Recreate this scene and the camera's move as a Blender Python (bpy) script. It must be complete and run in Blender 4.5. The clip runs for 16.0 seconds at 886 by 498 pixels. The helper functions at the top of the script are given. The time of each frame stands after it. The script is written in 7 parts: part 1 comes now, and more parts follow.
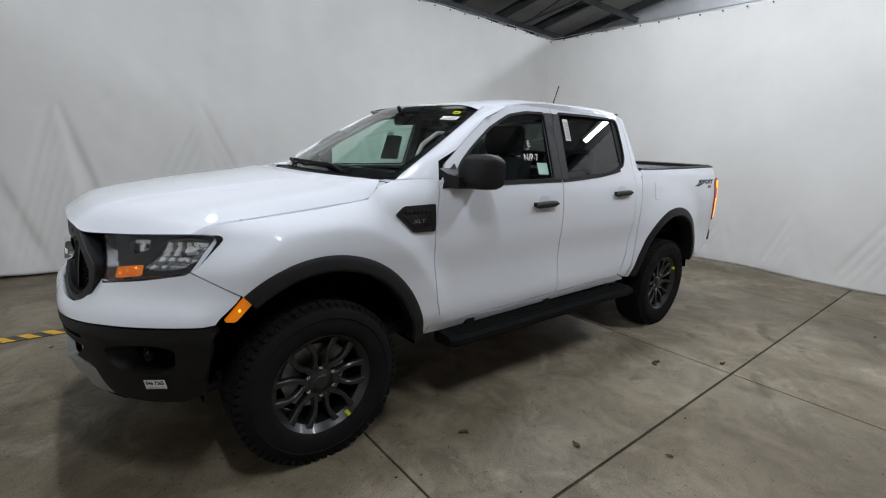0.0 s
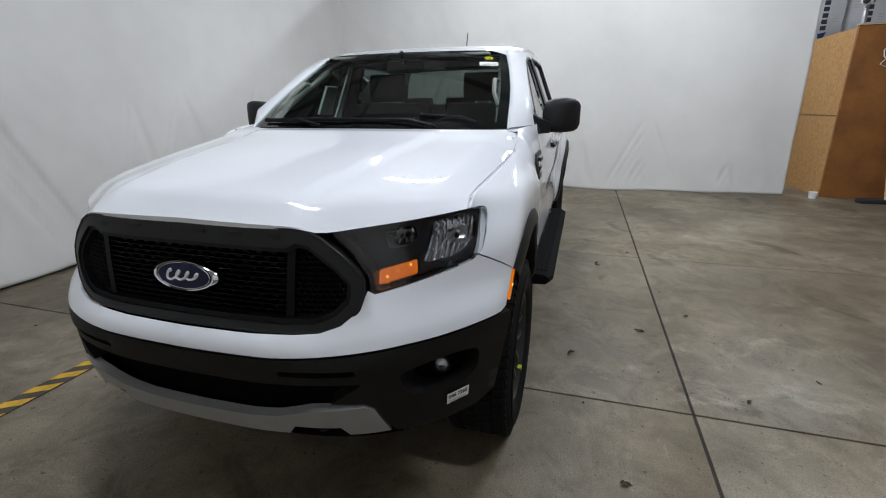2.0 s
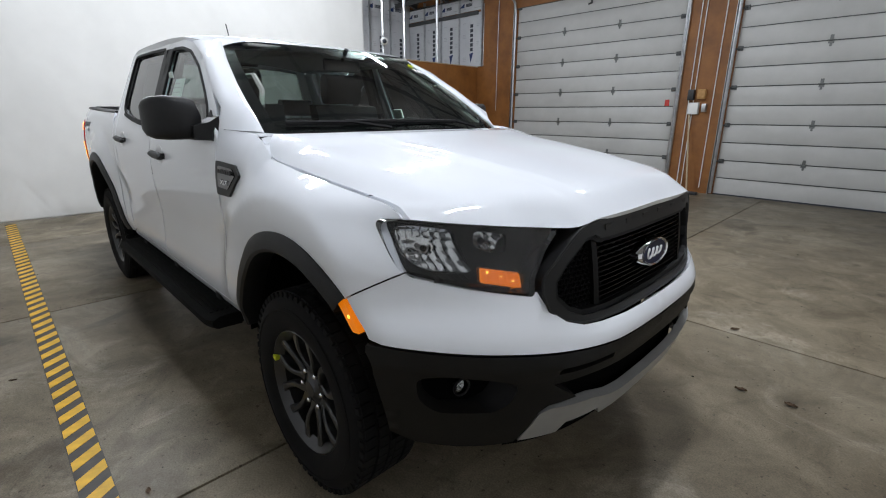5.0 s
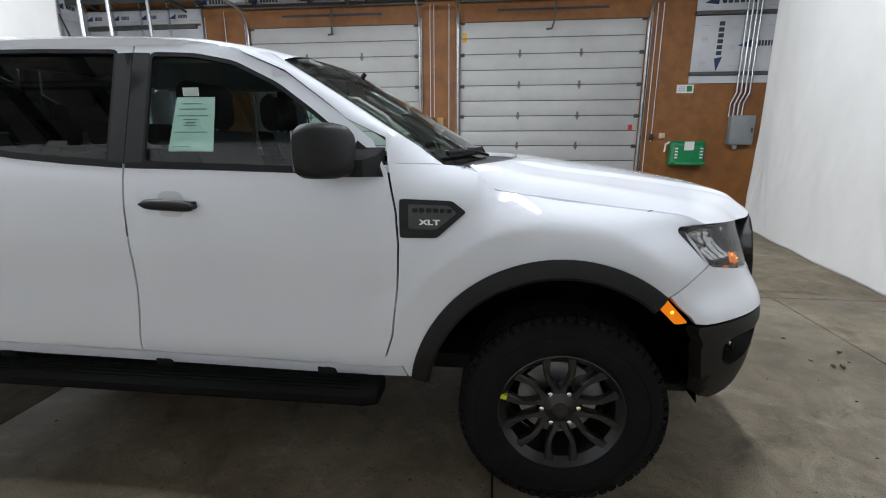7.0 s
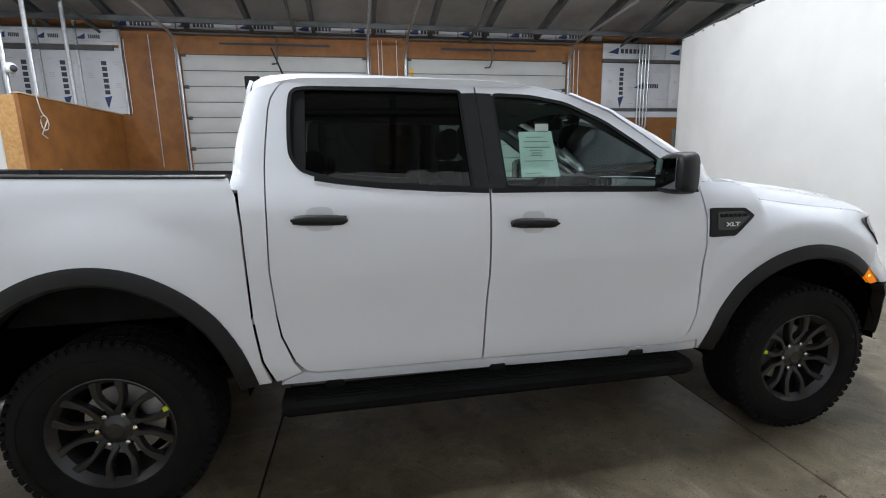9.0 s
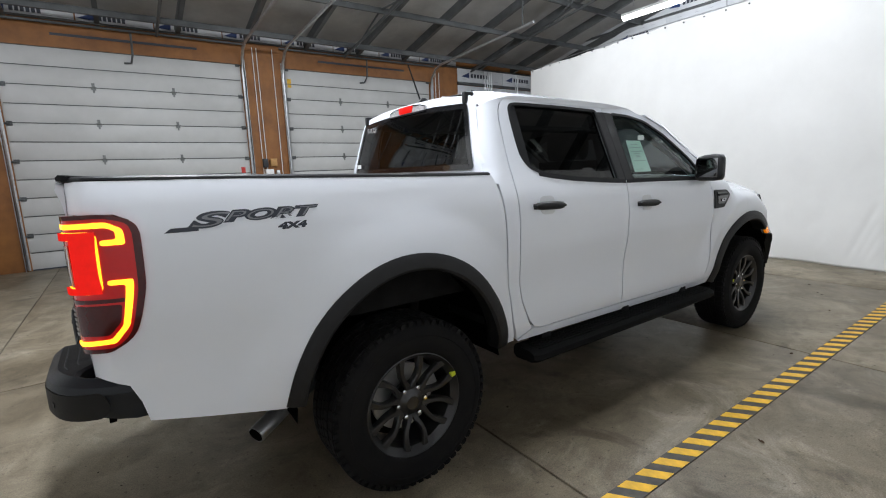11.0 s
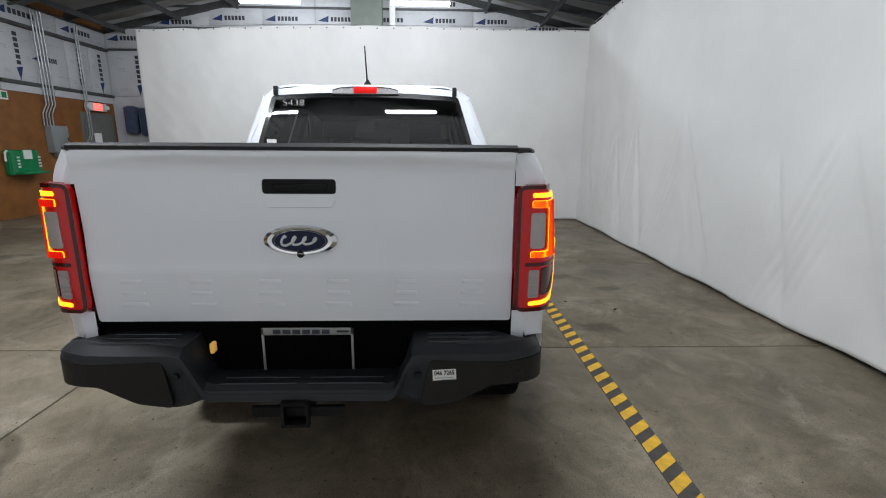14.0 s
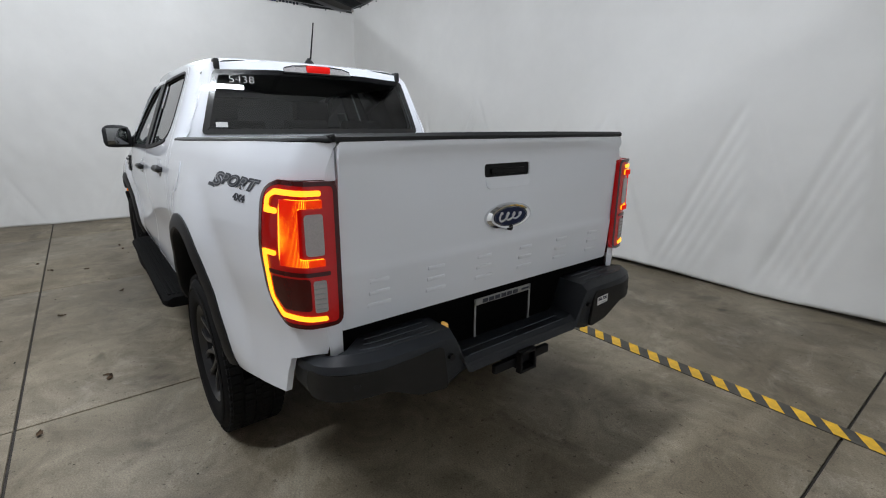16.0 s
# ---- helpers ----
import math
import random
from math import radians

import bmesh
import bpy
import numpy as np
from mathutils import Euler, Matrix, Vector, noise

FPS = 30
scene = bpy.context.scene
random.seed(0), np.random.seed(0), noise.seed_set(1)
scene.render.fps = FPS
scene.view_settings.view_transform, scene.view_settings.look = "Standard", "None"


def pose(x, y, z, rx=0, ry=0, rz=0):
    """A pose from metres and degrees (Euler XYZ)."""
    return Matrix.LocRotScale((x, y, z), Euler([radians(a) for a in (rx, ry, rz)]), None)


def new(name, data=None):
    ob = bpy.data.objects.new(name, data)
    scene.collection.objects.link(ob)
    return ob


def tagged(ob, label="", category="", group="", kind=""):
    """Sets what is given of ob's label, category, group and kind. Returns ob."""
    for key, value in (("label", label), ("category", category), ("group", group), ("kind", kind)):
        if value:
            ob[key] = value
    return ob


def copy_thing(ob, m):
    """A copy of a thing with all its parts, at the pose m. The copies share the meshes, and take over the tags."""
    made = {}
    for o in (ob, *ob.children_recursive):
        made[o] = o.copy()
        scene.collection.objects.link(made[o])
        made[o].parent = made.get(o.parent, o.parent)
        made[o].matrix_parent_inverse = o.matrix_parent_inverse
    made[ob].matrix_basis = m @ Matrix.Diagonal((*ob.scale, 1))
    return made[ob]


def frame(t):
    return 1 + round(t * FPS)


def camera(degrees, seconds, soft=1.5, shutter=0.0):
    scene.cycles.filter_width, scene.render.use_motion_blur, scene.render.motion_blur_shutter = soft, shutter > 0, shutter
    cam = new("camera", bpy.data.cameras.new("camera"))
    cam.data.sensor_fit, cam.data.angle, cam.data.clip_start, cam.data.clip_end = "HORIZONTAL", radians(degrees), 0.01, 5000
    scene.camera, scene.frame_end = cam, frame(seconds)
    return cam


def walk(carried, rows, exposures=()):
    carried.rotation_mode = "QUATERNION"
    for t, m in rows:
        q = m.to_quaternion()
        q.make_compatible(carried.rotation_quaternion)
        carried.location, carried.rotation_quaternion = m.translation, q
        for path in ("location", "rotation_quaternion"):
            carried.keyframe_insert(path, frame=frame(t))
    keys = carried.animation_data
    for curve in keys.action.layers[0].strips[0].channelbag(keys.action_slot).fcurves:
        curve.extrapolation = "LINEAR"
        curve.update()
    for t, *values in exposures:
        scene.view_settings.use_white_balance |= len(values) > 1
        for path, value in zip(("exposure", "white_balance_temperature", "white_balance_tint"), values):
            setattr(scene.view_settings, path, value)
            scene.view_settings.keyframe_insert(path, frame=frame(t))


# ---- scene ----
# ---- camera ----


def held(x, y, z, yaw, pitch, roll):
    return pose(x, y, z, 90 + pitch, 0, yaw) @ pose(0, 0, 0, 0, 0, roll)


cam = camera(88.08, 16.0, soft=1.1)
EXPOSURES = [(0.0, -0.52), (1.5, -0.51), (3.0, -0.45), (4.5, -0.25), (7.0, 0.1), (9.0, 0.12), (11.5, 0.14), (12.5, 0.0), (14.5, -0.30), (16.0, -0.42)]
PATH = [
    (0.0, held(0.822, 2.681, 1.459, 140.32, -12.39, 2.92)),
    (0.5, held(1.158, 2.324, 1.450, 133.76, -13.24, 2.99)),
    (1.0, held(1.449, 1.948, 1.444, 126.07, -14.62, 1.68)),
    (1.5, held(1.684, 1.522, 1.424, 117.60, -16.04, 0.95)),
    (2.0, held(1.847, 1.096, 1.398, 106.72, -17.24, -0.32)),
    (2.5, held(1.941, 0.626, 1.382, 95.99, -16.75, -0.40)),
    (3.0, held(2.002, 0.165, 1.381, 88.25, -17.14, -0.61)),
    (3.5, held(1.964, -0.290, 1.385, 75.95, -17.57, -0.35)),
    (4.0, held(1.853, -0.744, 1.379, 65.53, -17.51, -0.11)),
    (4.5, held(1.639, -1.166, 1.376, 56.10, -16.82, 0.09)),
    (5.0, held(1.413, -1.561, 1.373, 45.45, -16.46, 0.25)),
    (5.5, held(1.078, -1.878, 1.373, 33.95, -16.04, 0.30)),
    (6.0, held(0.665, -2.127, 1.377, 22.80, -15.51, 0.25)),
    (6.5, held(0.205, -2.318, 1.385, 13.21, -14.76, 0.11)),
    (7.0, held(-0.271, -2.463, 1.395, 6.39, -13.72, -0.10)),
    (7.5, held(-0.751, -2.617, 1.411, 1.57, -12.43, -0.41)),
    (8.0, held(-1.220, -2.713, 1.419, -3.68, -11.29, -0.59)),
    (8.5, held(-1.705, -2.745, 1.409, -7.67, -10.66, -1.22)),
    (9.0, held(-2.205, -2.759, 1.410, -10.15, -10.52, -1.12)),
    (9.5, held(-2.709, -2.774, 1.404, -14.14, -10.07, -1.46)),
    (10.0, held(-3.221, -2.756, 1.398, -19.58, -9.63, -1.85)),
    (10.5, held(-3.716, -2.682, 1.393, -26.42, -9.41, -2.15)),
    (11.0, held(-4.170, -2.528, 1.394, -34.56, -9.59, -2.21)),
    (11.5, held(-4.561, -2.268, 1.403, -43.95, -10.39, -1.86)),
    (12.0, held(-4.937, -1.946, 1.433, -55.90, -12.13, -0.55)),
    (12.5, held(-5.262, -1.629, 1.430, -63.93, -12.72, -0.67)),
    (13.0, held(-5.491, -1.254, 1.428, -73.59, -12.62, -0.38)),
    (13.5, held(-5.662, -0.833, 1.421, -83.33, -12.63, 0.23)),
    (14.0, held(-5.782, -0.416, 1.424, -91.69, -12.63, 0.38)),
    (14.5, held(-5.794, 0.016, 1.430, -101.92, -12.56, 1.21)),
    (15.0, held(-5.777, 0.441, 1.437, -111.38, -13.52, 0.67)),
    (15.5, held(-5.675, 0.844, 1.450, -120.62, -14.29, 0.69)),
    (16.0, held(-5.506, 1.241, 1.453, -128.04, -15.15, 0.31)),
]
walk(cam, PATH, EXPOSURES)

# ---- world and lamps ----
world = bpy.data.worlds.new("world")
world.use_nodes = True
scene.world = world
world.node_tree.nodes["Background"].inputs[0].default_value = (0.55, 0.6, 0.68, 1)
world.node_tree.nodes["Background"].inputs[1].default_value = 0.02

LAMP_Z = 4.36
LAMP_POWER = {4.7: 106.0, 0.53: 124.0, -3.63: 206.0, -7.8: 140.0}
LAMP_SPOTS = [(x, y) for x in (4.7, 0.53, -3.63, -7.8) for y in (-0.22, 2.90)]
for lx, ly in LAMP_SPOTS:
    for side in (-1, 1):
        light = bpy.data.lights.new("tube_light", "AREA")
        light.shape, light.size, light.size_y = "RECTANGLE", 0.09, 1.22
        light.energy, light.color = LAMP_POWER[lx] / 2 * (0.78 if lx < -7 and ly > 1 else 1.12 if lx < -7 else 1.0), (0.868, 0.92, 1.0)
        lamp_ob = new("tube_light", light)
        lamp_ob.matrix_world = pose(lx + side * 0.045, ly, LAMP_Z - 0.05, 0, -side * 46, 0)

# ---- helpers for building ----
from mathutils.geometry import delaunay_2d_cdt


def curve(points):
    """A smooth function through (a, b) points, flat past its ends."""
    a = np.array([p[0] for p in points], float)
    b = np.array([p[1] for p in points], float)
    if a[0] > a[-1]:
        a, b = a[::-1], b[::-1]
    d = np.diff(b) / np.diff(a)
    m = np.zeros(len(a))
    m[0], m[-1] = d[0], d[-1]
    for i in range(1, len(a) - 1):
        m[i] = 0 if d[i - 1] * d[i] <= 0 else 2 * d[i - 1] * d[i] / (d[i - 1] + d[i])

    def value(t):
        t = min(max(t, a[0]), a[-1])
        i = min(max(int(np.searchsorted(a, t)) - 1, 0), len(a) - 2)
        h = a[i + 1] - a[i]
        q = (t - a[i]) / h
        return float((2 * q**3 - 3 * q * q + 1) * b[i] + (q**3 - 2 * q * q + q) * h * m[i]
                     + (-2 * q**3 + 3 * q * q) * b[i + 1] + (q**3 - q * q) * h * m[i + 1])
    return value


def smooth(a, b, x):
    q = min(max((x - a) / (b - a), 0.0), 1.0)
    return q * q * (3 - 2 * q)


def finish(name, mesh, material, parent=None, label="", sharp=35):
    ob = new(name, mesh)
    if material is not None:
        mesh.materials.append(material)
    mesh.shade_smooth()
    mesh.set_sharp_from_angle(angle=radians(sharp))
    if parent is not None:
        ob.parent = parent
    if label:
        tagged(ob, label)
    return ob


def part(name, bm, material, parent=None, label="", sharp=35):
    mesh = bpy.data.meshes.new(name)
    FLANGES.pop(id(bm), None)
    bm.to_mesh(mesh)
    bm.free()
    return finish(name, mesh, material, parent, label, sharp)


def pydata(name, verts, faces, material, parent=None, label="", sharp=35):
    mesh = bpy.data.meshes.new(name)
    mesh.from_pydata([tuple(v) for v in verts], [], faces)
    mesh.update()
    return finish(name, mesh, material, parent, label, sharp)


def thing(name, label, category, group="", kind="", at=(0, 0, 0)):
    ob = new(name)
    ob.location = at
    return tagged(ob, label, category, group, kind)


def add_box(bm, x0, x1, y0, y1, z0, z1, bevel=0.0, m=None):
    got = bmesh.ops.create_cube(bm, size=1, matrix=Matrix.Translation(((x0 + x1) / 2, (y0 + y1) / 2, (z0 + z1) / 2))
                                @ Matrix.Diagonal((abs(x1 - x0), abs(y1 - y0), abs(z1 - z0), 1)))
    verts = got["verts"]
    if bevel:
        edges = list({e for v in verts for e in v.link_edges})
        made = bmesh.ops.bevel(bm, geom=edges, offset=bevel, segments=2, affect="EDGES", profile=0.5)
        verts = list({v for v in made["verts"]} | {v for v in verts if v.is_valid})
    if m is not None:
        bmesh.ops.transform(bm, matrix=m, verts=verts)
    return verts


def box(x0, x1, y0, y1, z0, z1, bevel=0.0, m=None):
    bm = bmesh.new()
    add_box(bm, x0, x1, y0, y1, z0, z1, bevel, m)
    return bm


def add_rod(bm, a, b, r, r2=None, n=10):
    a, b = Vector(a), Vector(b)
    d = b - a
    m = Matrix.Translation((a + b) / 2) @ d.to_track_quat("Z", "Y").to_matrix().to_4x4()
    bmesh.ops.create_cone(bm, cap_ends=True, segments=n, radius1=r, radius2=r if r2 is None else r2, depth=d.length, matrix=m)


def rod(a, b, r, r2=None, n=10):
    bm = bmesh.new()
    add_rod(bm, a, b, r, r2, n)
    return bm


def add_tube(bm, pts, r, n=8):
    """A bent pipe through points."""
    pts = [Vector(p) for p in pts]
    rings = []
    up = Vector((0.13, 0.31, 0.94))
    for i, p in enumerate(pts):
        d = (pts[min(i + 1, len(pts) - 1)] - pts[max(i - 1, 0)]).normalized()
        u = d.cross(up)
        if u.length < 0.05:
            u = d.cross(Vector((1, 0, 0)))
        u.normalize()
        w = d.cross(u)
        rings.append([bm.verts.new(p + (u * math.cos(k * math.tau / n) + w * math.sin(k * math.tau / n)) * r) for k in range(n)])
    for a, b in zip(rings, rings[1:]):
        for k in range(n):
            bm.faces.new((a[k], a[(k + 1) % n], b[(k + 1) % n], b[k]))
    bm.faces.new(rings[0][::-1])
    bm.faces.new(rings[-1])


def tube(pts, r, n=8):
    bm = bmesh.new()
    add_tube(bm, pts, r, n)
    bmesh.ops.recalc_face_normals(bm, faces=bm.faces)
    return bm


def lathe(profile, n=64, axis="Y", closed=True):
    """Turns (radius, along) round the axis."""
    bm = bmesh.new()
    rings = []
    for k in range(n):
        c, s = math.cos(k * math.tau / n), math.sin(k * math.tau / n)
        rings.append([bm.verts.new((r * c, a, r * s) if axis == "Y" else (r * c, r * s, a)) for r, a in profile])
    m = len(profile)
    for k in range(n):
        p, q = rings[k], rings[(k + 1) % n]
        for i in range(m if closed else m - 1):
            j = (i + 1) % m
            bm.faces.new((p[i], p[j], q[j], q[i]))
    bmesh.ops.recalc_face_normals(bm, faces=bm.faces)
    return bm


def loft(loops, cap=True, close=True):
    """Joins closed loops of equal length."""
    bm = bmesh.new()
    rings = [[bm.verts.new(p) for p in loop] for loop in loops]
    n = len(rings[0])
    for a, b in zip(rings, rings[1:]):
        for k in range(n if close else n - 1):
            bm.faces.new((a[k], a[(k + 1) % n], b[(k + 1) % n], b[k]))
    if cap and close:
        bm.faces.new(rings[0][::-1])
        bm.faces.new(rings[-1])
    bmesh.ops.recalc_face_normals(bm, faces=bm.faces)
    return bm


def inside(p, poly):
    x, y = p
    hit = False
    j = len(poly) - 1
    for i in range(len(poly)):
        (xi, yi), (xj, yj) = poly[i], poly[j]
        if (yi > y) != (yj > y) and x < (xj - xi) * (y - yi) / (yj - yi) + xi:
            hit = not hit
        j = i
    return hit


def dense(poly, step):
    out = []
    for i, a in enumerate(poly):
        b = poly[(i + 1) % len(poly)]
        n = max(1, int(math.ceil(math.hypot(b[0] - a[0], b[1] - a[1]) / step)))
        out += [(a[0] + (b[0] - a[0]) * k / n, a[1] + (b[1] - a[1]) * k / n) for k in range(n)]
    return out


def rounded(poly, r=0.03, n=4):
    """Rounds a polygon's corners."""
    out = []
    for i, p in enumerate(poly):
        a, b, c = Vector(poly[i - 1]), Vector(p), Vector(poly[(i + 1) % len(poly)])
        k = min(r, (a - b).length * 0.45, (c - b).length * 0.45)
        p0, p1 = b + (a - b).normalized() * k, b + (c - b).normalized() * k
        for q in range(n + 1):
            t = q / n
            out.append(tuple((1 - t) ** 2 * p0 + 2 * t * (1 - t) * b + t * t * p1))
    return out


FLANGES = {}


def sheet(outline, place, step=0.04, holes=(), depth=0.016, edge=0.0):
    """A pressed panel: a flat outline, meshed and laid on a curved surface place(a, b), with a flange turned inwards.
    place returns the point; the flange goes against the surface's normal."""
    outer = dense(outline, step)
    loops = [outer] + [dense(h, step) for h in holes]
    verts, edges = [], []
    for loop in loops:
        n0 = len(verts)
        verts += loop
        edges += [(n0 + i, n0 + (i + 1) % len(loop)) for i in range(len(loop))]
    border = np.array(verts)
    a0, b0 = border.min(0)
    a1, b1 = border.max(0)
    for i in range(1, int((a1 - a0) / step) + 1):
        for j in range(1, int((b1 - b0) / step) + 1):
            p = (a0 + i * step, b0 + j * step)
            if np.min((border[:, 0] - p[0]) ** 2 + (border[:, 1] - p[1]) ** 2) > (0.45 * step) ** 2:
                if inside(p, outer) and not any(inside(p, h) for h in loops[1:]):
                    verts.append(p)
    got = delaunay_2d_cdt([Vector(v) for v in verts], edges, [], 0, 1e-6)
    flat, tris = got[0], got[2]
    keep = []
    for f in tris:
        c = sum((flat[i] for i in f), Vector((0, 0))) / len(f)
        if inside(c, outer) and not any(inside(c, h) for h in loops[1:]):
            keep.append(f)
    bm = bmesh.new()
    FLANGES.pop(id(bm), None)
    bv = [bm.verts.new(place(v.x, v.y)) for v in flat]
    for f in keep:
        try:
            bm.faces.new([bv[i] for i in f])
        except ValueError:
            pass
    bmesh.ops.delete(bm, geom=[v for v in bm.verts if not v.link_faces], context="VERTS")
    bm.normal_update()
    if depth:
        rim = [e for e in bm.edges if e.is_boundary]
        normals = {v: v.normal.copy() for e in rim for v in e.verts}
        made = bmesh.ops.extrude_edge_only(bm, edges=rim)["geom"]
        new_verts = [g for g in made if isinstance(g, bmesh.types.BMVert)]
        shifts = []
        for v in new_verts:
            near = min((o for e in v.link_edges for o in e.verts if o in normals), key=lambda o: (o.co - v.co).length_squared, default=None)
            if near is not None:
                v.co = v.co - normals[near] * depth
                shifts.append((v, normals[near] * depth))
        FLANGES[id(bm)] = shifts
    return bm


def flip(bm):
    """Turns a panel over, its flange to the other side."""
    for v, d in FLANGES.pop(id(bm), []):
        v.co += 2 * d
    bmesh.ops.reverse_faces(bm, faces=bm.faces)
    return bm


def mirror(bm, s):
    """Mirrors a mesh built on the left to the right side for s = -1."""
    if s < 0:
        for v in bm.verts:
            v.co.y = -v.co.y
        bmesh.ops.reverse_faces(bm, faces=bm.faces)
    return bm


def letters(name, text, height, material, parent, m, depth=0.002, bold=0.0, label="", squash=1.0, shear=0.0, align="CENTER", width=0.0):
    """Words cut out of a thin plate, in their own plane at the pose m."""
    data = bpy.data.curves.new(name, "FONT")
    data.body, data.size, data.extrude, data.offset = text, height, depth, bold
    data.align_x, data.align_y, data.shear = align, "CENTER", shear
    holder = bpy.data.objects.new(name + "_words", data)
    scene.collection.objects.link(holder)
    mesh = bpy.data.meshes.new_from_object(holder.evaluated_get(bpy.context.evaluated_depsgraph_get()))
    bpy.data.objects.remove(holder)
    bpy.data.curves.remove(data)
    if width:
        span = [v.co.x for v in mesh.vertices]
        squash = width / (max(span) - min(span))
    mesh.transform(m @ Matrix.Diagonal((squash, 1, 1, 1)))
    mesh.name = name
    return finish(name, mesh, material, parent, label)


# ---- materials ----
def material(name, base=(0.8, 0.8, 0.8), rough=0.5, metal=0.0, coat=0.0, noise_scale=0.0, vary=0.0, bump=0.0, bump_scale=60.0, second=None,
             spec=0.5, emit=None, emit_power=0.0, rough_vary=0.0, coat_rough=0.03, stretch=None):
    """A principled material with two sizes of variation in colour, roughness and relief."""
    mat = bpy.data.materials.new(name)
    mat.use_nodes = True
    nodes, links = mat.node_tree.nodes, mat.node_tree.links
    b = nodes["Principled BSDF"]
    b.inputs["Base Color"].default_value = (*base, 1)
    b.inputs["Roughness"].default_value = rough
    b.inputs["Metallic"].default_value = metal
    b.inputs["Specular IOR Level"].default_value = spec
    b.inputs["Coat Weight"].default_value = coat
    b.inputs["Coat Roughness"].default_value = coat_rough
    if emit:
        b.inputs["Emission Color"].default_value = (*emit, 1)
        b.inputs["Emission Strength"].default_value = emit_power
    if noise_scale or bump:
        coord = nodes.new("ShaderNodeTexCoord")
        where = coord.outputs["Object"]
        if stretch:
            mapping = nodes.new("ShaderNodeMapping")
            mapping.inputs["Scale"].default_value = stretch
            links.new(where, mapping.inputs["Vector"])
            where = mapping.outputs["Vector"]
    if noise_scale:
        big = nodes.new("ShaderNodeTexNoise")
        big.inputs["Scale"].default_value, big.inputs["Detail"].default_value = noise_scale, 8
        big.inputs["Roughness"].default_value = 0.62
        links.new(where, big.inputs["Vector"])
        ramp = nodes.new("ShaderNodeValToRGB")
        other = second or tuple(c * (1 - vary) for c in base)
        ramp.color_ramp.elements[0].position, ramp.color_ramp.elements[1].position = 0.32, 0.68
        ramp.color_ramp.elements[0].color, ramp.color_ramp.elements[1].color = (*other, 1), (*base, 1)
        links.new(big.outputs["Fac"], ramp.inputs["Fac"])
        links.new(ramp.outputs["Color"], b.inputs["Base Color"])
        if rough_vary:
            span = nodes.new("ShaderNodeMapRange")
            span.inputs["To Min"].default_value, span.inputs["To Max"].default_value = rough - rough_vary, rough + rough_vary
            links.new(big.outputs["Fac"], span.inputs["Value"])
            links.new(span.outputs["Result"], b.inputs["Roughness"])
    if bump:
        fine = nodes.new("ShaderNodeTexNoise")
        fine.inputs["Scale"].default_value, fine.inputs["Detail"].default_value = bump_scale, 5
        links.new(where, fine.inputs["Vector"])
        rel = nodes.new("ShaderNodeBump")
        rel.inputs["Strength"].default_value, rel.inputs["Distance"].default_value = bump, 0.004
        links.new(fine.outputs["Fac"], rel.inputs["Height"])
        links.new(rel.outputs["Normal"], b.inputs["Normal"])
    return mat


def glass(name, tint, gloss=1.0):
    """A thin pane: tinted clear, with the gloss of glass."""
    mat = bpy.data.materials.new(name)
    mat.use_nodes = True
    nodes, links = mat.node_tree.nodes, mat.node_tree.links
    nodes.clear()
    out = nodes.new("ShaderNodeOutputMaterial")
    mix = nodes.new("ShaderNodeMixShader")
    clear = nodes.new("ShaderNodeBsdfTransparent")
    clear.inputs["Color"].default_value = (*tint, 1)
    shine = nodes.new("ShaderNodeBsdfGlossy")
    shine.inputs["Roughness"].default_value = 0.01
    shine.inputs["Color"].default_value = (gloss, gloss, gloss, 1)
    fres = nodes.new("ShaderNodeFresnel")
    fres.inputs["IOR"].default_value = 1.52
    links.new(fres.outputs["Fac"], mix.inputs["Fac"])
    links.new(clear.outputs["BSDF"], mix.inputs[1])
    links.new(shine.outputs["BSDF"], mix.inputs[2])
    links.new(mix.outputs["Shader"], out.inputs["Surface"])
    return mat


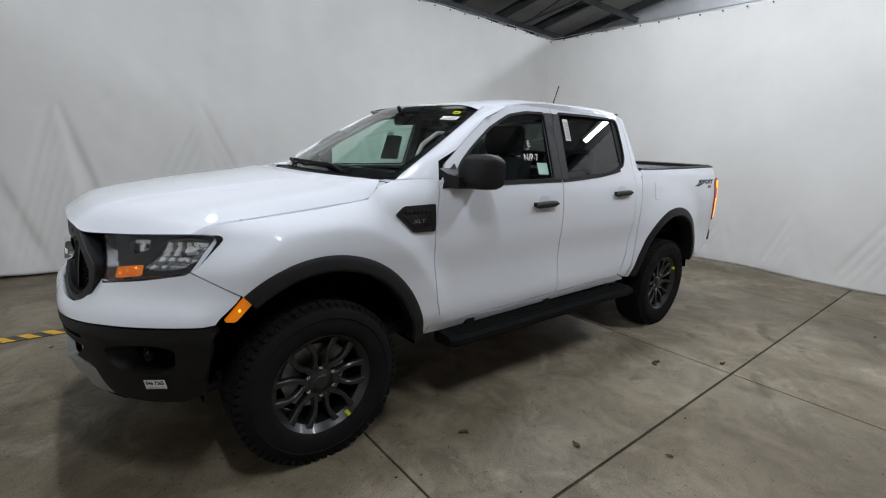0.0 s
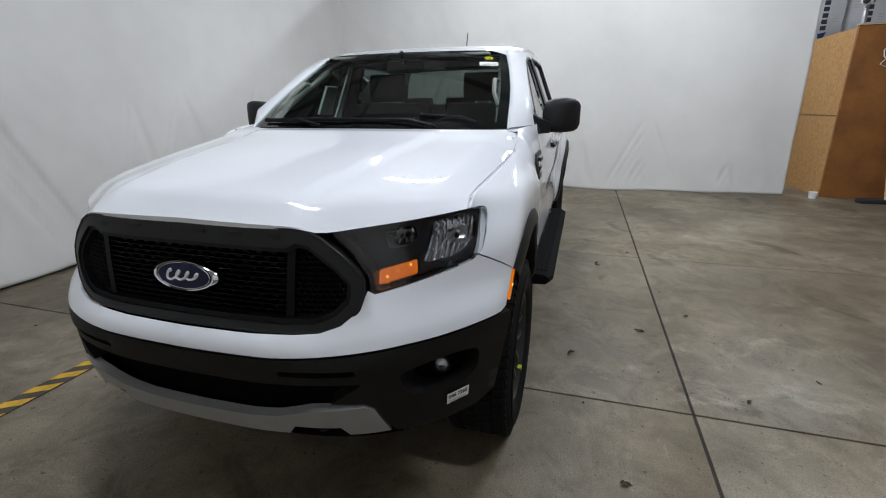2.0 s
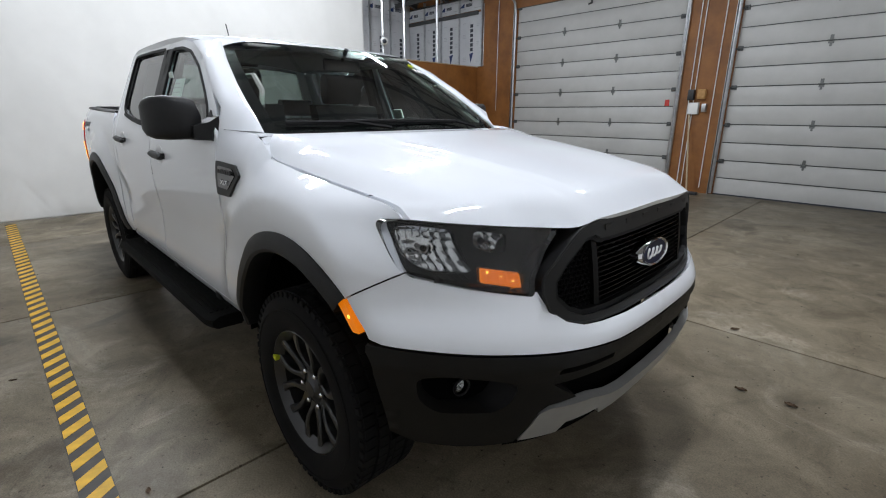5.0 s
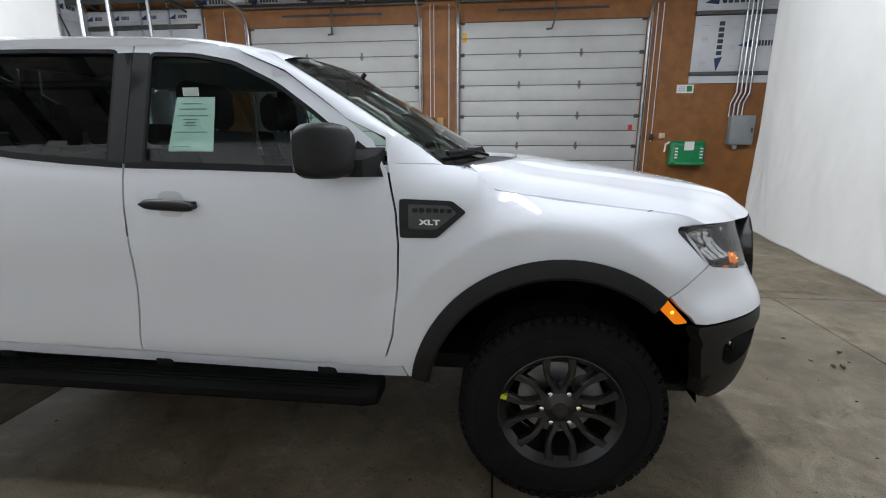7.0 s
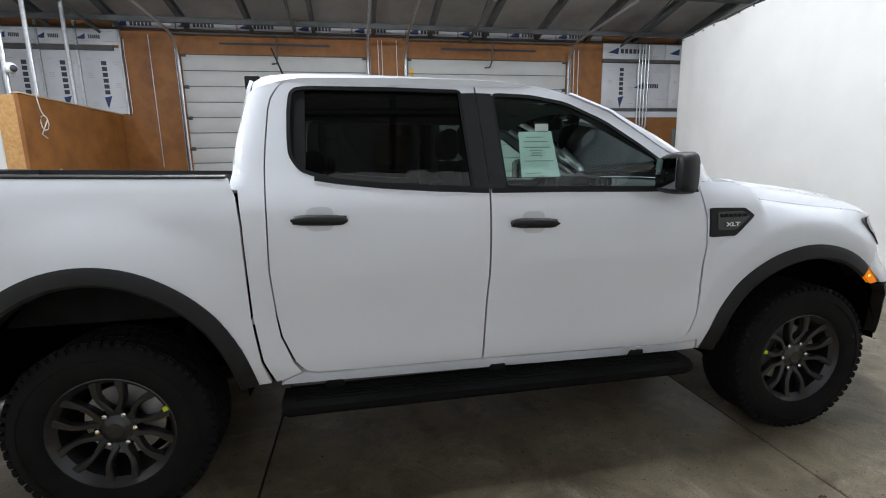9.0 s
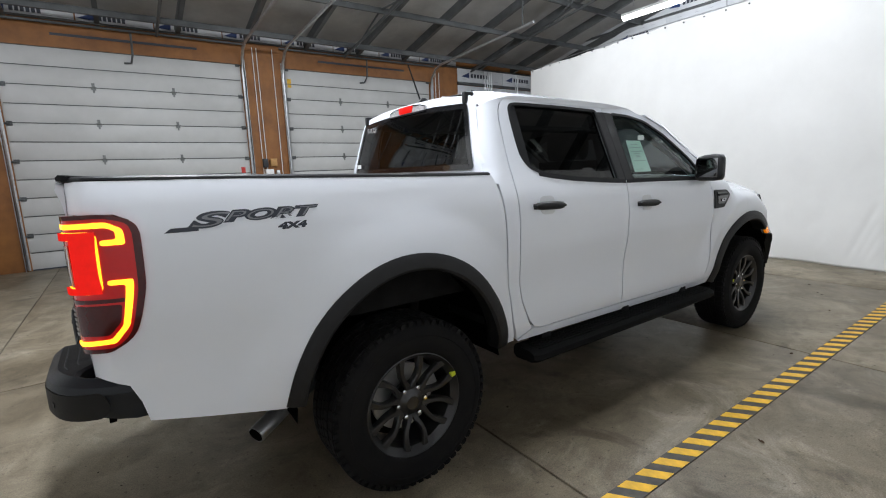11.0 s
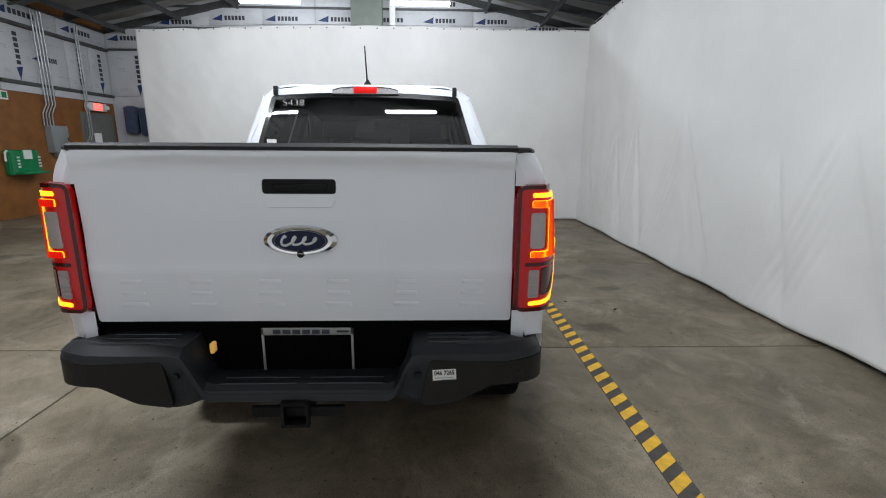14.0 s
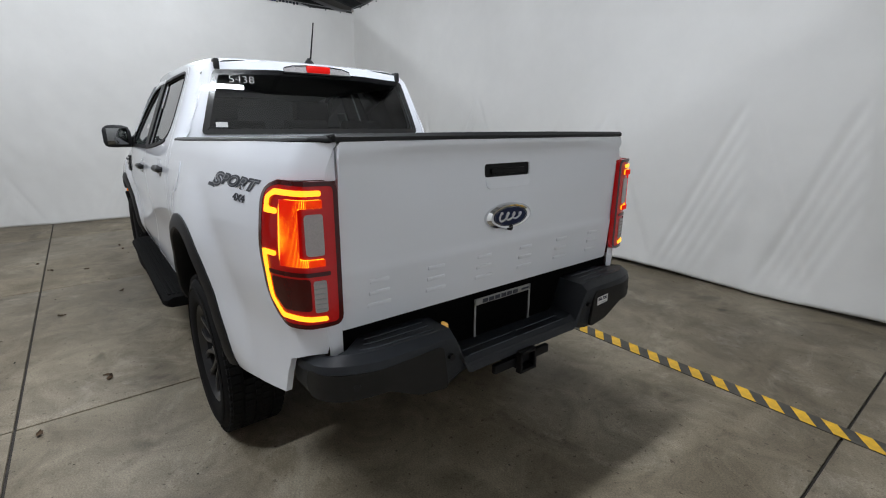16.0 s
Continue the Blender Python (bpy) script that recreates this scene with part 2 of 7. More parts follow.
def concrete_material():
    """Trowelled grey-tan slab with cloudy tone, tyre dirt, dark specks and a worn sealer."""
    mat = bpy.data.materials.new("concrete")
    mat.use_nodes = True
    nodes, links = mat.node_tree.nodes, mat.node_tree.links
    b = nodes["Principled BSDF"]
    coord = nodes.new("ShaderNodeNewGeometry")

    def cloud(scale, detail, rough=0.6, distort=0.0):
        n = nodes.new("ShaderNodeTexNoise")
        n.inputs["Scale"].default_value, n.inputs["Detail"].default_value = scale, detail
        n.inputs["Roughness"].default_value, n.inputs["Distortion"].default_value = rough, distort
        links.new(coord.outputs["Position"], n.inputs["Vector"])
        return n

    def ramp(src, stops):
        r = nodes.new("ShaderNodeValToRGB")
        r.color_ramp.elements[0].position, r.color_ramp.elements[0].color = stops[0][0], (*stops[0][1], 1)
        r.color_ramp.elements[1].position, r.color_ramp.elements[1].color = stops[-1][0], (*stops[-1][1], 1)
        for p, c in stops[1:-1]:
            r.color_ramp.elements.new(p).color = (*c, 1)
        links.new(src, r.inputs["Fac"])
        return r

    def mixed(kind, fac, a, c):
        m = nodes.new("ShaderNodeMix")
        m.data_type, m.blend_type = "RGBA", kind
        if isinstance(fac, float):
            m.inputs["Factor"].default_value = fac
        else:
            links.new(fac, m.inputs["Factor"])
        links.new(a, m.inputs[6])
        links.new(c, m.inputs[7])
        return m.outputs[2]

    base = ramp(cloud(0.55, 9, 0.62, 0.4).outputs["Fac"], [(0.3, (0.118, 0.096, 0.066)), (0.5, (0.205, 0.172, 0.122)), (0.7, (0.305, 0.264, 0.198))])
    mid = ramp(cloud(3.2, 10, 0.7, 0.8).outputs["Fac"], [(0.35, (0.52, 0.50, 0.46)), (0.62, (1.10, 1.10, 1.09))])
    tone = mixed("MULTIPLY", 0.8, base.outputs["Color"], mid.outputs["Color"])
    pale = ramp(cloud(1.7, 12, 0.75, 1.2).outputs["Fac"], [(0.54, (0, 0, 0)), (0.68, (0.13, 0.124, 0.108))])
    tone = mixed("ADD", 0.8, tone, pale.outputs["Color"])
    stain = ramp(cloud(1.1, 6, 0.5, 2.0).outputs["Fac"], [(0.30, (0.40, 0.38, 0.35)), (0.39, (1, 1, 1))])
    tone = mixed("MULTIPLY", 0.8, tone, stain.outputs["Color"])
    speck = ramp(cloud(38, 3, 0.5).outputs["Fac"], [(0.29, (0.26, 0.22, 0.17)), (0.35, (1, 1, 1))])
    tone = mixed("MULTIPLY", 0.7, tone, speck.outputs["Color"])
    blot = ramp(cloud(9, 7, 0.7, 0.6).outputs["Fac"], [(0.30, (0.62, 0.60, 0.56)), (0.42, (1, 1, 1))])
    tone = mixed("MULTIPLY", 0.75, tone, blot.outputs["Color"])
    scuff = ramp(cloud(5.5, 12, 0.8, 2.5).outputs["Fac"], [(0.60, (0, 0, 0)), (0.70, (0.07, 0.067, 0.06))])
    tone = mixed("ADD", 0.8, tone, scuff.outputs["Color"])
    grain = ramp(cloud(140, 4, 0.6).outputs["Fac"], [(0.3, (0.66, 0.66, 0.66)), (0.7, (1.22, 1.22, 1.22))])
    tone = mixed("MULTIPLY", 1.0, tone, grain.outputs["Color"])
    links.new(tone, b.inputs["Base Color"])
    gloss = nodes.new("ShaderNodeMapRange")
    gloss.inputs["To Min"].default_value, gloss.inputs["To Max"].default_value = 0.3, 0.62
    links.new(cloud(2.1, 8, 0.65).outputs["Fac"], gloss.inputs["Value"])
    links.new(gloss.outputs["Result"], b.inputs["Roughness"])
    b.inputs["Specular IOR Level"].default_value = 0.28
    rel = nodes.new("ShaderNodeBump")
    rel.inputs["Strength"].default_value, rel.inputs["Distance"].default_value = 0.25, 0.003
    links.new(cloud(26, 8, 0.65).outputs["Fac"], rel.inputs["Height"])
    links.new(rel.outputs["Normal"], b.inputs["Normal"])
    return mat


CONCRETE = concrete_material()
JOINT = material("joint_dirt", (0.035, 0.03, 0.025), 0.9, noise_scale=20, vary=0.4)
CLOTH = material("white_canvas", (0.70, 0.695, 0.675), 0.85, noise_scale=0.9, second=(0.63, 0.625, 0.605), bump=0.12, bump_scale=220, spec=0.2)
OSB = material("brown_osb", (0.285, 0.113, 0.024), 0.55, noise_scale=3.0, second=(0.175, 0.065, 0.014), bump=0.35, bump_scale=55)
OSB_RAW = material("raw_osb", (0.50, 0.29, 0.11), 0.7, noise_scale=26, second=(0.34, 0.17, 0.05), bump=0.4, bump_scale=70)
FOAM = material("foam_board", (0.60, 0.61, 0.62), 0.4, noise_scale=1.2, second=(0.48, 0.49, 0.51), bump=0.1, bump_scale=8)
INK = material("black_ink", (0.03, 0.035, 0.05), 0.5, noise_scale=30, vary=0.2)
INK_BLUE = material("blue_ink", (0.013, 0.034, 0.125), 0.5, noise_scale=30, vary=0.2)
INK_GREY = material("grey_ink", (0.45, 0.46, 0.48), 0.5, noise_scale=30, vary=0.2)
STEEL_DARK = material("grey_primer_steel", (0.10, 0.105, 0.105), 0.5, metal=0.3, noise_scale=4, vary=0.4, bump=0.1)
GALV = material("galvanised_steel", (0.52, 0.53, 0.54), 0.38, metal=0.9, noise_scale=14, vary=0.3)
BLANKET = material("insulation_blanket", (0.42, 0.41, 0.39), 0.6, noise_scale=1.5, second=(0.30, 0.293, 0.28), bump=0.3, bump_scale=6)
DOOR_WHITE = material("door_white", (0.50, 0.50, 0.485), 0.42, noise_scale=1.6, second=(0.43, 0.43, 0.415), bump=0.08, bump_scale=160)
HINGE = material("hinge_steel", (0.20, 0.205, 0.20), 0.45, metal=0.6, noise_scale=30, vary=0.4)
LEDGE = material("ledge_steel", (0.10, 0.105, 0.10), 0.45, metal=0.4, noise_scale=20, vary=0.3)
DOOR_GREY = material("door_grey", (0.16, 0.165, 0.15), 0.5, noise_scale=3, vary=0.15)
YELLOW = material("yellow_tape", (0.78, 0.45, 0.02), 0.5, noise_scale=14, second=(0.52, 0.30, 0.02), bump=0.15)
BLACK_TAPE = material("black_tape", (0.03, 0.028, 0.025), 0.55, noise_scale=14, second=(0.07, 0.062, 0.05), bump=0.15)
GREEN = material("green_plastic", (0.0, 0.22, 0.07), 0.35, noise_scale=10, vary=0.2)
RED = material("red_paint", (0.55, 0.03, 0.02), 0.4, noise_scale=10, vary=0.2)
PANEL_GREY = material("panel_grey", (0.25, 0.27, 0.27), 0.45, noise_scale=6, vary=0.15)
WHITE_PLASTIC = material("white_plastic", (0.78, 0.78, 0.76), 0.4, noise_scale=10, vary=0.08)
PAPER = material("paper", (0.82, 0.82, 0.80), 0.7, noise_scale=8, vary=0.05)
TUBE = material("lit_tube", (0.9, 0.9, 0.9), 0.4, emit=(1.0, 0.98, 0.94), emit_power=9.0)
EXIT_RED = material("exit_red", (0.5, 0.02, 0.02), 0.4, emit=(1.0, 0.12, 0.1), emit_power=2.5)
WOOD = material("pale_wood", (0.55, 0.42, 0.26), 0.5, noise_scale=8, vary=0.25, stretch=(4, 4, 0.4))
CART = material("dark_cart", (0.03, 0.031, 0.034), 0.5, noise_scale=7, vary=0.4, bump=0.1)
BLUE_GREY = material("blue_cloth", (0.05, 0.07, 0.13), 0.8, noise_scale=8, vary=0.3)

# ---- the hall ----
X0, X1, Y0, Y1 = -9.3, 6.65, -5.2, 7.65
RIDGE_Y, RIDGE_Z, SLOPE = 1.3, 5.62, 0.215


def roof_z(y):
    return RIDGE_Z - SLOPE * abs(y - RIDGE_Y)


# floor: slabs between sawn joints over a dirty bed
floor = thing("floor", "trowelled grey-tan concrete floor in large slabs", "floor", kind="structure")
part("joint_bed", box(X0 - 0.3, X1 + 0.3, Y0 - 0.3, Y1 + 0.3, -0.3, -0.012), JOINT, floor, "dark dirty joint bed")
xs = [X0 - 0.2, -7.66, -5.20, -2.705, -0.25, 2.21, 4.67, X1 + 0.2]
ys = [Y0 - 0.2, 1.70, Y1 + 0.2]
for xa, xb in zip(xs, xs[1:]):
    for ya, yb in zip(ys, ys[1:]):
        part("slab", box(xa + 0.006, xb - 0.006, ya + 0.007, yb - 0.007, -0.2, 0.0, bevel=0.003), CONCRETE, floor)


def wall(name, label, x0, x1, y0, y1, z0, z1, mat=OSB):
    ob = part(name, box(x0, x1, y0, y1, z0, z1), mat)
    return tagged(ob, label, "wall", kind="structure")


DOORS = [(-5.56, -1.91), (-1.04, 2.62)]
DOOR_H = 3.66
wall_doors = thing("wall_doors", "brown-stained panel wall with two roller door openings", "wall", kind="structure")
spans = [(X0, DOORS[0][0]), (DOORS[0][1], DOORS[1][0]), (DOORS[1][1], X1)]
for a, b in spans:
    part("wall_panel", box(a, b, Y1, Y1 + 0.2, 0, 4.35), OSB, wall_doors)
for a, b in DOORS:
    part("header", box(a, b, Y1, Y1 + 0.2, DOOR_H, 4.35), OSB, wall_doors)
wall_front = wall("wall_front", "insulated end wall behind the front curtain", X1, X1 + 0.2, Y0 - 0.2, Y1 + 0.2, 0, 5.9, FOAM)
wall_rear = wall("wall_rear", "insulated end wall behind the rear curtain", X0 - 0.2, X0, Y0 - 0.2, Y1 + 0.2, 0, 5.9, FOAM)
wall_side = wall("wall_side", "insulated side wall behind the long curtain", X0, X1, Y0 - 0.2, Y0, 0, 4.4, FOAM)

# ceiling: billowing blanket under the roof
NX, NY = 110, 44
cv, cf = [], []
for i in range(NX + 1):
    for j in range(NY + 1):
        x = X0 - 0.2 + (X1 - X0 + 0.4) * i / NX
        y = Y0 - 0.2 + (Y1 - Y0 + 0.4) * j / NY
        sag = 0.05 * abs(math.sin((x - 0.3) * math.pi / 1.2)) + 0.03 * noise.noise((x * 1.3, y * 1.7, 0))
        cv.append((x, y, roof_z(y) + 0.12 - sag))
for i in range(NX):
    for j in range(NY):
        k = i * (NY + 1) + j
        cf.append((k, k + 1, k + NY + 2, k + NY + 1))
ceiling = tagged(pydata("ceiling", cv, cf, BLANKET, sharp=80), "grey-white insulation blanket sagging between roof steel", "ceiling", kind="structure")
roof_deck = bmesh.new()
add_box(roof_deck, X0 - 0.2, X1 + 0.2, Y0 - 0.2, Y1 + 0.2, 5.95, 6.0)
tagged(part("roof", roof_deck, STEEL_DARK), "plain closed roof over the hall", "roof", kind="structure")


def slope_beam(x, w, h, lower):
    """A channel that follows both roof slopes."""
    bm = bmesh.new()
    for ya, yb in ((Y0, RIDGE_Y), (RIDGE_Y, Y1)):
        za, zb = roof_z(ya) - lower, roof_z(yb) - lower
        loops = []
        for y, z in ((ya, za), (yb, zb)):
            loops.append([(x - w / 2, y, z), (x + w / 2, y, z), (x + w / 2, y, z - 0.02), (x - w / 2 + 0.012, y, z - 0.02),
                          (x - w / 2 + 0.012, y, z - h + 0.02), (x + w / 2, y, z - h + 0.02), (x + w / 2, y, z - h), (x - w / 2, y, z - h)])
        rings = [[bm.verts.new(p) for p in loop] for loop in loops]
        for k in range(8):
            bm.faces.new((rings[0][k], rings[0][(k + 1) % 8], rings[1][(k + 1) % 8], rings[1][k]))
    bmesh.ops.recalc_face_normals(bm, faces=bm.faces)
    return bm


for k in range(14):
    x = X0 + 0.35 + k * 1.2
    tagged(part("rafter", slope_beam(x, 0.075, 0.17, 0.02), STEEL_DARK), "dark grey steel roof rafter", "beam", group="roof rafters", kind="structure")
for k, y in enumerate((-4.6, -3.2, -1.8, -0.4, 1.3, 2.9, 4.3, 5.7, 7.1)):
    bm = bmesh.new()
    z = roof_z(y) - 0.19
    add_box(bm, X0, X1, y - 0.025, y + 0.025, z - 0.012, z)
    add_box(bm, X0, X1, y - 0.006, y + 0.006, z - 0.09, z - 0.012)
    add_box(bm, X0, X1, y - 0.025, y + 0.025, z - 0.10, z - 0.09)
    tagged(part("purlin", bm, STEEL_DARK), "dark steel roof purlin", "beam", group="roof purlins", kind="structure")
# deeper trusses with webs
def low(y):
    return roof_z(y) - 0.26 - 0.42 * (1 - abs(y - RIDGE_Y) / 6.5)


for x in (-6.9, -3.3, 0.3, 3.9):
    truss = thing("roof_truss", "dark grey steel roof truss with open web", "truss", group="roof trusses", kind="structure")
    pts = [Y0 + 0.1 + (Y1 - Y0 - 0.2) * k / 14 for k in range(15)]
    bm = bmesh.new()
    for a, b in ((pts[0], RIDGE_Y), (RIDGE_Y, pts[-1])):
        add_rod(bm, (x, a, low(a)), (x, b, low(b)), 0.028, n=6)
    part("bottom_chord", bm, STEEL_DARK, truss)
    for n, (a, b) in enumerate(zip(pts, pts[1:])):
        part("web", rod((x, a, low(a) if n % 2 else roof_z(a) - 0.2), (x, b, roof_z(b) - 0.2 if n % 2 else low(b)), 0.018, n=6), STEEL_DARK, truss)


# ---- roller doors ----
def roller_door(x0, x1):
    door = thing("roller_door", "closed white sectional garage door with dark joints", "garage door", group="roller doors", kind="structure")
    h = DOOR_H / 6
    for k in range(6):
        bm = bmesh.new()
        z = k * h
        # two stiffened halves per section
        for q in (0, 1):
            za, zb = z + q * h / 2, z + (q + 1) * h / 2
            add_box(bm, x0 - 0.03, x1 + 0.03, Y1 + 0.035, Y1 + 0.085, za + 0.004, zb - 0.010, bevel=0.004)
            add_box(bm, x0 - 0.02, x1 + 0.02, Y1 + 0.045, Y1 + 0.08, zb - 0.012, zb + 0.006)
        section = part("door_section", bm, DOOR_WHITE, door)
        bm = bmesh.new()
        for q in (1, 2):
            add_box(bm, x0 + 0.02, x1 - 0.02, Y1 + 0.024, Y1 + 0.034, z + q * h / 2 - 0.010, z + q * h / 2 + 0.003)
        part("stiffening_ledge", bm, LEDGE, section, "thin dark steel ledge")
        if k:
            for hx in (x0 + 1.22, x1 - 1.22):
                bm = bmesh.new()
                add_box(bm, hx - 0.022, hx + 0.022, Y1 + 0.026, Y1 + 0.036, z + 0.008, z + 0.075)
                add_box(bm, hx - 0.034, hx + 0.034, Y1 + 0.02, Y1 + 0.036, z - 0.045, z + 0.008)
                add_box(bm, hx - 0.014, hx + 0.014, Y1 + 0.02, Y1 + 0.036, z - 0.085, z - 0.045)
                add_rod(bm, (hx - 0.045, Y1 + 0.02, z), (hx + 0.045, Y1 + 0.02, z), 0.011, n=8)
                part("hinge", bm, HINGE, section, "small dark galvanised hinge")
        for sx, d in ((x0, 1), (x1, -1)):
            bm = bmesh.new()
            add_box(bm, sx + d * 0.015, sx + d * 0.09, Y1 + 0.012, Y1 + 0.034, z + h - 0.05, z + h + 0.02)
            add_rod(bm, (sx - d * 0.03, Y1 + 0.005, z + h - 0.02), (sx + d * 0.06, Y1 + 0.005, z + h - 0.02), 0.014, n=8)
            part("roller_bracket", bm, STEEL_DARK, section)
    for sx, d in ((x0, 1), (x1, -1)):
        pts = [(sx - d * 0.035, Y1 - 0.03, 0.02), (sx - d * 0.035, Y1 - 0.03, 3.5), (sx - d * 0.035, Y1 - 0.08, 3.75), (sx - d * 0.035, Y1 - 0.25, 3.92),
               (sx - d * 0.035, Y1 - 0.5, 3.99), (sx - d * 0.035, Y1 - 3.6, 4.13)]
        bm = tube(pts, 0.028, 6)
        part("track", bm, GALV, door, "galvanised door track, curving inwards overhead")
        part("jamb_angle", box(sx - d * 0.075 - 0.004, sx - d * 0.075 + 0.004, Y1 - 0.055, Y1 - 0.001, 0, 3.75), GALV, door)
        part("track_hanger", rod((sx - d * 0.035, Y1 - 3.3, 4.12), (sx - d * 0.035, Y1 - 3.3, roof_z(Y1 - 3.3)), 0.015, n=6), STEEL_DARK, door)
    part("spring_shaft", rod((x0 - 0.1, Y1 - 0.09, 4.02), (x1 + 0.1, Y1 - 0.09, 4.02), 0.022), STEEL_DARK, door, "dark torsion spring shaft")
    part("header_slot", box(x0 + 0.75, x1 - 0.75, Y1 - 0.012, Y1 - 0.002, 3.845, 3.885), INK, door, "dark slot strip on the header")
    mid = (x0 + x1) / 2 - 0.1
    part("pull_arm", tube([(mid, Y1 + 0.03, 3.50), (mid + 0.1, Y1 - 0.02, 3.50), (mid + 0.13, Y1 - 0.12, 3.62), (mid + 0.14, Y1 - 0.12, 3.98)], 0.018), STEEL_DARK, door)
    part("warning_sticker", box(x1 - 0.18, x1 - 0.10, Y1 + 0.0295, Y1 + 0.0335, 1.52, 1.64), RED, door, "small red and white warning sticker")
    part("floor_seal", box(x0, x1, Y1 + 0.03, Y1 + 0.09, 0.0, 0.022), INK, door)
    return door


for a, b in DOORS:
    roller_door(a, b)
part("door_tag", box(DOORS[1][0] + 0.05, DOORS[1][0] + 0.13, Y1 + 0.0295, Y1 + 0.0335, 3.28, 3.46), YELLOW, bpy.data.objects["roller_door.001"], "yellow sticker")
tagged(part("outside_closure", box(-6, 3.2, Y1 + 0.25, Y1 + 0.3, 0, 4), STEEL_DARK), "plain closure outside the doors", "wall", kind="structure")


# ---- foam boards with printed bars ----
def board(owner, o, r, u, w, h, print_way=0, size=1.0):
    """One foam board: corner o, unit vectors along its width and height; print_way 0 level, 1 upright."""
    o, r, u = Vector(o), Vector(r), Vector(u)
    n = r.cross(u).normalized()
    m = Matrix((r, u, n)).transposed().to_4x4()
    m.translation = o
    panel = part("foam_board", box(0.006, w - 0.006, 0.006, h - 0.006, 0, 0.025, bevel=0.003, m=m), FOAM, owner)

    def bars(name, rects, mat):
        bm = bmesh.new()
        for a, b, c, d in rects:
            add_box(bm, a, b, c, d, 0.0255, 0.028, m=m)
        part(name, bm, mat, panel)
    if print_way:
        cx, L = w * 0.55, min(h * 0.62, 0.72) * size
        z0 = h * 0.30
        bars("print_bar", [(cx - 0.05 * size, cx + 0.05 * size, z0 + L * k / 6, z0 + L * (k + 0.72) / 6) for k in range(6)], INK)
        bars("print_text", [(w * 0.16, w * 0.30, h * q, h * q + 0.012) for q in (0.12, 0.15, 0.18, 0.55, 0.58, 0.61, 0.82)] + [(w * 0.76, w * 0.88, h * q, h * q + 0.010) for q in (0.1, 0.4, 0.43, 0.46, 0.75, 0.78)], INK_GREY)
        tri = [(cx - 0.075 * size, z0 - 0.06), (cx + 0.075 * size, z0 - 0.03), (cx - 0.02, z0 - 0.30 * size)]
    else:
        L = min(w * 0.4, 0.66) * size
        cz, x0 = h * 0.5, w * 0.28
        bars("print_bar", [(x0 + L * k / 6, x0 + L * (k + 0.72) / 6, cz - 0.05 * size, cz + 0.05 * size) for k in range(6)], INK)
        bars("print_text", [(w * q, w * q + 0.14, h * 0.2, h * 0.2 + 0.012) for q in (0.1, 0.62, 0.8)] + [(w * q, w * q + 0.1, h * 0.8, h * 0.8 + 0.012) for q in (0.2, 0.5, 0.72)], INK_GREY)
        tri = [(x0 - 0.06, cz - 0.07 * size), (x0 - 0.05, cz + 0.08 * size), (x0 - 0.32 * size, cz - 0.04)]
    bm = bmesh.new()
    a = [bm.verts.new(m @ Vector((*p, 0.0258))) for p in tri]
    b = [bm.verts.new(m @ Vector((*p, 0.028))) for p in tri]
    bm.faces.new(a), bm.faces.new(b)
    for k in range(3):
        bm.faces.new((a[k], a[(k + 1) % 3], b[(k + 1) % 3], b[k]))
    bmesh.ops.recalc_face_normals(bm, faces=bm.faces)
    part("print_wedge", bm, INK_BLUE, panel)
    return panel


YF = Y1 - 0.002
# on the door wall past the second door (its face looks to -y)
for xa, xb, way in ((3.50, 4.40, 1), (4.40, 5.25, 0), (5.25, 5.95, 1), (5.95, 6.62, 1)):
    board(wall_doors, (xa, YF, 2.63), (1, 0, 0), (0, 0, 1), xb - xa, 1.02, way)
for xa, xb in ((3.50, 5.1), (5.1, 6.62)):
    board(wall_doors, (xa, YF, 3.73), (1, 0, 0), (0, 0, 1), xb - xa, 0.36, 0)
    part("foam_strip", box(xa, xb, Y1 - 0.03, Y1 - 0.002, 2.42, 2.56), FOAM, wall_doors, "white foam strip")
for z in (2.565, 3.66):
    part("girt", box(3.49, X1 - 0.02, Y1 - 0.075, Y1 - 0.002, z, z + 0.06), STEEL_DARK, wall_doors, "grey steel girt")
# a band of foam over the brown panels, with a pipe run along it
for k in range(9):
    board(wall_doors, (-6.7 + k * 1.13, YF - 0.004, 4.09), (1, 0, 0), (0, 0, 1), 1.12, 0.21, 0, 0.9)
part("pipe_run", rod((-9.2, Y1 - 0.06, 4.085), (X1 - 0.1, Y1 - 0.06, 4.085), 0.02, n=8), STEEL_DARK, wall_doors, "dark pipe along the wall top")
part("girt", box(-9.28, -6.72, Y1 - 0.07, Y1 - 0.03, 3.68, 3.76), STEEL_DARK, wall_doors, "grey steel girt")
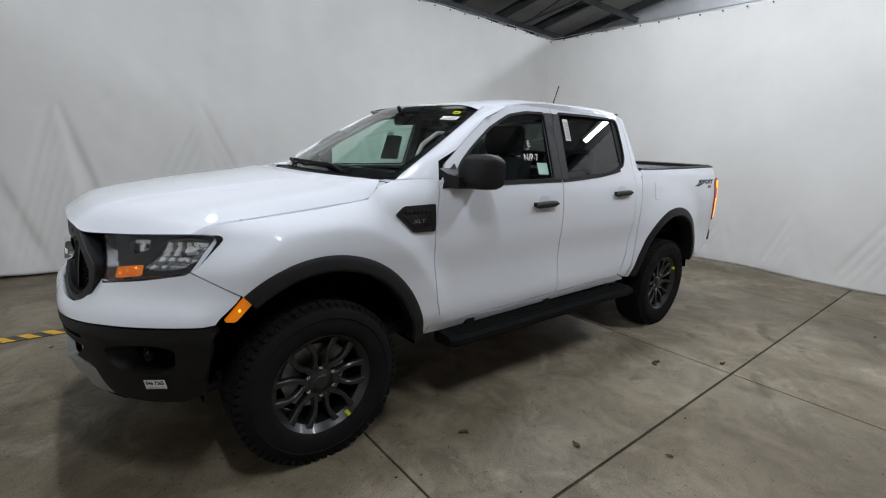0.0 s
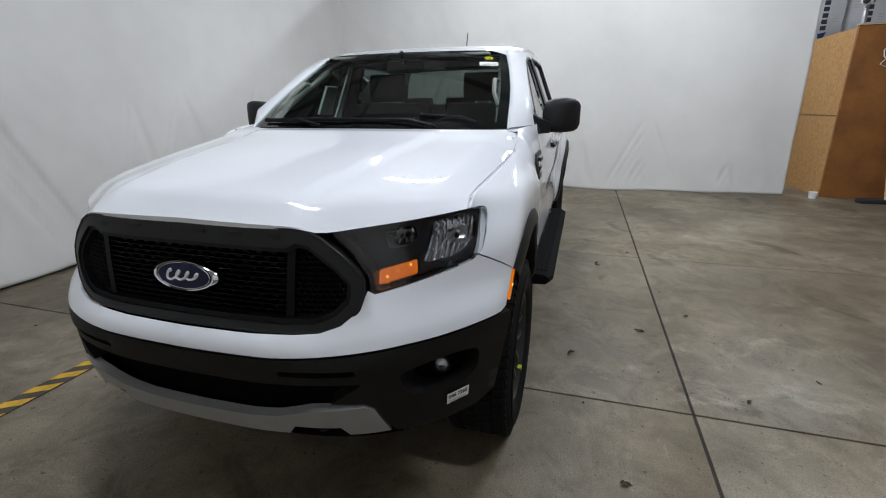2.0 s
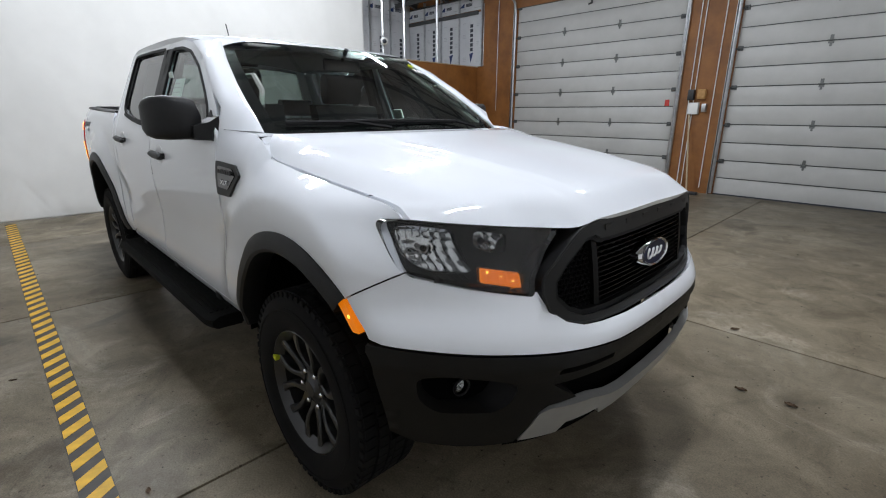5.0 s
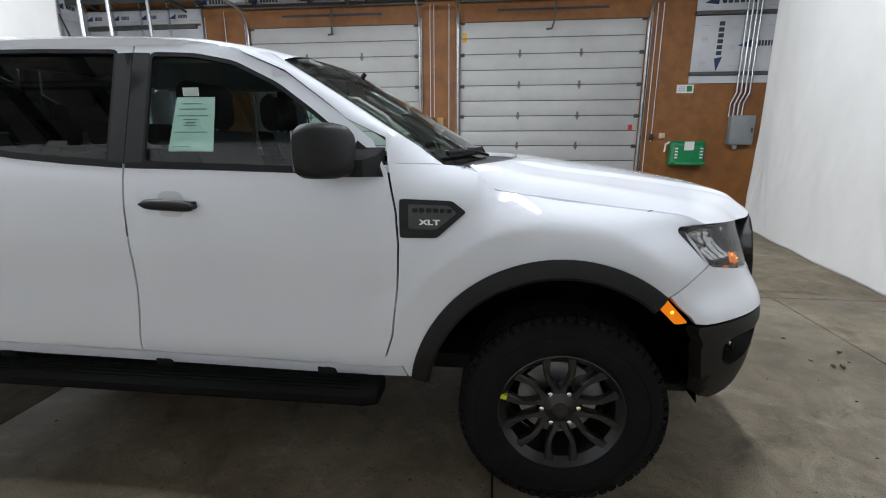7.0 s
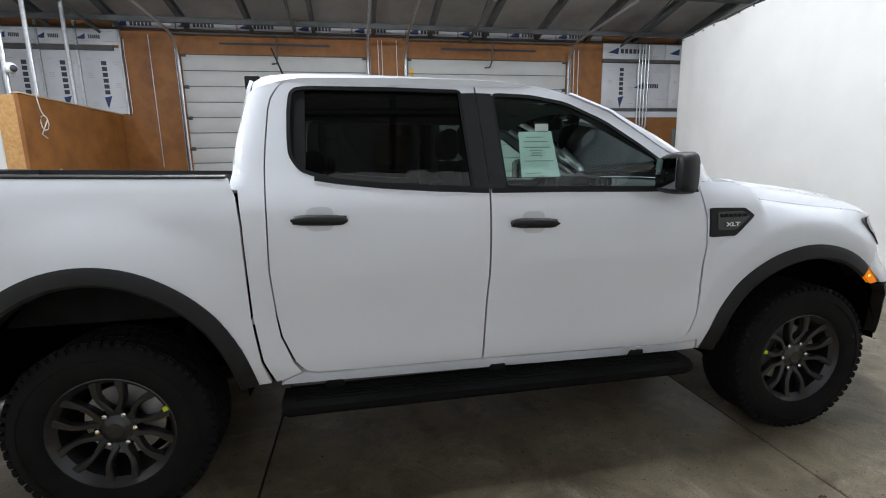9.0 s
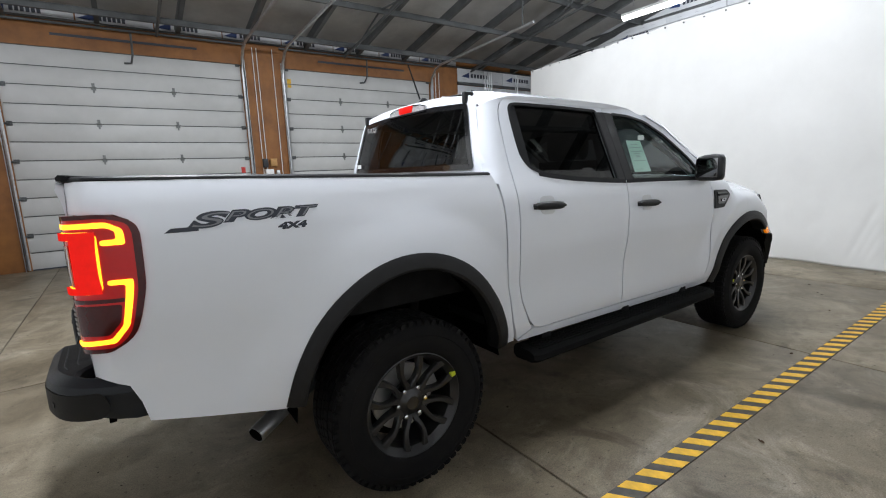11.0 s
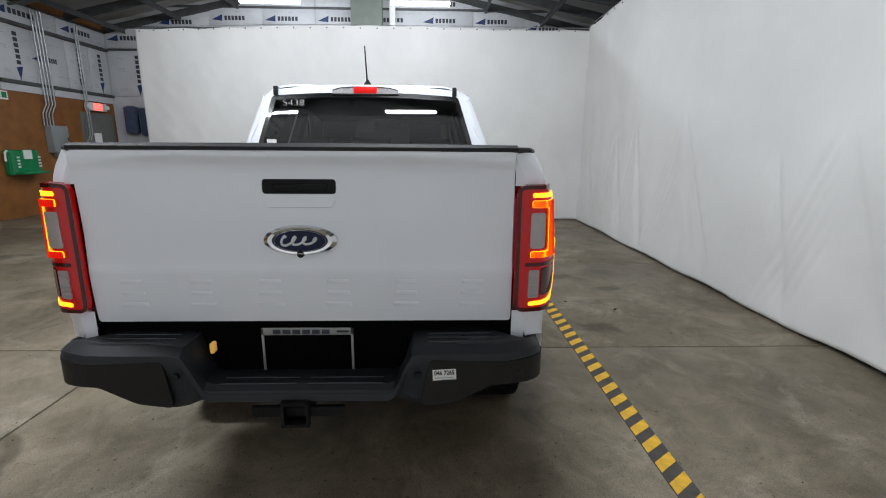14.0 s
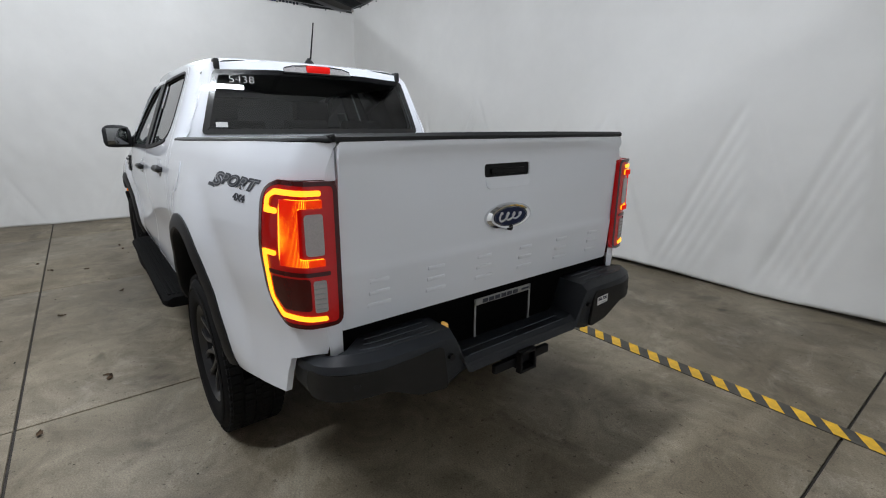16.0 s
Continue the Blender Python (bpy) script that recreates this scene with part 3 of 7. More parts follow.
# above the partition
for xa, xb, way in ((-9.28, -8.65, 1), (-8.65, -8.0, 1), (-8.0, -7.35, 1), (-7.35, -6.6, 1)):
    board(wall_doors, (xa, YF, 2.5), (1, 0, 0), (0, 0, 1), xb - xa, 1.24, way, 0.9)
    board(wall_doors, (xa, YF, 3.78), (1, 0, 0), (0, 0, 1), xb - xa, 0.30, 0, 0.7)
    part("stud", box(xb - 0.02, xb + 0.02, Y1 - 0.06, Y1 - 0.003, 2.5, 4.2), GALV, wall_doors, "galvanised stud")
for k in range(5):
    ya = 4.2 + k * 0.68
    board(wall_rear, (X0 + 0.002, ya, 2.3), (0, 1, 0), (0, 0, 1), 0.66, 1.45, 1, 0.9)
    part("stud", box(X0 + 0.003, X0 + 0.06, ya - 0.03, ya + 0.01, 2.3, 4.3), GALV, wall_rear, "galvanised stud")
    board(wall_rear, (X0 + 0.002, ya, 3.8), (0, 1, 0), (0, 0, 1), 0.66, 0.5, 0, 0.8)
# on the front gable wall (its face looks to -x)
for k in range(9):
    yb = 7.6 - k * 1.3
    for z in (2.6, 3.75, 4.25, 4.75):
        if z < 3 and k > 1:
            continue
        top = min(roof_z(yb), roof_z(yb - 1.28)) - 0.05
        hgt = {2.6: 1.1, 3.75: 0.46, 4.25: 0.46, 4.75: 0.46}[z]
        if z + 0.15 < top:
            board(wall_front, (X1 - 0.002, yb, z), (0, -1, 0), (0, 0, 1), 1.28, min(hgt, top - z), 1 if z < 3 else 0)
for z in (3.69, 4.205, 4.705):
    part("girt", box(X1 - 0.07, X1 - 0.002, Y0 + 0.3, Y1 - 0.1, z, z + 0.045), STEEL_DARK, wall_front, "grey steel girt")
part("column", box(X1 - 0.3, X1 - 0.03, 0.75, 1.5, 0, 5.4, bevel=0.01), material("green_grey_paint", (0.22, 0.25, 0.22), 0.5, noise_scale=5, vary=0.15), wall_front, "grey-green boxed steel column")
part("downpipe", box(X1 - 0.36, X1 - 0.28, 0.42, 0.56, 0, 5.4, bevel=0.01), WHITE_PLASTIC, wall_front, "white duct")
# on the side wall above the long curtain
for k in range(8):
    xa = X0 + 0.05 + k * 1.98
    board(wall_side, (xa + 1.95, Y0 + 0.002, 3.62), (-1, 0, 0), (0, 0, 1), 1.95, 0.55, 0 if k % 3 else 1)
    part("stud", box(xa - 0.05, xa + 0.02, Y0 + 0.003, Y0 + 0.12, 0.5, 4.3), STEEL_DARK, wall_side, "dark wall post")

# ---- partition of board in the corner ----
partition = thing("partition", "low stained board partition round a corner room", "partition", kind="structure")
part("front_panel", box(-6.80, -6.75, 4.75, Y1 - 0.002, 0, 2.48), OSB, partition, "dark brown stained board")
part("side_panel", box(-8.6, -6.803, 4.75, 4.80, 0, 2.46), OSB_RAW, partition, "pale raw strand board")
part("top_plate", box(-6.83, -6.73, 4.74, Y1 - 0.002, 2.482, 2.50), WOOD, partition)
part("joint_strip", box(-8.6, -6.81, 4.744, 4.749, 1.235, 1.243), INK, partition)

# posts, dome camera, cable
for px in (4.84, 5.42, 6.40):
    tagged(part("steel_post", rod((-6.90, px, 0), (-6.90, px, roof_z(px)), 0.032, n=10), GALV), "thin galvanised steel post", "post", group="corner posts", kind="structure")
dome = thing("dome_camera", "small white dome security camera on a post", "security camera")
bm = bmesh.new()
bmesh.ops.create_uvsphere(bm, u_segments=16, v_segments=10, radius=0.075, matrix=Matrix.Translation((-6.80, 4.79, 2.81)))
part("housing", bm, WHITE_PLASTIC, dome)
bm = bmesh.new()
bmesh.ops.create_uvsphere(bm, u_segments=12, v_segments=8, radius=0.045, matrix=Matrix.Translation((-6.75, 4.76, 2.80)))
part("lens", bm, INK, dome, "dark lens")
part("bracket", rod((-6.90, 4.83, 2.85), (-6.80, 4.79, 2.85), 0.015), GALV, dome)
loop = [(-6.735, 5.10, 2.5), (-6.73, 5.14, 2.3)] + [(-6.73, 5.19 + 0.09 * math.sin(a * 0.8), 2.12 + 0.11 * math.cos(a * 0.8)) for a in range(18)] + [(-6.73, 5.09, 1.95), (-6.73, 5.20, 1.90)]
tagged(part("cable", tube(loop, 0.008, 5), WHITE_PLASTIC), "coiled pale cable hanging on the partition", "cable")

# cart, fan, tyre-like drum, broom beside the partition
cart = thing("utility_cart", "dark two-shelf utility cart by the partition", "cart", at=(-6.25, 5.75, 0))
for z in (0.22, 0.80):
    bm = box(-0.3, 0.3, -0.02, 1.15, z, z + 0.03, bevel=0.006)
    add_box(bm, 0.285, 0.3, -0.02, 1.15, z + 0.03, z + 0.09)
    add_box(bm, -0.3, -0.285, -0.02, 1.15, z + 0.03, z + 0.09)
    part("shelf", bm, CART, cart)
for lx in (-0.28, 0.28):
    for ly in (0.0, 1.13):
        part("leg", box(lx - 0.02, lx + 0.02, ly - 0.02, ly + 0.02, 0.10, 0.86), CART, cart)
        part("caster", rod((lx, ly - 0.018, 0.055), (lx, ly + 0.018, 0.055), 0.055, n=14), GALV if lx > 0 else CART, cart)
fan = thing("drum_fan", "round black drum fan on the floor", "fan", at=(-6.2, 7.15, 0))
bm = lathe([(0.36, -0.14), (0.40, -0.12), (0.40, 0.12), (0.36, 0.14), (0.34, 0.12), (0.34, -0.12)], 32)
bmesh.ops.transform(bm, matrix=pose(0, 0, 0.46, 0, 0, 70), verts=bm.verts)
part("shroud", bm, CART, fan)
for k in range(6):
    a = k * math.tau / 6
    part("blade", box(-0.07, 0.07, -0.006, 0.006, 0.04, 0.33, m=pose(0, 0, 0.46, 0, 0, 70) @ pose(0, 0, 0, 0, math.degrees(a), 0) @ pose(0, 0, 0, 0, 0, 30)), CART, fan)
for r in (0.1, 0.18, 0.26, 0.33):
    part("grille_ring", tube([tuple(pose(0, 0, 0.46, 0, 0, 70) @ Vector((r * math.cos(a * math.tau / 24), -0.13, r * math.sin(a * math.tau / 24)))) for a in range(25)], 0.004, 5), CART, fan)
part("stand", box(-0.2, 0.2, -0.3, 0.3, 0.0, 0.07, bevel=0.01), CART, fan)
box_top = thing("small_fan", "small dark cage fan standing on the cart", "fan", at=(-6.25, 6.72, 0.83))
bm = lathe([(0.20, -0.06), (0.22, -0.04), (0.22, 0.04), (0.20, 0.06), (0.18, 0.0)], 24)
bmesh.ops.transform(bm, matrix=pose(0, 0, 0.29, 0, 0, 65), verts=bm.verts)
part("cage", bm, CART, box_top)
part("motor", rod((-0.05, 0, 0.29), (0.05, 0, 0.29), 0.07), CART, box_top)
part("foot", box(-0.12, 0.12, -0.14, 0.14, 0, 0.06, bevel=0.01), CART, box_top)
broom = thing("push_broom", "push broom with a pale wooden handle leaning on the partition", "broom", at=(-6.35, 5.38, 0))
part("handle", rod((0.05, 0.0, 0.06), (-0.36, -0.03, 1.45), 0.016), WOOD, broom)
part("head", box(-0.06, 0.06, -0.32, 0.32, 0.02, 0.07, bevel=0.008), CART, broom)
part("bristles", box(-0.05, 0.05, -0.31, 0.31, 0.0, 0.02), CART, broom)
cup = tagged(part("paper_cup", lathe([(0.0, 0.0), (0.05, 0.0), (0.06, 0.1), (0.0, 0.1)], 16, axis="Z"), WHITE_PLASTIC), "white paper cup on the floor by the partition", "cup")
cup.location = (-6.6, 4.6, 0.0)

# conduits and small things on the brown wall
conduits = [(-6.1, 1.45, 4.0), (-1.66, 0.1, 4.0), (-1.58, 0.1, 4.0), (-1.27, 0.1, 4.0), (2.79, 0.3, 3.9), (2.90, 1.3, 3.9), (-6.55, 2.5, 3.9)]
for cx, za, zb in conduits:
    tagged(part("conduit", tube([(cx, Y1 - 0.02, za), (cx, Y1 - 0.02, (za + zb) / 2), (cx, Y1 - 0.02, zb)], 0.008, 8), WHITE_PLASTIC if cx > -2 else GALV), "thin vertical conduit on the brown wall", "conduit", group="wall conduits")
for n, (cx, zb) in enumerate(((4.40, 1.78), (4.48, 1.78), (4.56, 1.78), (4.64, 1.78), (5.55, 1.2), (5.62, 1.2))):
    tagged(part("riser_pipe", tube([(cx - 0.06, Y1 - 0.03, zb), (cx - 0.06, Y1 - 0.03, zb + 0.25), (cx, Y1 - 0.09, zb + 0.45), (cx, Y1 - 0.09, 4.05)], 0.017, 8), GALV), "galvanised riser pipe on the wall", "pipe", group="riser pipes")
panel = thing("breaker_panel", "grey steel electrical panel on the brown wall", "electrical panel")
part("case", box(4.35, 4.80, Y1 - 0.15, Y1 - 0.002, 1.24, 1.80, bevel=0.008), PANEL_GREY, panel)
part("door", box(4.37, 4.78, Y1 - 0.158, Y1 - 0.1505, 1.26, 1.78, bevel=0.003), PANEL_GREY, panel)
part("handle", box(4.73, 4.76, Y1 - 0.18, Y1 - 0.158, 1.48, 1.56, bevel=0.004), STEEL_DARK, panel)
part("fitting", box(4.46, 4.54, Y1 - 0.1, Y1 - 0.02, 1.15, 1.237), GALV, panel)
switch = tagged(part("switch_box", box(3.05, 3.16, Y1 - 0.05, Y1 - 0.002, 1.36, 1.47, bevel=0.006), material("beige_plastic", (0.62, 0.45, 0.34), 0.5, noise_scale=20, vary=0.1)), "beige switch box on the brown wall", "switch")
tagged(part("push_button", box(2.87, 2.93, Y1 - 0.06, Y1 - 0.002, 1.33, 1.45, bevel=0.008), CART), "black door push button", "switch")
boxes = thing("wall_controls", "beige and grey control boxes between the doors", "control box")
for cx, w, z0, z1, mat in ((-1.62, 0.10, 1.62, 1.80, CART), (-1.45, 0.13, 1.64, 1.80, OSB_RAW), (-1.55, 0.16, 1.38, 1.58, WHITE_PLASTIC), (-1.38, 0.07, 1.42, 1.56, GALV)):
    part("control", box(cx - w / 2, cx + w / 2, Y1 - 0.09, Y1 - 0.002, z0, z1, bevel=0.006), mat, boxes)
broom2 = thing("lean_broom", "broom with a pale handle leaning between the doors", "broom", at=(-1.5, Y1, 0))
part("handle", rod((0.12, -0.3, 0.03), (-0.12, -0.03, 1.42), 0.014), WOOD, broom2)
part("head", box(-0.02, 0.3, -0.36, -0.26, 0.0, 0.05, bevel=0.01), CART, broom2)

eyewash = thing("eyewash_station", "green wall-mounted emergency eyewash station", "eyewash station", at=(3.60, Y1, 0.05))
bm = loft([[(-0.34, -0.004, 0.78), (0.34, -0.004, 0.78), (0.34, -0.004, 1.26), (-0.34, -0.004, 1.26)],
           [(-0.34, -0.13, 0.78), (0.34, -0.13, 0.78), (0.34, -0.13, 1.25), (-0.34, -0.13, 1.25)],
           [(-0.27, -0.2, 0.82), (0.27, -0.2, 0.82), (0.25, -0.18, 1.2), (-0.25, -0.18, 1.2)]])
bmesh.ops.bevel(bm, geom=list(bm.edges), offset=0.02, segments=2, affect="EDGES")
part("body", bm, GREEN, eyewash)
part("tray", box(-0.3, 0.3, -0.34, -0.1, 0.79, 0.84, bevel=0.02), GREEN, eyewash)
part("label_plate", box(-0.09, 0.09, -0.205, -0.18, 1.08, 1.25), WHITE_PLASTIC, eyewash)
part("arm", tube([(-0.36, -0.12, 1.24), (-0.44, -0.15, 1.2), (-0.46, -0.16, 1.05)], 0.02), WHITE_PLASTIC, eyewash)
for sx in (-0.24, 0.24):
    for k in range(4):
        part("text_bar", box(sx - 0.03, sx + 0.03, -0.212, -0.204, 0.92 + k * 0.06, 0.95 + k * 0.06), WHITE_PLASTIC, eyewash)
sign = thing("wall_sign", "small white and green notice on the brown wall", "sign")
part("plate", box(3.30, 3.62, Y1 - 0.012, Y1 - 0.002, 2.24, 2.40), WHITE_PLASTIC, sign)
for k in range(3):
    part("text_bar", box(3.33, 3.46, Y1 - 0.0165, Y1 - 0.0125, 2.28 + k * 0.035, 2.297 + k * 0.035), INK_GREY, sign)
part("picture_block", box(3.49, 3.59, Y1 - 0.0165, Y1 - 0.0125, 2.27, 2.38), GREEN, sign)
exit_door = thing("exit_door", "closed dark grey steel exit door", "door", kind="structure")
part("frame", box(5.42, 6.52, Y1 - 0.03, Y1 - 0.002, 0, 2.15), DOOR_GREY, exit_door)
part("leaf", box(5.5, 6.44, Y1 - 0.06, Y1 - 0.032, 0.01, 2.07, bevel=0.004), DOOR_GREY, exit_door)
part("knob", rod((5.6, Y1 - 0.12, 1.0), (5.6, Y1 - 0.06, 1.0), 0.03), GALV, exit_door)
part("notice", box(5.72, 5.96, Y1 - 0.066, Y1 - 0.061, 1.40, 1.68), PAPER, exit_door, "white paper notice")
exit_sign = thing("exit_sign", "lit red and white exit sign over the door", "exit sign")
part("housing", box(5.62, 6.24, Y1 - 0.10, Y1 - 0.002, 2.2, 2.38, bevel=0.006), WHITE_PLASTIC, exit_sign)
part("lit_panel", box(5.78, 6.08, Y1 - 0.105, Y1 - 0.1005, 2.21, 2.37), EXIT_RED, exit_sign, "glowing red panel")
letters("writing", "EXIT", 0.13, WHITE_PLASTIC, exit_sign, pose(5.93, Y1 - 0.107, 2.29, 90, 0, 0))
for ex in (5.60, 6.26):
    part("spotlight", rod((ex, Y1 - 0.12, 2.29), (ex, Y1 - 0.04, 2.29), 0.05), WHITE_PLASTIC, exit_sign)
rack = thing("coat_rack", "dark clothes and tools hung in the far corner", "rack", at=(X1 - 0.3, 6.9, 0))
part("rail", rod((0.25, -0.9, 2.32), (0.25, 0.5, 2.32), 0.02), GALV, rack)
for k, (yy, zz, ww) in enumerate(((-0.6, 1.9, 0.3), (-0.2, 1.95, 0.34), (0.2, 2.0, 0.3), (-0.45, 1.5, 0.25))):
    part("hung_coat", box(-0.02, 0.2, yy - ww / 2, yy + ww / 2, zz - 0.32, zz + 0.36, bevel=0.07), BLUE_GREY, rack)

# ---- curtains ----
def drape(name, label, points, height, folds, seed, bottom=0.02, nz=120, per=38):
    """A hung canvas sheet along a plan line, with sagging creases near the floor."""
    pts = [Vector((*p, 0)) for p in points]
    run = [0.0]
    for a, b in zip(pts, pts[1:]):
        run.append(run[-1] + (b - a).length)
    fx, fy = curve([(s, p.x) for s, p in zip(run, pts)]), curve([(s, p.y) for s, p in zip(run, pts)])
    n = int(run[-1] * per)
    verts, faces = [], []
    out_way = -1.0
    rnd = random.Random(seed)
    creases = [(run[-1] * (k + rnd.uniform(0.2, 0.8)) / folds, rnd.uniform(0.75, 1.2) if seed == 3 else rnd.uniform(0.35, 0.9), rnd.uniform(0.7, 1.5)) for k in range(folds)]
    for i in range(n + 1):
        s = run[-1] * i / n
        e = 0.02
        d = Vector((fx(s + e) - fx(s - e), fy(s + e) - fy(s - e), 0)).normalized()
        nrm = Vector((-d.y, d.x, 0))
        low = bottom + 0.035 * max(0, noise.noise((s * 0.9, seed, 3.3)) + 0.1)
        top = height + 0.03 * math.cos(s * math.tau / 0.9) * 0.25 + 0.04 * noise.noise((s * 0.35, seed, 9))
        for j in range(nz + 1):
            v = j / nz
            z = low + (top - low) * v
            near = 1 - v
            off = 0.035 * noise.noise((s * 0.8, z * 0.55, seed)) + 0.012 * noise.noise((s * 2.6, z * 0.9, seed + 5))
            off += 0.035 * near**3 * out_way + 0.02 * near**2 * noise.noise((s * 1.9, z * 1.1, seed + 11))
            for cs, ch, cw in creases:
                peak = ch * 1.6
                if z < peak + 0.2 and abs(s - cs) < cw:
                    for q in (0.0, 0.19, 0.36, 0.56, 0.75):
                        dist = abs(abs(s - cs - 0.12 * q) - (peak - q - z) * (0.40 + 0.12 * math.sin(7 * cs)))
                        if z < peak - q:
                            off += (0.016 if seed == 3 else 0.012) * (1.0 - 0.5 * q) * math.exp(-(dist / 0.03) ** 2) * smooth(peak - q, peak - q - 0.25, z) * smooth(cw, 0.5 * cw, abs(s - cs)) * smooth(0.0, 0.3, z)
            off += 0.008 * near**2 * noise.noise((s * 6.5, z * 4.5, seed + 21)) + 0.0045 * noise.noise((s * 4.0 + z * 3.0, z * 2.0 - s, seed + 31))
            p = Vector((fx(s), fy(s), z)) + nrm * off
            verts.append(p)
    for i in range(n):
        for j in range(nz):
            k = i * (nz + 1) + j
            faces.append((k, k + nz + 1, k + nz + 2, k + 1))
    ob = pydata(name, verts, faces, CLOTH, sharp=80)
    tagged(ob, label, "curtain", group="hung curtains")
    thick = ob.modifiers.new("thick", "SOLIDIFY")
    thick.thickness = 0.006
    # hem tape and hooks along the top
    bm = bmesh.new()
    for i in range(int(run[-1] / 0.3)):
        s = 0.12 + i * 0.3
        d = Vector((fx(s + 0.02) - fx(s - 0.02), fy(s + 0.02) - fy(s - 0.02), 0)).normalized()
        p = Vector((fx(s), fy(s), height - 0.03))
        for sg in (-1, 1):
            q = p + Vector((-d.y, d.x, 0)) * sg * 0.035
            add_rod(bm, q - Vector((-d.y, d.x, 0)) * 0.006, q + Vector((-d.y, d.x, 0)) * 0.006, 0.012, n=8)
    tagged(part("grommet_row", bm, STEEL_DARK, ob), "row of small dark grommets", kind="stuff")
    part("hanging_wire", tube([(fx(s), fy(s), height + 0.03) for s in np.linspace(0, run[-1], 24)], 0.006, 6), GALV, ob)
    return ob


drape("curtain", "long white canvas curtain with creased hem beside the truck", [(3.28, -3.36), (1.5, -3.34), (-1.5, -3.33), (-4.5, -3.33), (-6.64, -3.36)], 3.58, 9, 3)
drape("curtain", "white canvas curtain closing the bay behind the truck", [(-6.58, -3.42), (-6.5, -1.5), (-6.5, 1.0), (-6.58, 2.8), (-6.7, 4.22)], 3.54, 6, 8)
drape("curtain", "white canvas curtain hung across the bay ahead of the truck", [(3.66, 5.12), (3.36, 3.2), (3.2, 1.5), (3.18, -1.0), (3.22, -3.42)], 3.52, 5, 14)

# ---- hazard tape ----
tape = thing("hazard_tape", "black and yellow striped hazard tape stuck to the concrete", "floor tape")
part("tape_base", box(-6.46, 3.12, -1.562, -1.452, 0.0005, 0.0045), BLACK_TAPE, tape)
bm = bmesh.new()
corners = [(0.075, -0.052), (0.142, -0.052), (0.067, 0.052), (0.0, 0.052)]
a = [bm.verts.new((x, y, 0.0047)) for x, y in corners]
b = [bm.verts.new((x, y, 0.0062)) for x, y in corners]
bm.faces.new(b)
for k in range(4):
    bm.faces.new((a[k], a[(k + 1) % 4], b[(k + 1) % 4], b[k]))
bmesh.ops.recalc_face_normals(bm, faces=bm.faces)
stripe = part("stripe", bm, YELLOW, tape, "worn yellow stripe")
stripe.location = (-6.44, -1.507, 0)
for k in range(1, 71):
    c = new("stripe", stripe.data)
    c.parent, c.location = tape, (-6.44 + k * 0.134, -1.507, 0)

# ---- ceiling lamps ----
proto = thing("strip_light", "lit fluorescent strip light hung from the roof", "ceiling light", group="strip lights")
bm = bmesh.new()
add_box(bm, -0.085, 0.085, -0.62, 0.62, -0.005, 0.05, bevel=0.008)
part("housing", bm, WHITE_PLASTIC, proto)
bm = loft([[(-0.08, y, -0.006), (0.08, y, -0.006), (0.012, y, -0.07), (-0.012, y, -0.07)] for y in (-0.615, 0.615)])
part("diffuser", bm, TUBE, proto, "glowing white diffuser")
for sy in (-0.4, 0.4):
    part("hanger", rod((0, sy, 0.05), (0, sy, 0.75), 0.003, n=5), GALV, proto)
proto.location = (*LAMP_SPOTS[0], LAMP_Z)
for lx, ly in LAMP_SPOTS[1:]:
    copy_thing(proto, pose(lx, ly, LAMP_Z))

# ---- the pickup truck ----
# x points to its front, the front axle is at x = 0, the rear axle at x = -3.22
PAINT = material("white_paint", (0.775, 0.797, 0.845), 0.55, coat=1.0, noise_scale=2.0, second=(0.76, 0.782, 0.83), spec=0.2, coat_rough=0.025)
TRIM = material("black_plastic", (0.012, 0.012, 0.013), 0.5, spec=0.3, noise_scale=30, vary=0.3, bump=0.15, bump_scale=420)
TRIM_DARK = material("dark_plastic", (0.008, 0.008, 0.009), 0.6, spec=0.2, noise_scale=30, vary=0.3)
GLOSS_BLACK = material("gloss_black", (0.008, 0.008, 0.009), 0.12, noise_scale=10, vary=0.2, coat=0.6)
GREY_TRIM = material("grey_magnetic_plastic", (0.013, 0.013, 0.0135), 0.45, spec=0.3, noise_scale=25, vary=0.2)
BUMPER = material("bumper_plastic", (0.010, 0.0094, 0.0085), 0.5, spec=0.18, noise_scale=18, vary=0.2, bump=0.12, bump_scale=500)
RIB = material("pale_rib", (0.075, 0.085, 0.10), 0.5, spec=0.3, noise_scale=25, vary=0.4)
COVER = material("corner_cover_plastic", (0.018, 0.0174, 0.0165), 0.55, spec=0.2, noise_scale=18, vary=0.2, bump=0.12, bump_scale=500)
BUMPER_TOP = material("step_pad_plastic", (0.017, 0.020, 0.025), 0.5, spec=0.35, noise_scale=18, vary=0.2, bump=0.2, bump_scale=300)
SILVER = material("silver_plastic", (0.34, 0.34, 0.335), 0.38, metal=0.4, noise_scale=12, vary=0.12)
CHROME = material("chrome", (0.75, 0.76, 0.78), 0.06, metal=1.0, noise_scale=6, vary=0.04)
RUBBER = material("tyre_rubber", (0.008, 0.008, 0.009), 0.8, spec=0.10, noise_scale=9, second=(0.013, 0.0125, 0.012), bump=0.15, bump_scale=90)
ALLOY = material("dark_alloy", (0.040, 0.040, 0.042), 0.33, metal=0.6, noise_scale=9, vary=0.15, coat=0.3)
# glossless near-black, also carries the shade inside gaps and recesses as colour
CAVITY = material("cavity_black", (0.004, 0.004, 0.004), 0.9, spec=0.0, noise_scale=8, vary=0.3)
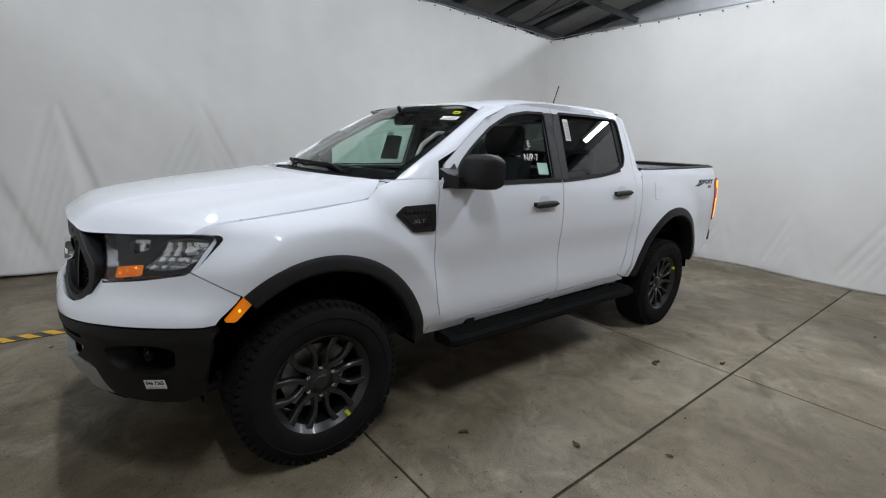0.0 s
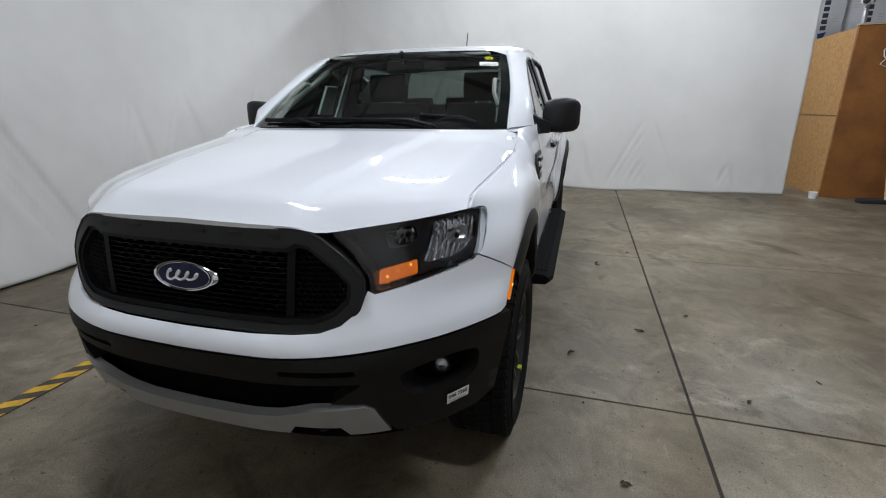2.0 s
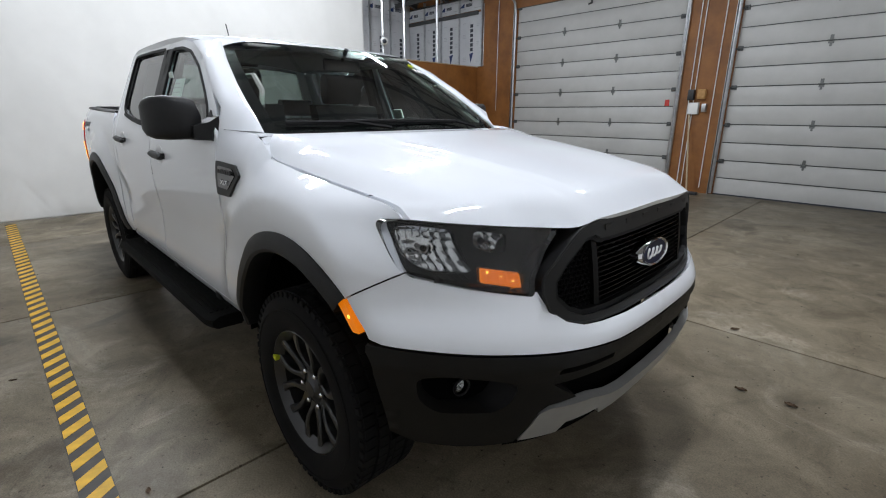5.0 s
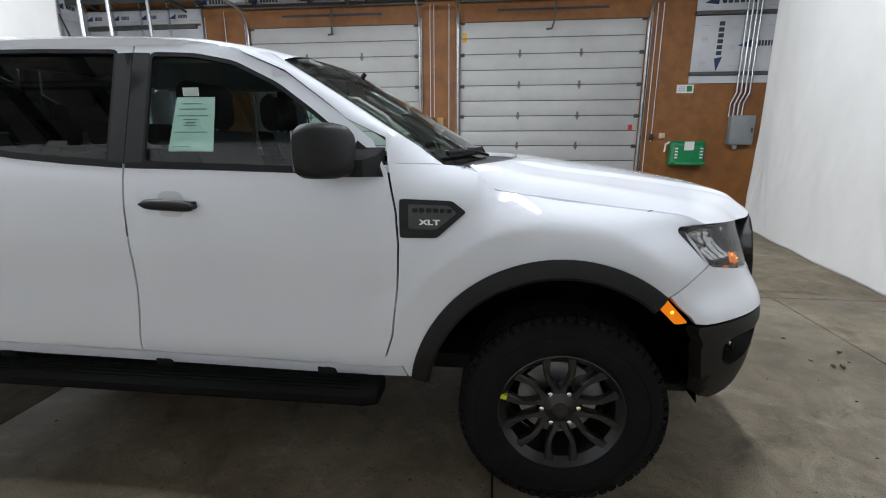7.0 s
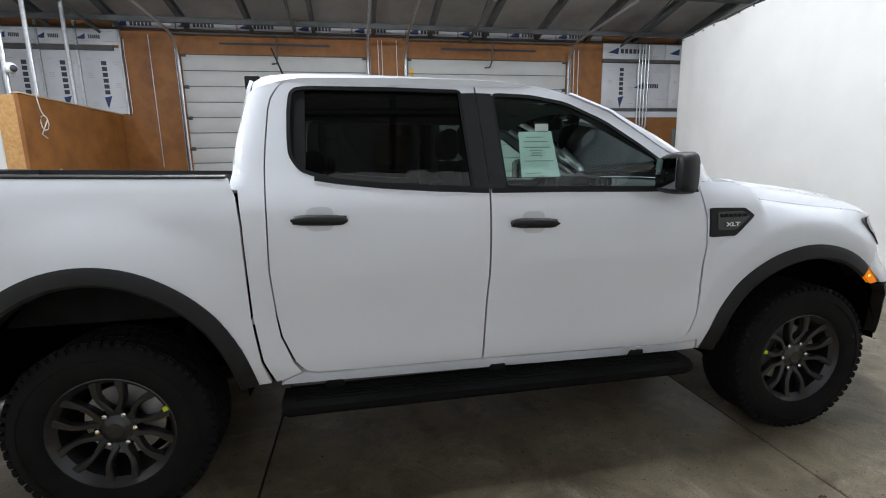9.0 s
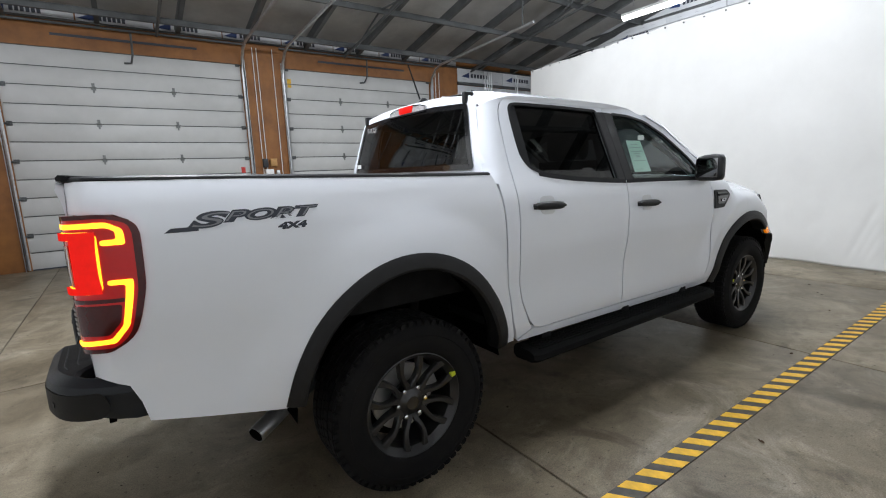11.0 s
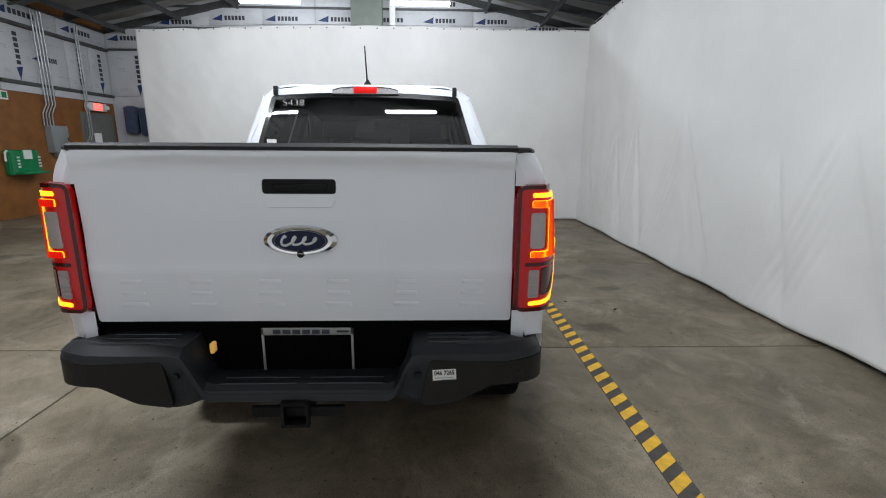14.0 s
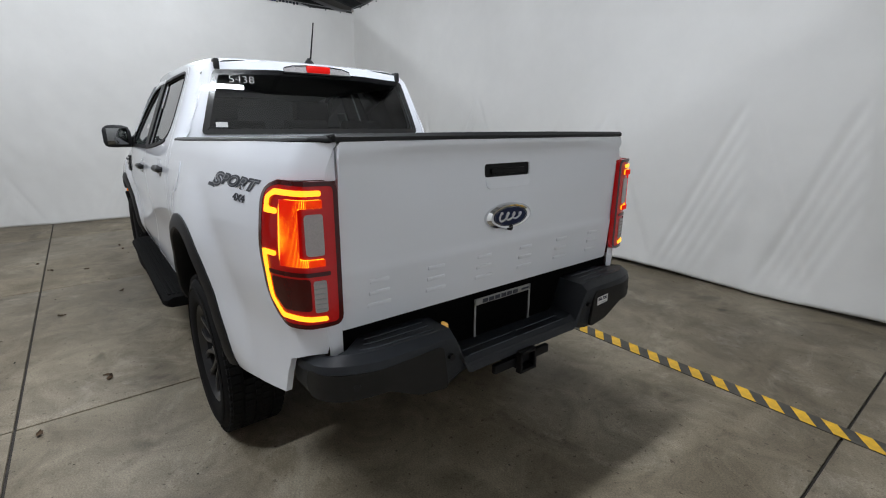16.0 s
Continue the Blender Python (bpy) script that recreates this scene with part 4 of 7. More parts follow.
# black step plastic, with the shade beside the truck darkened into its colour
BOARD = material("shaded_step_plastic", (0.007, 0.007, 0.007), 0.8, spec=0.08, noise_scale=20, vary=0.3, bump=0.15, bump_scale=300)
UNDER = material("underbody", (0.014, 0.0135, 0.013), 0.8, spec=0.1, noise_scale=9, vary=0.5)
CABIN = material("cabin_dark", (0.022, 0.022, 0.024), 0.75, spec=0.2, noise_scale=14, vary=0.3, bump=0.2, bump_scale=200)
CABIN_PALE = material("cabin_pale", (0.26, 0.27, 0.25), 0.8, noise_scale=10, vary=0.1)
AMBER = material("amber_lens", (0.60, 0.16, 0.005), 0.2, coat=0.8, emit=(1.0, 0.26, 0.004), emit_power=0.52, noise_scale=60, second=(0.6, 0.14, 0.0))
AMBER_LIT = material("amber_bulb", (0.9, 0.5, 0.1), 0.3, emit=(1.0, 0.47, 0.04), emit_power=2.6)
RED_LENS = material("red_lens", (0.26, 0.003, 0.003), 0.12, coat=0.5, spec=0.3, noise_scale=50, second=(0.24, 0.003, 0.003), emit=(1.0, 0.004, 0.006), emit_power=0.14)
RED_DARK = material("dark_red_lens", (0.06, 0.002, 0.002), 0.12, coat=0.4, spec=0.3, noise_scale=50, vary=0.2)
RED_LIT = material("lit_red", (0.3, 0.003, 0.003), 0.3, spec=0.2, noise_scale=40, second=(0.4, 0.005, 0.004), emit=(1.0, 0.012, 0.005), emit_power=0.55)
REFLECTOR = material("reflector_silver", (0.84, 0.85, 0.86), 0.10, metal=0.9, noise_scale=40, vary=0.25)
AMBER_DARK = material("amber_flute", (0.45, 0.11, 0.0), 0.2, coat=0.8, noise_scale=60, second=(0.3, 0.06, 0.0), emit=(1.0, 0.22, 0.0), emit_power=0.35)
LED_LIT = material("lit_led_band", (0.9, 0.2, 0.05), 0.3, emit=(1.0, 0.40, 0.008), emit_power=2.5)
CLEAR_LENS = material("clear_lens", (0.46, 0.40, 0.39), 0.2, coat=0.6, noise_scale=300, second=(0.33, 0.315, 0.31))
WINDSHIELD = glass("windshield_glass", (0.74, 0.90, 0.82))
SIDE_GLASS = glass("side_glass", (0.74, 0.92, 0.85))
DARK_GLASS = glass("privacy_glass", (0.085, 0.095, 0.09))
REAR_GLASS = glass("rear_privacy_glass", (0.17, 0.185, 0.18))
CARGO_LENS = material("cargo_lens", (0.22, 0.21, 0.21), 0.15, coat=1.0, noise_scale=90, second=(0.42, 0.40, 0.40))
LAMP_GLASS = glass("lamp_glass", (0.86, 0.87, 0.88), 0.8)
PLATE_LAMP = material("plate_lamp_lens", (0.5, 0.35, 0.15), 0.2, coat=0.5, noise_scale=60, second=(0.16, 0.08, 0.02), emit=(1.0, 0.55, 0.12), emit_power=0.5)
# mirror glass darkened: a dark reflection is put into its base colour
MIRROR_GLASS = material("mirror_glass", (0.22, 0.225, 0.23), 0.02, metal=1.0, noise_scale=3, vary=0.02)
BADGE_SILVER = material("badge_silver", (0.72, 0.73, 0.75), 0.3, metal=0.3, noise_scale=20, vary=0.08)
BADGE_BLUE = material("badge_blue", (0.004, 0.009, 0.045), 0.4, spec=0.2, coat=0.15, noise_scale=20, vary=0.2)
STICKER = material("sticker_white", (0.8, 0.8, 0.78), 0.6, noise_scale=12, vary=0.06)
DECAL = material("decal_grey", (0.20, 0.205, 0.215), 0.4, noise_scale=12, vary=0.1)
CHALK = material("chalk_white", (0.85, 0.85, 0.82), 0.8, noise_scale=40, vary=0.15)
PAPER_GREEN = material("window_paper", (0.62, 0.70, 0.66), 0.8, noise_scale=8, vary=0.06)

truck = thing("pickup_truck", "white crew-cab pickup truck with black trim, wheels and grille", "pickup truck")

# --- surface of the body sides ---
flank = curve([(0.40, 0.80), (0.46, 0.838), (0.52, 0.866), (0.60, 0.880), (0.70, 0.874), (0.80, 0.872), (0.90, 0.882), (1.00, 0.892), (1.10, 0.892),
               (1.18, 0.885), (1.25, 0.874), (1.30, 0.858)])
gap_z = curve([(-0.66, 1.312), (-0.50, 1.306), (-0.40, 1.295), (-0.33, 1.275), (-0.29, 1.232), (-0.268, 1.213), (-0.04, 1.178), (0.23, 1.146), (0.36, 1.131), (0.41, 1.118), (0.46, 1.094)])
gap_y = curve([(-0.66, 0.850), (-0.50, 0.802), (-0.40, 0.786), (-0.30, 0.802), (-0.21, 0.802), (-0.04, 0.789), (0.23, 0.772), (0.39, 0.766), (0.46, 0.770)])
ARCH_F, ARCH_R = (-0.02, 0.40, 0.555, 0.582), (-3.215, 0.42, 0.56, 0.64)


def ell(x, z, arch):
    return math.hypot((x - arch[0]) / arch[2], (z - arch[1]) / arch[3])


def side_y(x, z):
    if z <= 1.30:
        y = flank(z)
    else:
        y = 0.858 - 0.385 * (z - 1.30)
    for arch in (ARCH_F, ARCH_R):
        e = ell(x, z, arch)
        if e < 1.6 and arch is ARCH_F:
            # shoulder line over the front wheel: flat below it, falling away above
            line = 1.22 - 0.055 * smooth(0.0, 0.35, x)
            d = min((line + 0.17 - e) / 0.17, 1.0)
            y += (0.030 * 0.5 * (d + math.sqrt(d * d + 0.004)) - 0.035 * max(line - e, 0.0)) * smooth(0.45, 0.8, z)
        elif e < 1.6:
            d = (1.30 - max(e, 1.0)) / 0.30
            y += 0.040 * 0.5 * (d + math.sqrt(d * d + 0.004)) * smooth(0.45, 0.8, z)
    if x > -0.1:
        n = nose_y(x, z)
        y = (y + n - math.sqrt((y - n) ** 2 + 0.0005)) / 2
    if -0.66 < x < 0.6 and z > 0.95:
        g = gap_z(x)
        y = y - max(y - gap_y(x), 0) * math.exp(-max(g - z, 0) / 0.045)
    if x < -2.66 and z > 1.30:
        y = flank(1.30) - 0.15 * (z - 1.30) - 2.6 * (z - 1.30) ** 2
    if x < -3.6:
        y -= 0.12 * (x + 3.6) ** 2
    if x < -4.225:
        d = min(-4.225 - x, 0.0895)
        y -= 0.09 - math.sqrt(0.0081 - d * d)
    return y


def on_side(x, z):
    return Vector((x, side_y(x, z), z))


def arc(arch, a0, a1, n=26, grow=0.0):
    return [(arch[0] + (arch[2] + grow) * math.cos(radians(a0 + (a1 - a0) * k / n)), arch[1] + (arch[3] + grow) * math.sin(radians(a0 + (a1 - a0) * k / n))) for k in range(n + 1)]


front_mid = curve([(0.40, 0.850), (0.50, 0.886), (0.56, 0.896), (0.62, 0.902), (0.70, 0.906), (0.735, 0.907), (0.76, 0.899), (0.79, 0.876), (0.83, 0.853), (0.905, 0.826), (0.957, 0.809), (1.0, 0.792), (1.05, 0.775), (1.10, 0.760)])
front_out = curve([(0.40, 0.850), (0.50, 0.886), (0.56, 0.896), (0.62, 0.902), (0.70, 0.906), (0.74, 0.903), (0.78, 0.891), (0.82, 0.872), (0.86, 0.850), (0.905, 0.828), (0.957, 0.809), (1.0, 0.792), (1.05, 0.775), (1.10, 0.760)])
front_k = curve([(0.40, 0.64), (0.766, 0.64), (0.863, 0.70), (0.957, 0.69), (1.0, 0.715), (1.075, 0.79), (1.12, 0.79)])


def front_x(y, z, out=0.0):
    """The nose: flat in the middle, swept back towards its corners."""
    q = smooth(0.3, 0.6, abs(y))
    return front_mid(z) * (1 - q) + front_out(z) * q + out - front_k(z) * abs(y) ** 3.6


def nose_y(x, z):
    """How far out the nose reaches at x."""
    return (max(front_out(z) - x, 0.001) / front_k(z)) ** (1 / 3.6)


def on_front(y, z, out=0.0):
    return Vector((front_x(y, z, out), y, z))


back_x = curve([(0.7, -2.69), (1.30, -2.720), (1.42, -2.716), (1.55, -2.696), (1.68, -2.669), (1.74, -2.656), (1.80, -2.643)])
FDOOR = [(-0.80, 0.527), (-0.72, 0.535), (-0.672, 0.575), (-0.643, 0.67), (-0.622, 0.85), (-0.613, 1.02), (-0.620, 1.14), (-0.648, 1.27), (-0.705, 1.385),
         (-0.89, 1.52), (-1.05, 1.63), (-1.24, 1.708), (-1.42, 1.743), (-1.676, 1.762), (-1.652, 1.30), (-1.660, 0.93), (-1.692, 0.545)]
FWIN = rounded([(-1.585, 1.302), (-1.605, 1.712), (-1.42, 1.703), (-1.26, 1.672), (-1.08, 1.588), (-0.92, 1.478), (-0.82, 1.40), (-0.745, 1.31), (-0.74, 1.282), (-1.29, 1.294)], 0.03)
RDOOR = [(-1.700, 0.545), (-1.668, 0.93), (-1.660, 1.30), (-1.684, 1.762), (-1.97, 1.767), (-2.23, 1.770), (-2.412, 1.767), (-2.452, 1.764), (-2.487, 1.753), (-2.509, 1.737), (-2.526, 1.715), (-2.541, 1.688), (-2.552, 1.642), (-2.564, 1.50), (-2.568, 1.41), (-2.567, 1.32),
         (-2.565, 1.20), (-2.570, 1.0), (-2.560, 0.81), (-2.545, 0.72), (-2.50, 0.61), (-2.46, 0.565), (-2.41, 0.553)]
RWIN = rounded([(-2.455, 1.425), (-2.43, 1.395), (-2.37, 1.373), (-2.29, 1.352), (-2.12, 1.332), (-1.90, 1.316), (-1.722, 1.306), (-1.748, 1.724), (-2.08, 1.733), (-2.40, 1.735), (-2.45, 1.728), (-2.468, 1.706), (-2.476, 1.64), (-2.478, 1.53), (-2.474, 1.46)], 0.02)


def offset(poly, d):
    """Grows (d > 0) a counter-clockwise or clockwise polygon evenly."""
    area = sum(a[0] * b[1] - b[0] * a[1] for a, b in zip(poly, poly[1:] + poly[:1]))
    sgn = 1 if area > 0 else -1
    out = []
    for i, p in enumerate(poly):
        a, c = Vector(poly[i - 1]), Vector(poly[(i + 1) % len(poly)])
        t = (c - a).normalized()
        out.append((p[0] + t.y * d * sgn, p[1] - t.x * d * sgn))
    return out


def shift(fn, d):
    return lambda a, b: fn(a, b) + Vector((0, d, 0))


for s, name in ((1, "left"), (-1, "right")):
    # --- doors ---
    for key, outline, win, mat, hx, hz in (("front_door", FDOOR, FWIN, SIDE_GLASS, (-1.36, -1.575), 1.152), ("rear_door", RDOOR, RWIN, DARK_GLASS, (-2.255, -2.475), 1.200)):
        bm = mirror(flip(sheet(outline, on_side, 0.04, holes=[win], depth=0.02)), s)
        bm.normal_update()
        door = part(key, bm, PAINT, truck, sharp=50)
        bm = mirror(flip(sheet(win, shift(on_side, -0.014), 0.08, depth=0.004)), s)
        pane = part("window", bm, mat, door, "dark privacy glass" if key == "rear_door" else "clear green-tinted glass")
        pane.visible_shadow = False
        bm = mirror(flip(sheet(offset(win, 0.006), shift(on_side, 0.003), 0.04, holes=[offset(win, -0.009)], depth=0.012)), s)
        part("window_seal", bm, TRIM_DARK, door)
        # inner trim card
        low = [p for p in outline if p[1] < 1.28]
        card = [(max(p[0] for p in low) - 0.05, 0.6), (max(p[0] for p in low) - 0.05, 1.27), (min(p[0] for p in low) + 0.05, 1.27), (min(p[0] for p in low) + 0.05, 0.6)]
        part("door_card", mirror(sheet(card, lambda a, b: Vector((a, 0.80, b)), 0.2, depth=0.0), s), CABIN, door)
        # handle over a flat, greyer patch that paints the shade of its recess
        a, b = hx
        rec = rounded([(a - 0.055, hz - 0.045), (a - 0.055, hz + 0.05), (b + 0.055, hz + 0.05), (b + 0.055, hz - 0.045)], 0.035)
        part("handle_cup_shade", mirror(flip(sheet(rec, lambda p, q: on_side(p, q) + Vector((0, 0.0012, 0)), 0.02, depth=0.002)), s), material("cup_" + key + name, (0.62, 0.63, 0.65), 0.4, noise_scale=5, vary=0.05), door, "greyer white patch painted as the shade of the handle recess")
        loops = []
        for k in range(13):
            q = k / 12
            x = a + (b - a) * q
            zz = hz + 0.008 * (q - 0.5)
            r = 0.021 * min(1.0, math.sqrt(max(0.05, 1 - abs(2 * q - 1) ** 6)))
            y0 = side_y(x, hz) + 0.018
            loops.append([(x, s * (y0 + 0.016 * math.cos(t)), zz + r * math.sin(t)) for t in [w * math.tau / 12 for w in range(12)]])
        bm = loft(loops)
        for x in (a - 0.03, b + 0.03):
            add_box(bm, x - 0.025, x + 0.025, s * (side_y(x, hz) - 0.005), s * (side_y(x, hz) + 0.02), hz - 0.014, hz + 0.014, bevel=0.004)
        part("door_handle", bm, TRIM, door, "black grip handle")
    # black pillar covers between the windows
    for pts in ([(-1.658, 1.302), (-1.678, 1.716), (-1.746, 1.714), (-1.722, 1.302)], [(-1.583, 1.300), (-1.607, 1.713), (-1.676, 1.716), (-1.655, 1.300)]):
        part("pillar_cover", mirror(flip(sheet(pts, shift(on_side, 0.0035), 0.06, depth=0.006)), s), TRIM, truck)
    part("quarter_cover", mirror(flip(sheet(rounded([(-2.47, 1.45), (-2.45, 1.41), (-2.415, 1.385), (-2.41, 1.728), (-2.445, 1.726), (-2.465, 1.705), (-2.474, 1.62)], 0.02), shift(on_side, -0.008), 0.06, depth=0.006)), s), TRIM_DARK, truck)
    belt = [(-0.73, 1.266), (-0.73, 1.288), (-1.29, 1.300), (-1.648, 1.306), (-1.648, 1.286), (-1.29, 1.280)]
    part("belt_moulding", mirror(flip(sheet(belt, shift(on_side, 0.006), 0.06, depth=0.008)), s), TRIM_DARK, truck)
    belt = [(-1.663, 1.286), (-1.663, 1.306), (-1.90, 1.318), (-2.12, 1.334), (-2.29, 1.354), (-2.38, 1.369), (-2.38, 1.355), (-2.29, 1.340), (-2.12, 1.318), (-1.90, 1.300)]
    part("belt_moulding", mirror(flip(sheet(belt, shift(on_side, 0.006), 0.06, depth=0.008)), s), TRIM_DARK, truck)
    # --- sill and cab corner ---
    sill = [(-0.595, 0.478), (-0.61, 0.53), (-0.795, 0.519), (-1.69, 0.537), (-2.41, 0.545), (-2.47, 0.557), (-2.55, 0.525), (-2.57, 0.505), (-1.79, 0.492), (-0.80, 0.472)]
    part("sill", mirror(flip(sheet(sill, on_side, 0.04, depth=0.05)), s), PAINT, truck)
    corner = [(-2.48, 0.56), (-2.51, 0.605), (-2.553, 0.72), (-2.566, 0.81), (-2.576, 1.0), (-2.571, 1.20), (-2.573, 1.32), (-2.574, 1.41), (-2.570, 1.50), (-2.558, 1.643), (-2.547, 1.690), (-2.531, 1.719), (-2.513, 1.742), (-2.495, 1.754), (-2.535, 1.752), (-2.590, 1.738),
              (-2.630, 1.718), (-2.652, 1.700), (-2.662, 1.66), (-2.684, 1.55), (-2.702, 1.42), (-2.704, 1.33), (-2.672, 1.325), (-2.660, 1.19), (-2.650, 0.82), (-2.625, 0.63), (-2.585, 0.525), (-2.56, 0.53)]

    def corner_place(x, z):
        p = on_side(max(x, -2.655), z)
        p.x = x
        d = max(0.0, back_x(z) + 0.107 - x) * smooth(1.30, 1.40, z)
        p.y -= 0.105 - math.sqrt(max(0.011025 - d * d, 0.0))
        return p
    part("cab_corner", mirror(flip(sheet(corner, corner_place, 0.016, depth=0.03)), s), PAINT, truck, sharp=60)
    # --- front fender ---
    fender = ([(-0.603, 0.535), (-0.588, 0.478), (-0.556, 0.478)] + arc(ARCH_F, 172, 51, 26) + [(0.338, 0.862), (0.415, 0.909), (0.492, 0.956), (0.468, 0.988), (0.438, 1.028), (0.404, 1.068), (0.400, 1.080), (0.410, 1.087),
              (0.446, 1.091), (0.428, 1.105), (0.405, 1.1145), (0.36, 1.127), (0.23, 1.142), (-0.04, 1.174), (-0.262, 1.208), (-0.285, 1.226), (-0.325, 1.270), (-0.40, 1.291), (-0.45, 1.298), (-0.55, 1.303), (-0.645, 1.305), (-0.640, 1.27), (-0.612, 1.14), (-0.605, 1.02), (-0.614, 0.85), (-0.635, 0.67), (-0.664, 0.582), (-0.71, 0.543), (-0.79, 0.534), (-0.79, 0.524)])
    part("fender", mirror(flip(sheet(fender, on_side, 0.016, depth=0.02)), s), PAINT, truck, sharp=50)

    # black wheel arch flares
    def flare(arch, a0, a1, name):
        loops = []
        n = 40
        for k in range(n + 1):
            t = radians(a0 + (a1 - a0) * k / n)
            c, sn = math.cos(t), math.sin(t)

            def at(g, y_add):
                x, z = arch[0] + (arch[2] + g) * c, arch[1] + (arch[3] + g) * sn
                return (x, s * (side_y(arch[0] + (arch[2] + 0.004) * c, max(arch[1] + (arch[3] + 0.004) * sn, 0.5)) + y_add), z)
            loops.append([at(0.004, -0.012), at(0.006, 0.006), at(-0.012, 0.016), at(-0.055, 0.020), at(-0.066, 0.012), at(-0.068, -0.05), at(-0.05, -0.09)])
        bm = loft(loops, cap=False, close=False)
        return part(name, bm, TRIM, truck, "black plastic wheel arch flare")
    flare(ARCH_F, 172, 51, "arch_flare")
    flare(ARCH_R, 168, 9, "arch_flare")
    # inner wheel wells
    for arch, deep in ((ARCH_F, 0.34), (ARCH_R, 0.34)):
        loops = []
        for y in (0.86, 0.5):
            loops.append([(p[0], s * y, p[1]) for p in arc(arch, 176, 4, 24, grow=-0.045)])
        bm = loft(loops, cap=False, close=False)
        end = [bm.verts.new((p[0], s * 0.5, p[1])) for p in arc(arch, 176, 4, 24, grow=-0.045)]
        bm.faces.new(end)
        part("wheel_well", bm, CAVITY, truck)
    # --- bed side ---
    bed = ([(-2.708, 1.372), (-2.682, 1.30), (-2.669, 1.19), (-2.659, 0.82), (-2.635, 0.62), (-2.607, 0.520), (-2.664, 0.517)] + arc(ARCH_R, 9, 165, 30)
           + [(-3.762, 0.545), (-4.185, 0.632), (-4.20, 0.70), (-4.225, 0.760), (-4.285, 0.785), (-4.312, 0.788), (-4.318, 0.880), (-4.25, 0.882), (-4.200, 0.92), (-4.165, 1.02), (-4.150, 1.10),
              (-4.147, 1.24), (-4.162, 1.285), (-4.20, 1.304), (-4.315, 1.306), (-4.3145, 1.36), (-4.3125, 1.406), (-3.9, 1.400), (-3.45, 1.387), (-3.0, 1.375)])
    part("bed_side", mirror(flip(sheet(bed, on_side, 0.035, depth=0.02)), s), PAINT, truck, sharp=50)
    loops = []
    for x, z, drop in ((-2.715, 1.371, 0.10), (-3.0, 1.376, 0.10), (-3.45, 1.388, 0.10), (-3.7, 1.395, 0.10), (-3.9, 1.401, 0.10), (-4.05, 1.404, 0.10), (-4.15, 1.406, 0.10), (-4.22, 1.408, 0.03), (-4.27, 1.409, 0.012), (-4.318, 1.409, 0.004)):
        yo = side_y(x, z) + 0.003
        yi = yo - 0.09 if x > -4.2 else 0.6935
        loops.append([(x, s * yo, z), (x, s * (yo - 0.003), z + 0.007), (x, s * (yo - 0.016), z + 0.013), (x, s * (yi + 0.005), z + 0.013), (x, s * yi, z - 0.3 * drop), (x, s * (yi + 0.005), z - drop)])
    part("rail_cap", loft(loops), TRIM, truck, "black bed rail cap")
    part("bed_inner_wall", box(-4.25, -2.76, s * 0.70, s * 0.745, 0.80, 1.37), UNDER, truck)
    # rear corner post under the tail lamp, seen from behind
    post = bmesh.new()
    rows = []
    for z in (0.76, 0.80, 0.845, 0.882):
        rows.append([post.verts.new((-4.3145, s * (0.694 + (side_y(-4.3135, z) - 0.694) * q), z)) for q in (0, 0.33, 0.66, 1.0)])
    for ra, rb in zip(rows, rows[1:]):
        for k in range(3):
            post.faces.new((ra[k], ra[k + 1], rb[k + 1], rb[k]))
    if s > 0:
        bmesh.ops.reverse_faces(post, faces=post.faces)
    part("lower_corner", post, PAINT, truck)
    post = bmesh.new()
    rows = []
    for z, back in ((1.302, 0.0), (1.33, 0.0), (1.36, 0.0), (1.39, 0.0), (1.403, 0.002), (1.410, 0.008)):
        yo = side_y(-4.3135, z)
        rows.append([post.verts.new((-4.3145 + back, s * (0.690 + (yo - 0.690) * q), z)) for q in (0, 0.33, 0.66, 0.9, 1.0)])
    for ra, rb in zip(rows, rows[1:]):
        for k in range(4):
            post.faces.new((ra[k], ra[k + 1], rb[k + 1], rb[k]))
    if s > 0:
        bmesh.ops.reverse_faces(post, faces=post.faces)
    part("upper_corner", post, PAINT, truck)

    # --- tail lamp ---
    def tail(y, z):
        """Rear face: a function of the way across (y) and z."""
        edge = curve([(0.88, -4.245), (0.92, -4.200), (1.02, -4.165), (1.10, -4.150), (1.24, -4.147), (1.31, -4.175)])(z) + 0.008
        q = (y - 0.70) / 0.20
        if q <= 0.42:
            x = -4.335 + 0.012 * (q / 0.42) ** 2
            yy = 0.70 + 0.21 * q
        else:
            a = (q - 0.42) / 0.58
            x = -4.323 + (edge + 4.323) * a**1.05
            yy = 0.788 + (side_y(edge, z) + 0.006 - 0.788) * math.sin(a * math.pi / 2) ** 0.75
        return Vector((x, yy, z))
    lens = rounded([(0.697, 0.884), (0.695, 1.304), (0.86, 1.306), (0.90, 1.285), (0.90, 0.93), (0.88, 0.884)], 0.03)
    bm = mirror(flip(sheet(lens, tail, 0.02, depth=0.02)), s)
    lamp = part("tail_lamp", bm, RED_LENS, truck, "lit red wrap-round tail lamp", sharp=60)

    def lay(y, z, out):
        y = 0.713 + (y - 0.70) * 0.90
        p = tail(y, z)
        n = (tail(y + 0.004, z) - tail(y - 0.004, z)).cross(Vector((0, 0, 1))).normalized()
        return p + (n if n.x < 0 or n.y > 0 else -n) * out

    def strip(name, poly, mat, out=0.004, step=0.015, holes=()):
        return part(name, mirror(flip(sheet(poly, lambda y, z: lay(y, z, out), step, holes=holes, depth=0.003)), s), mat, lamp)
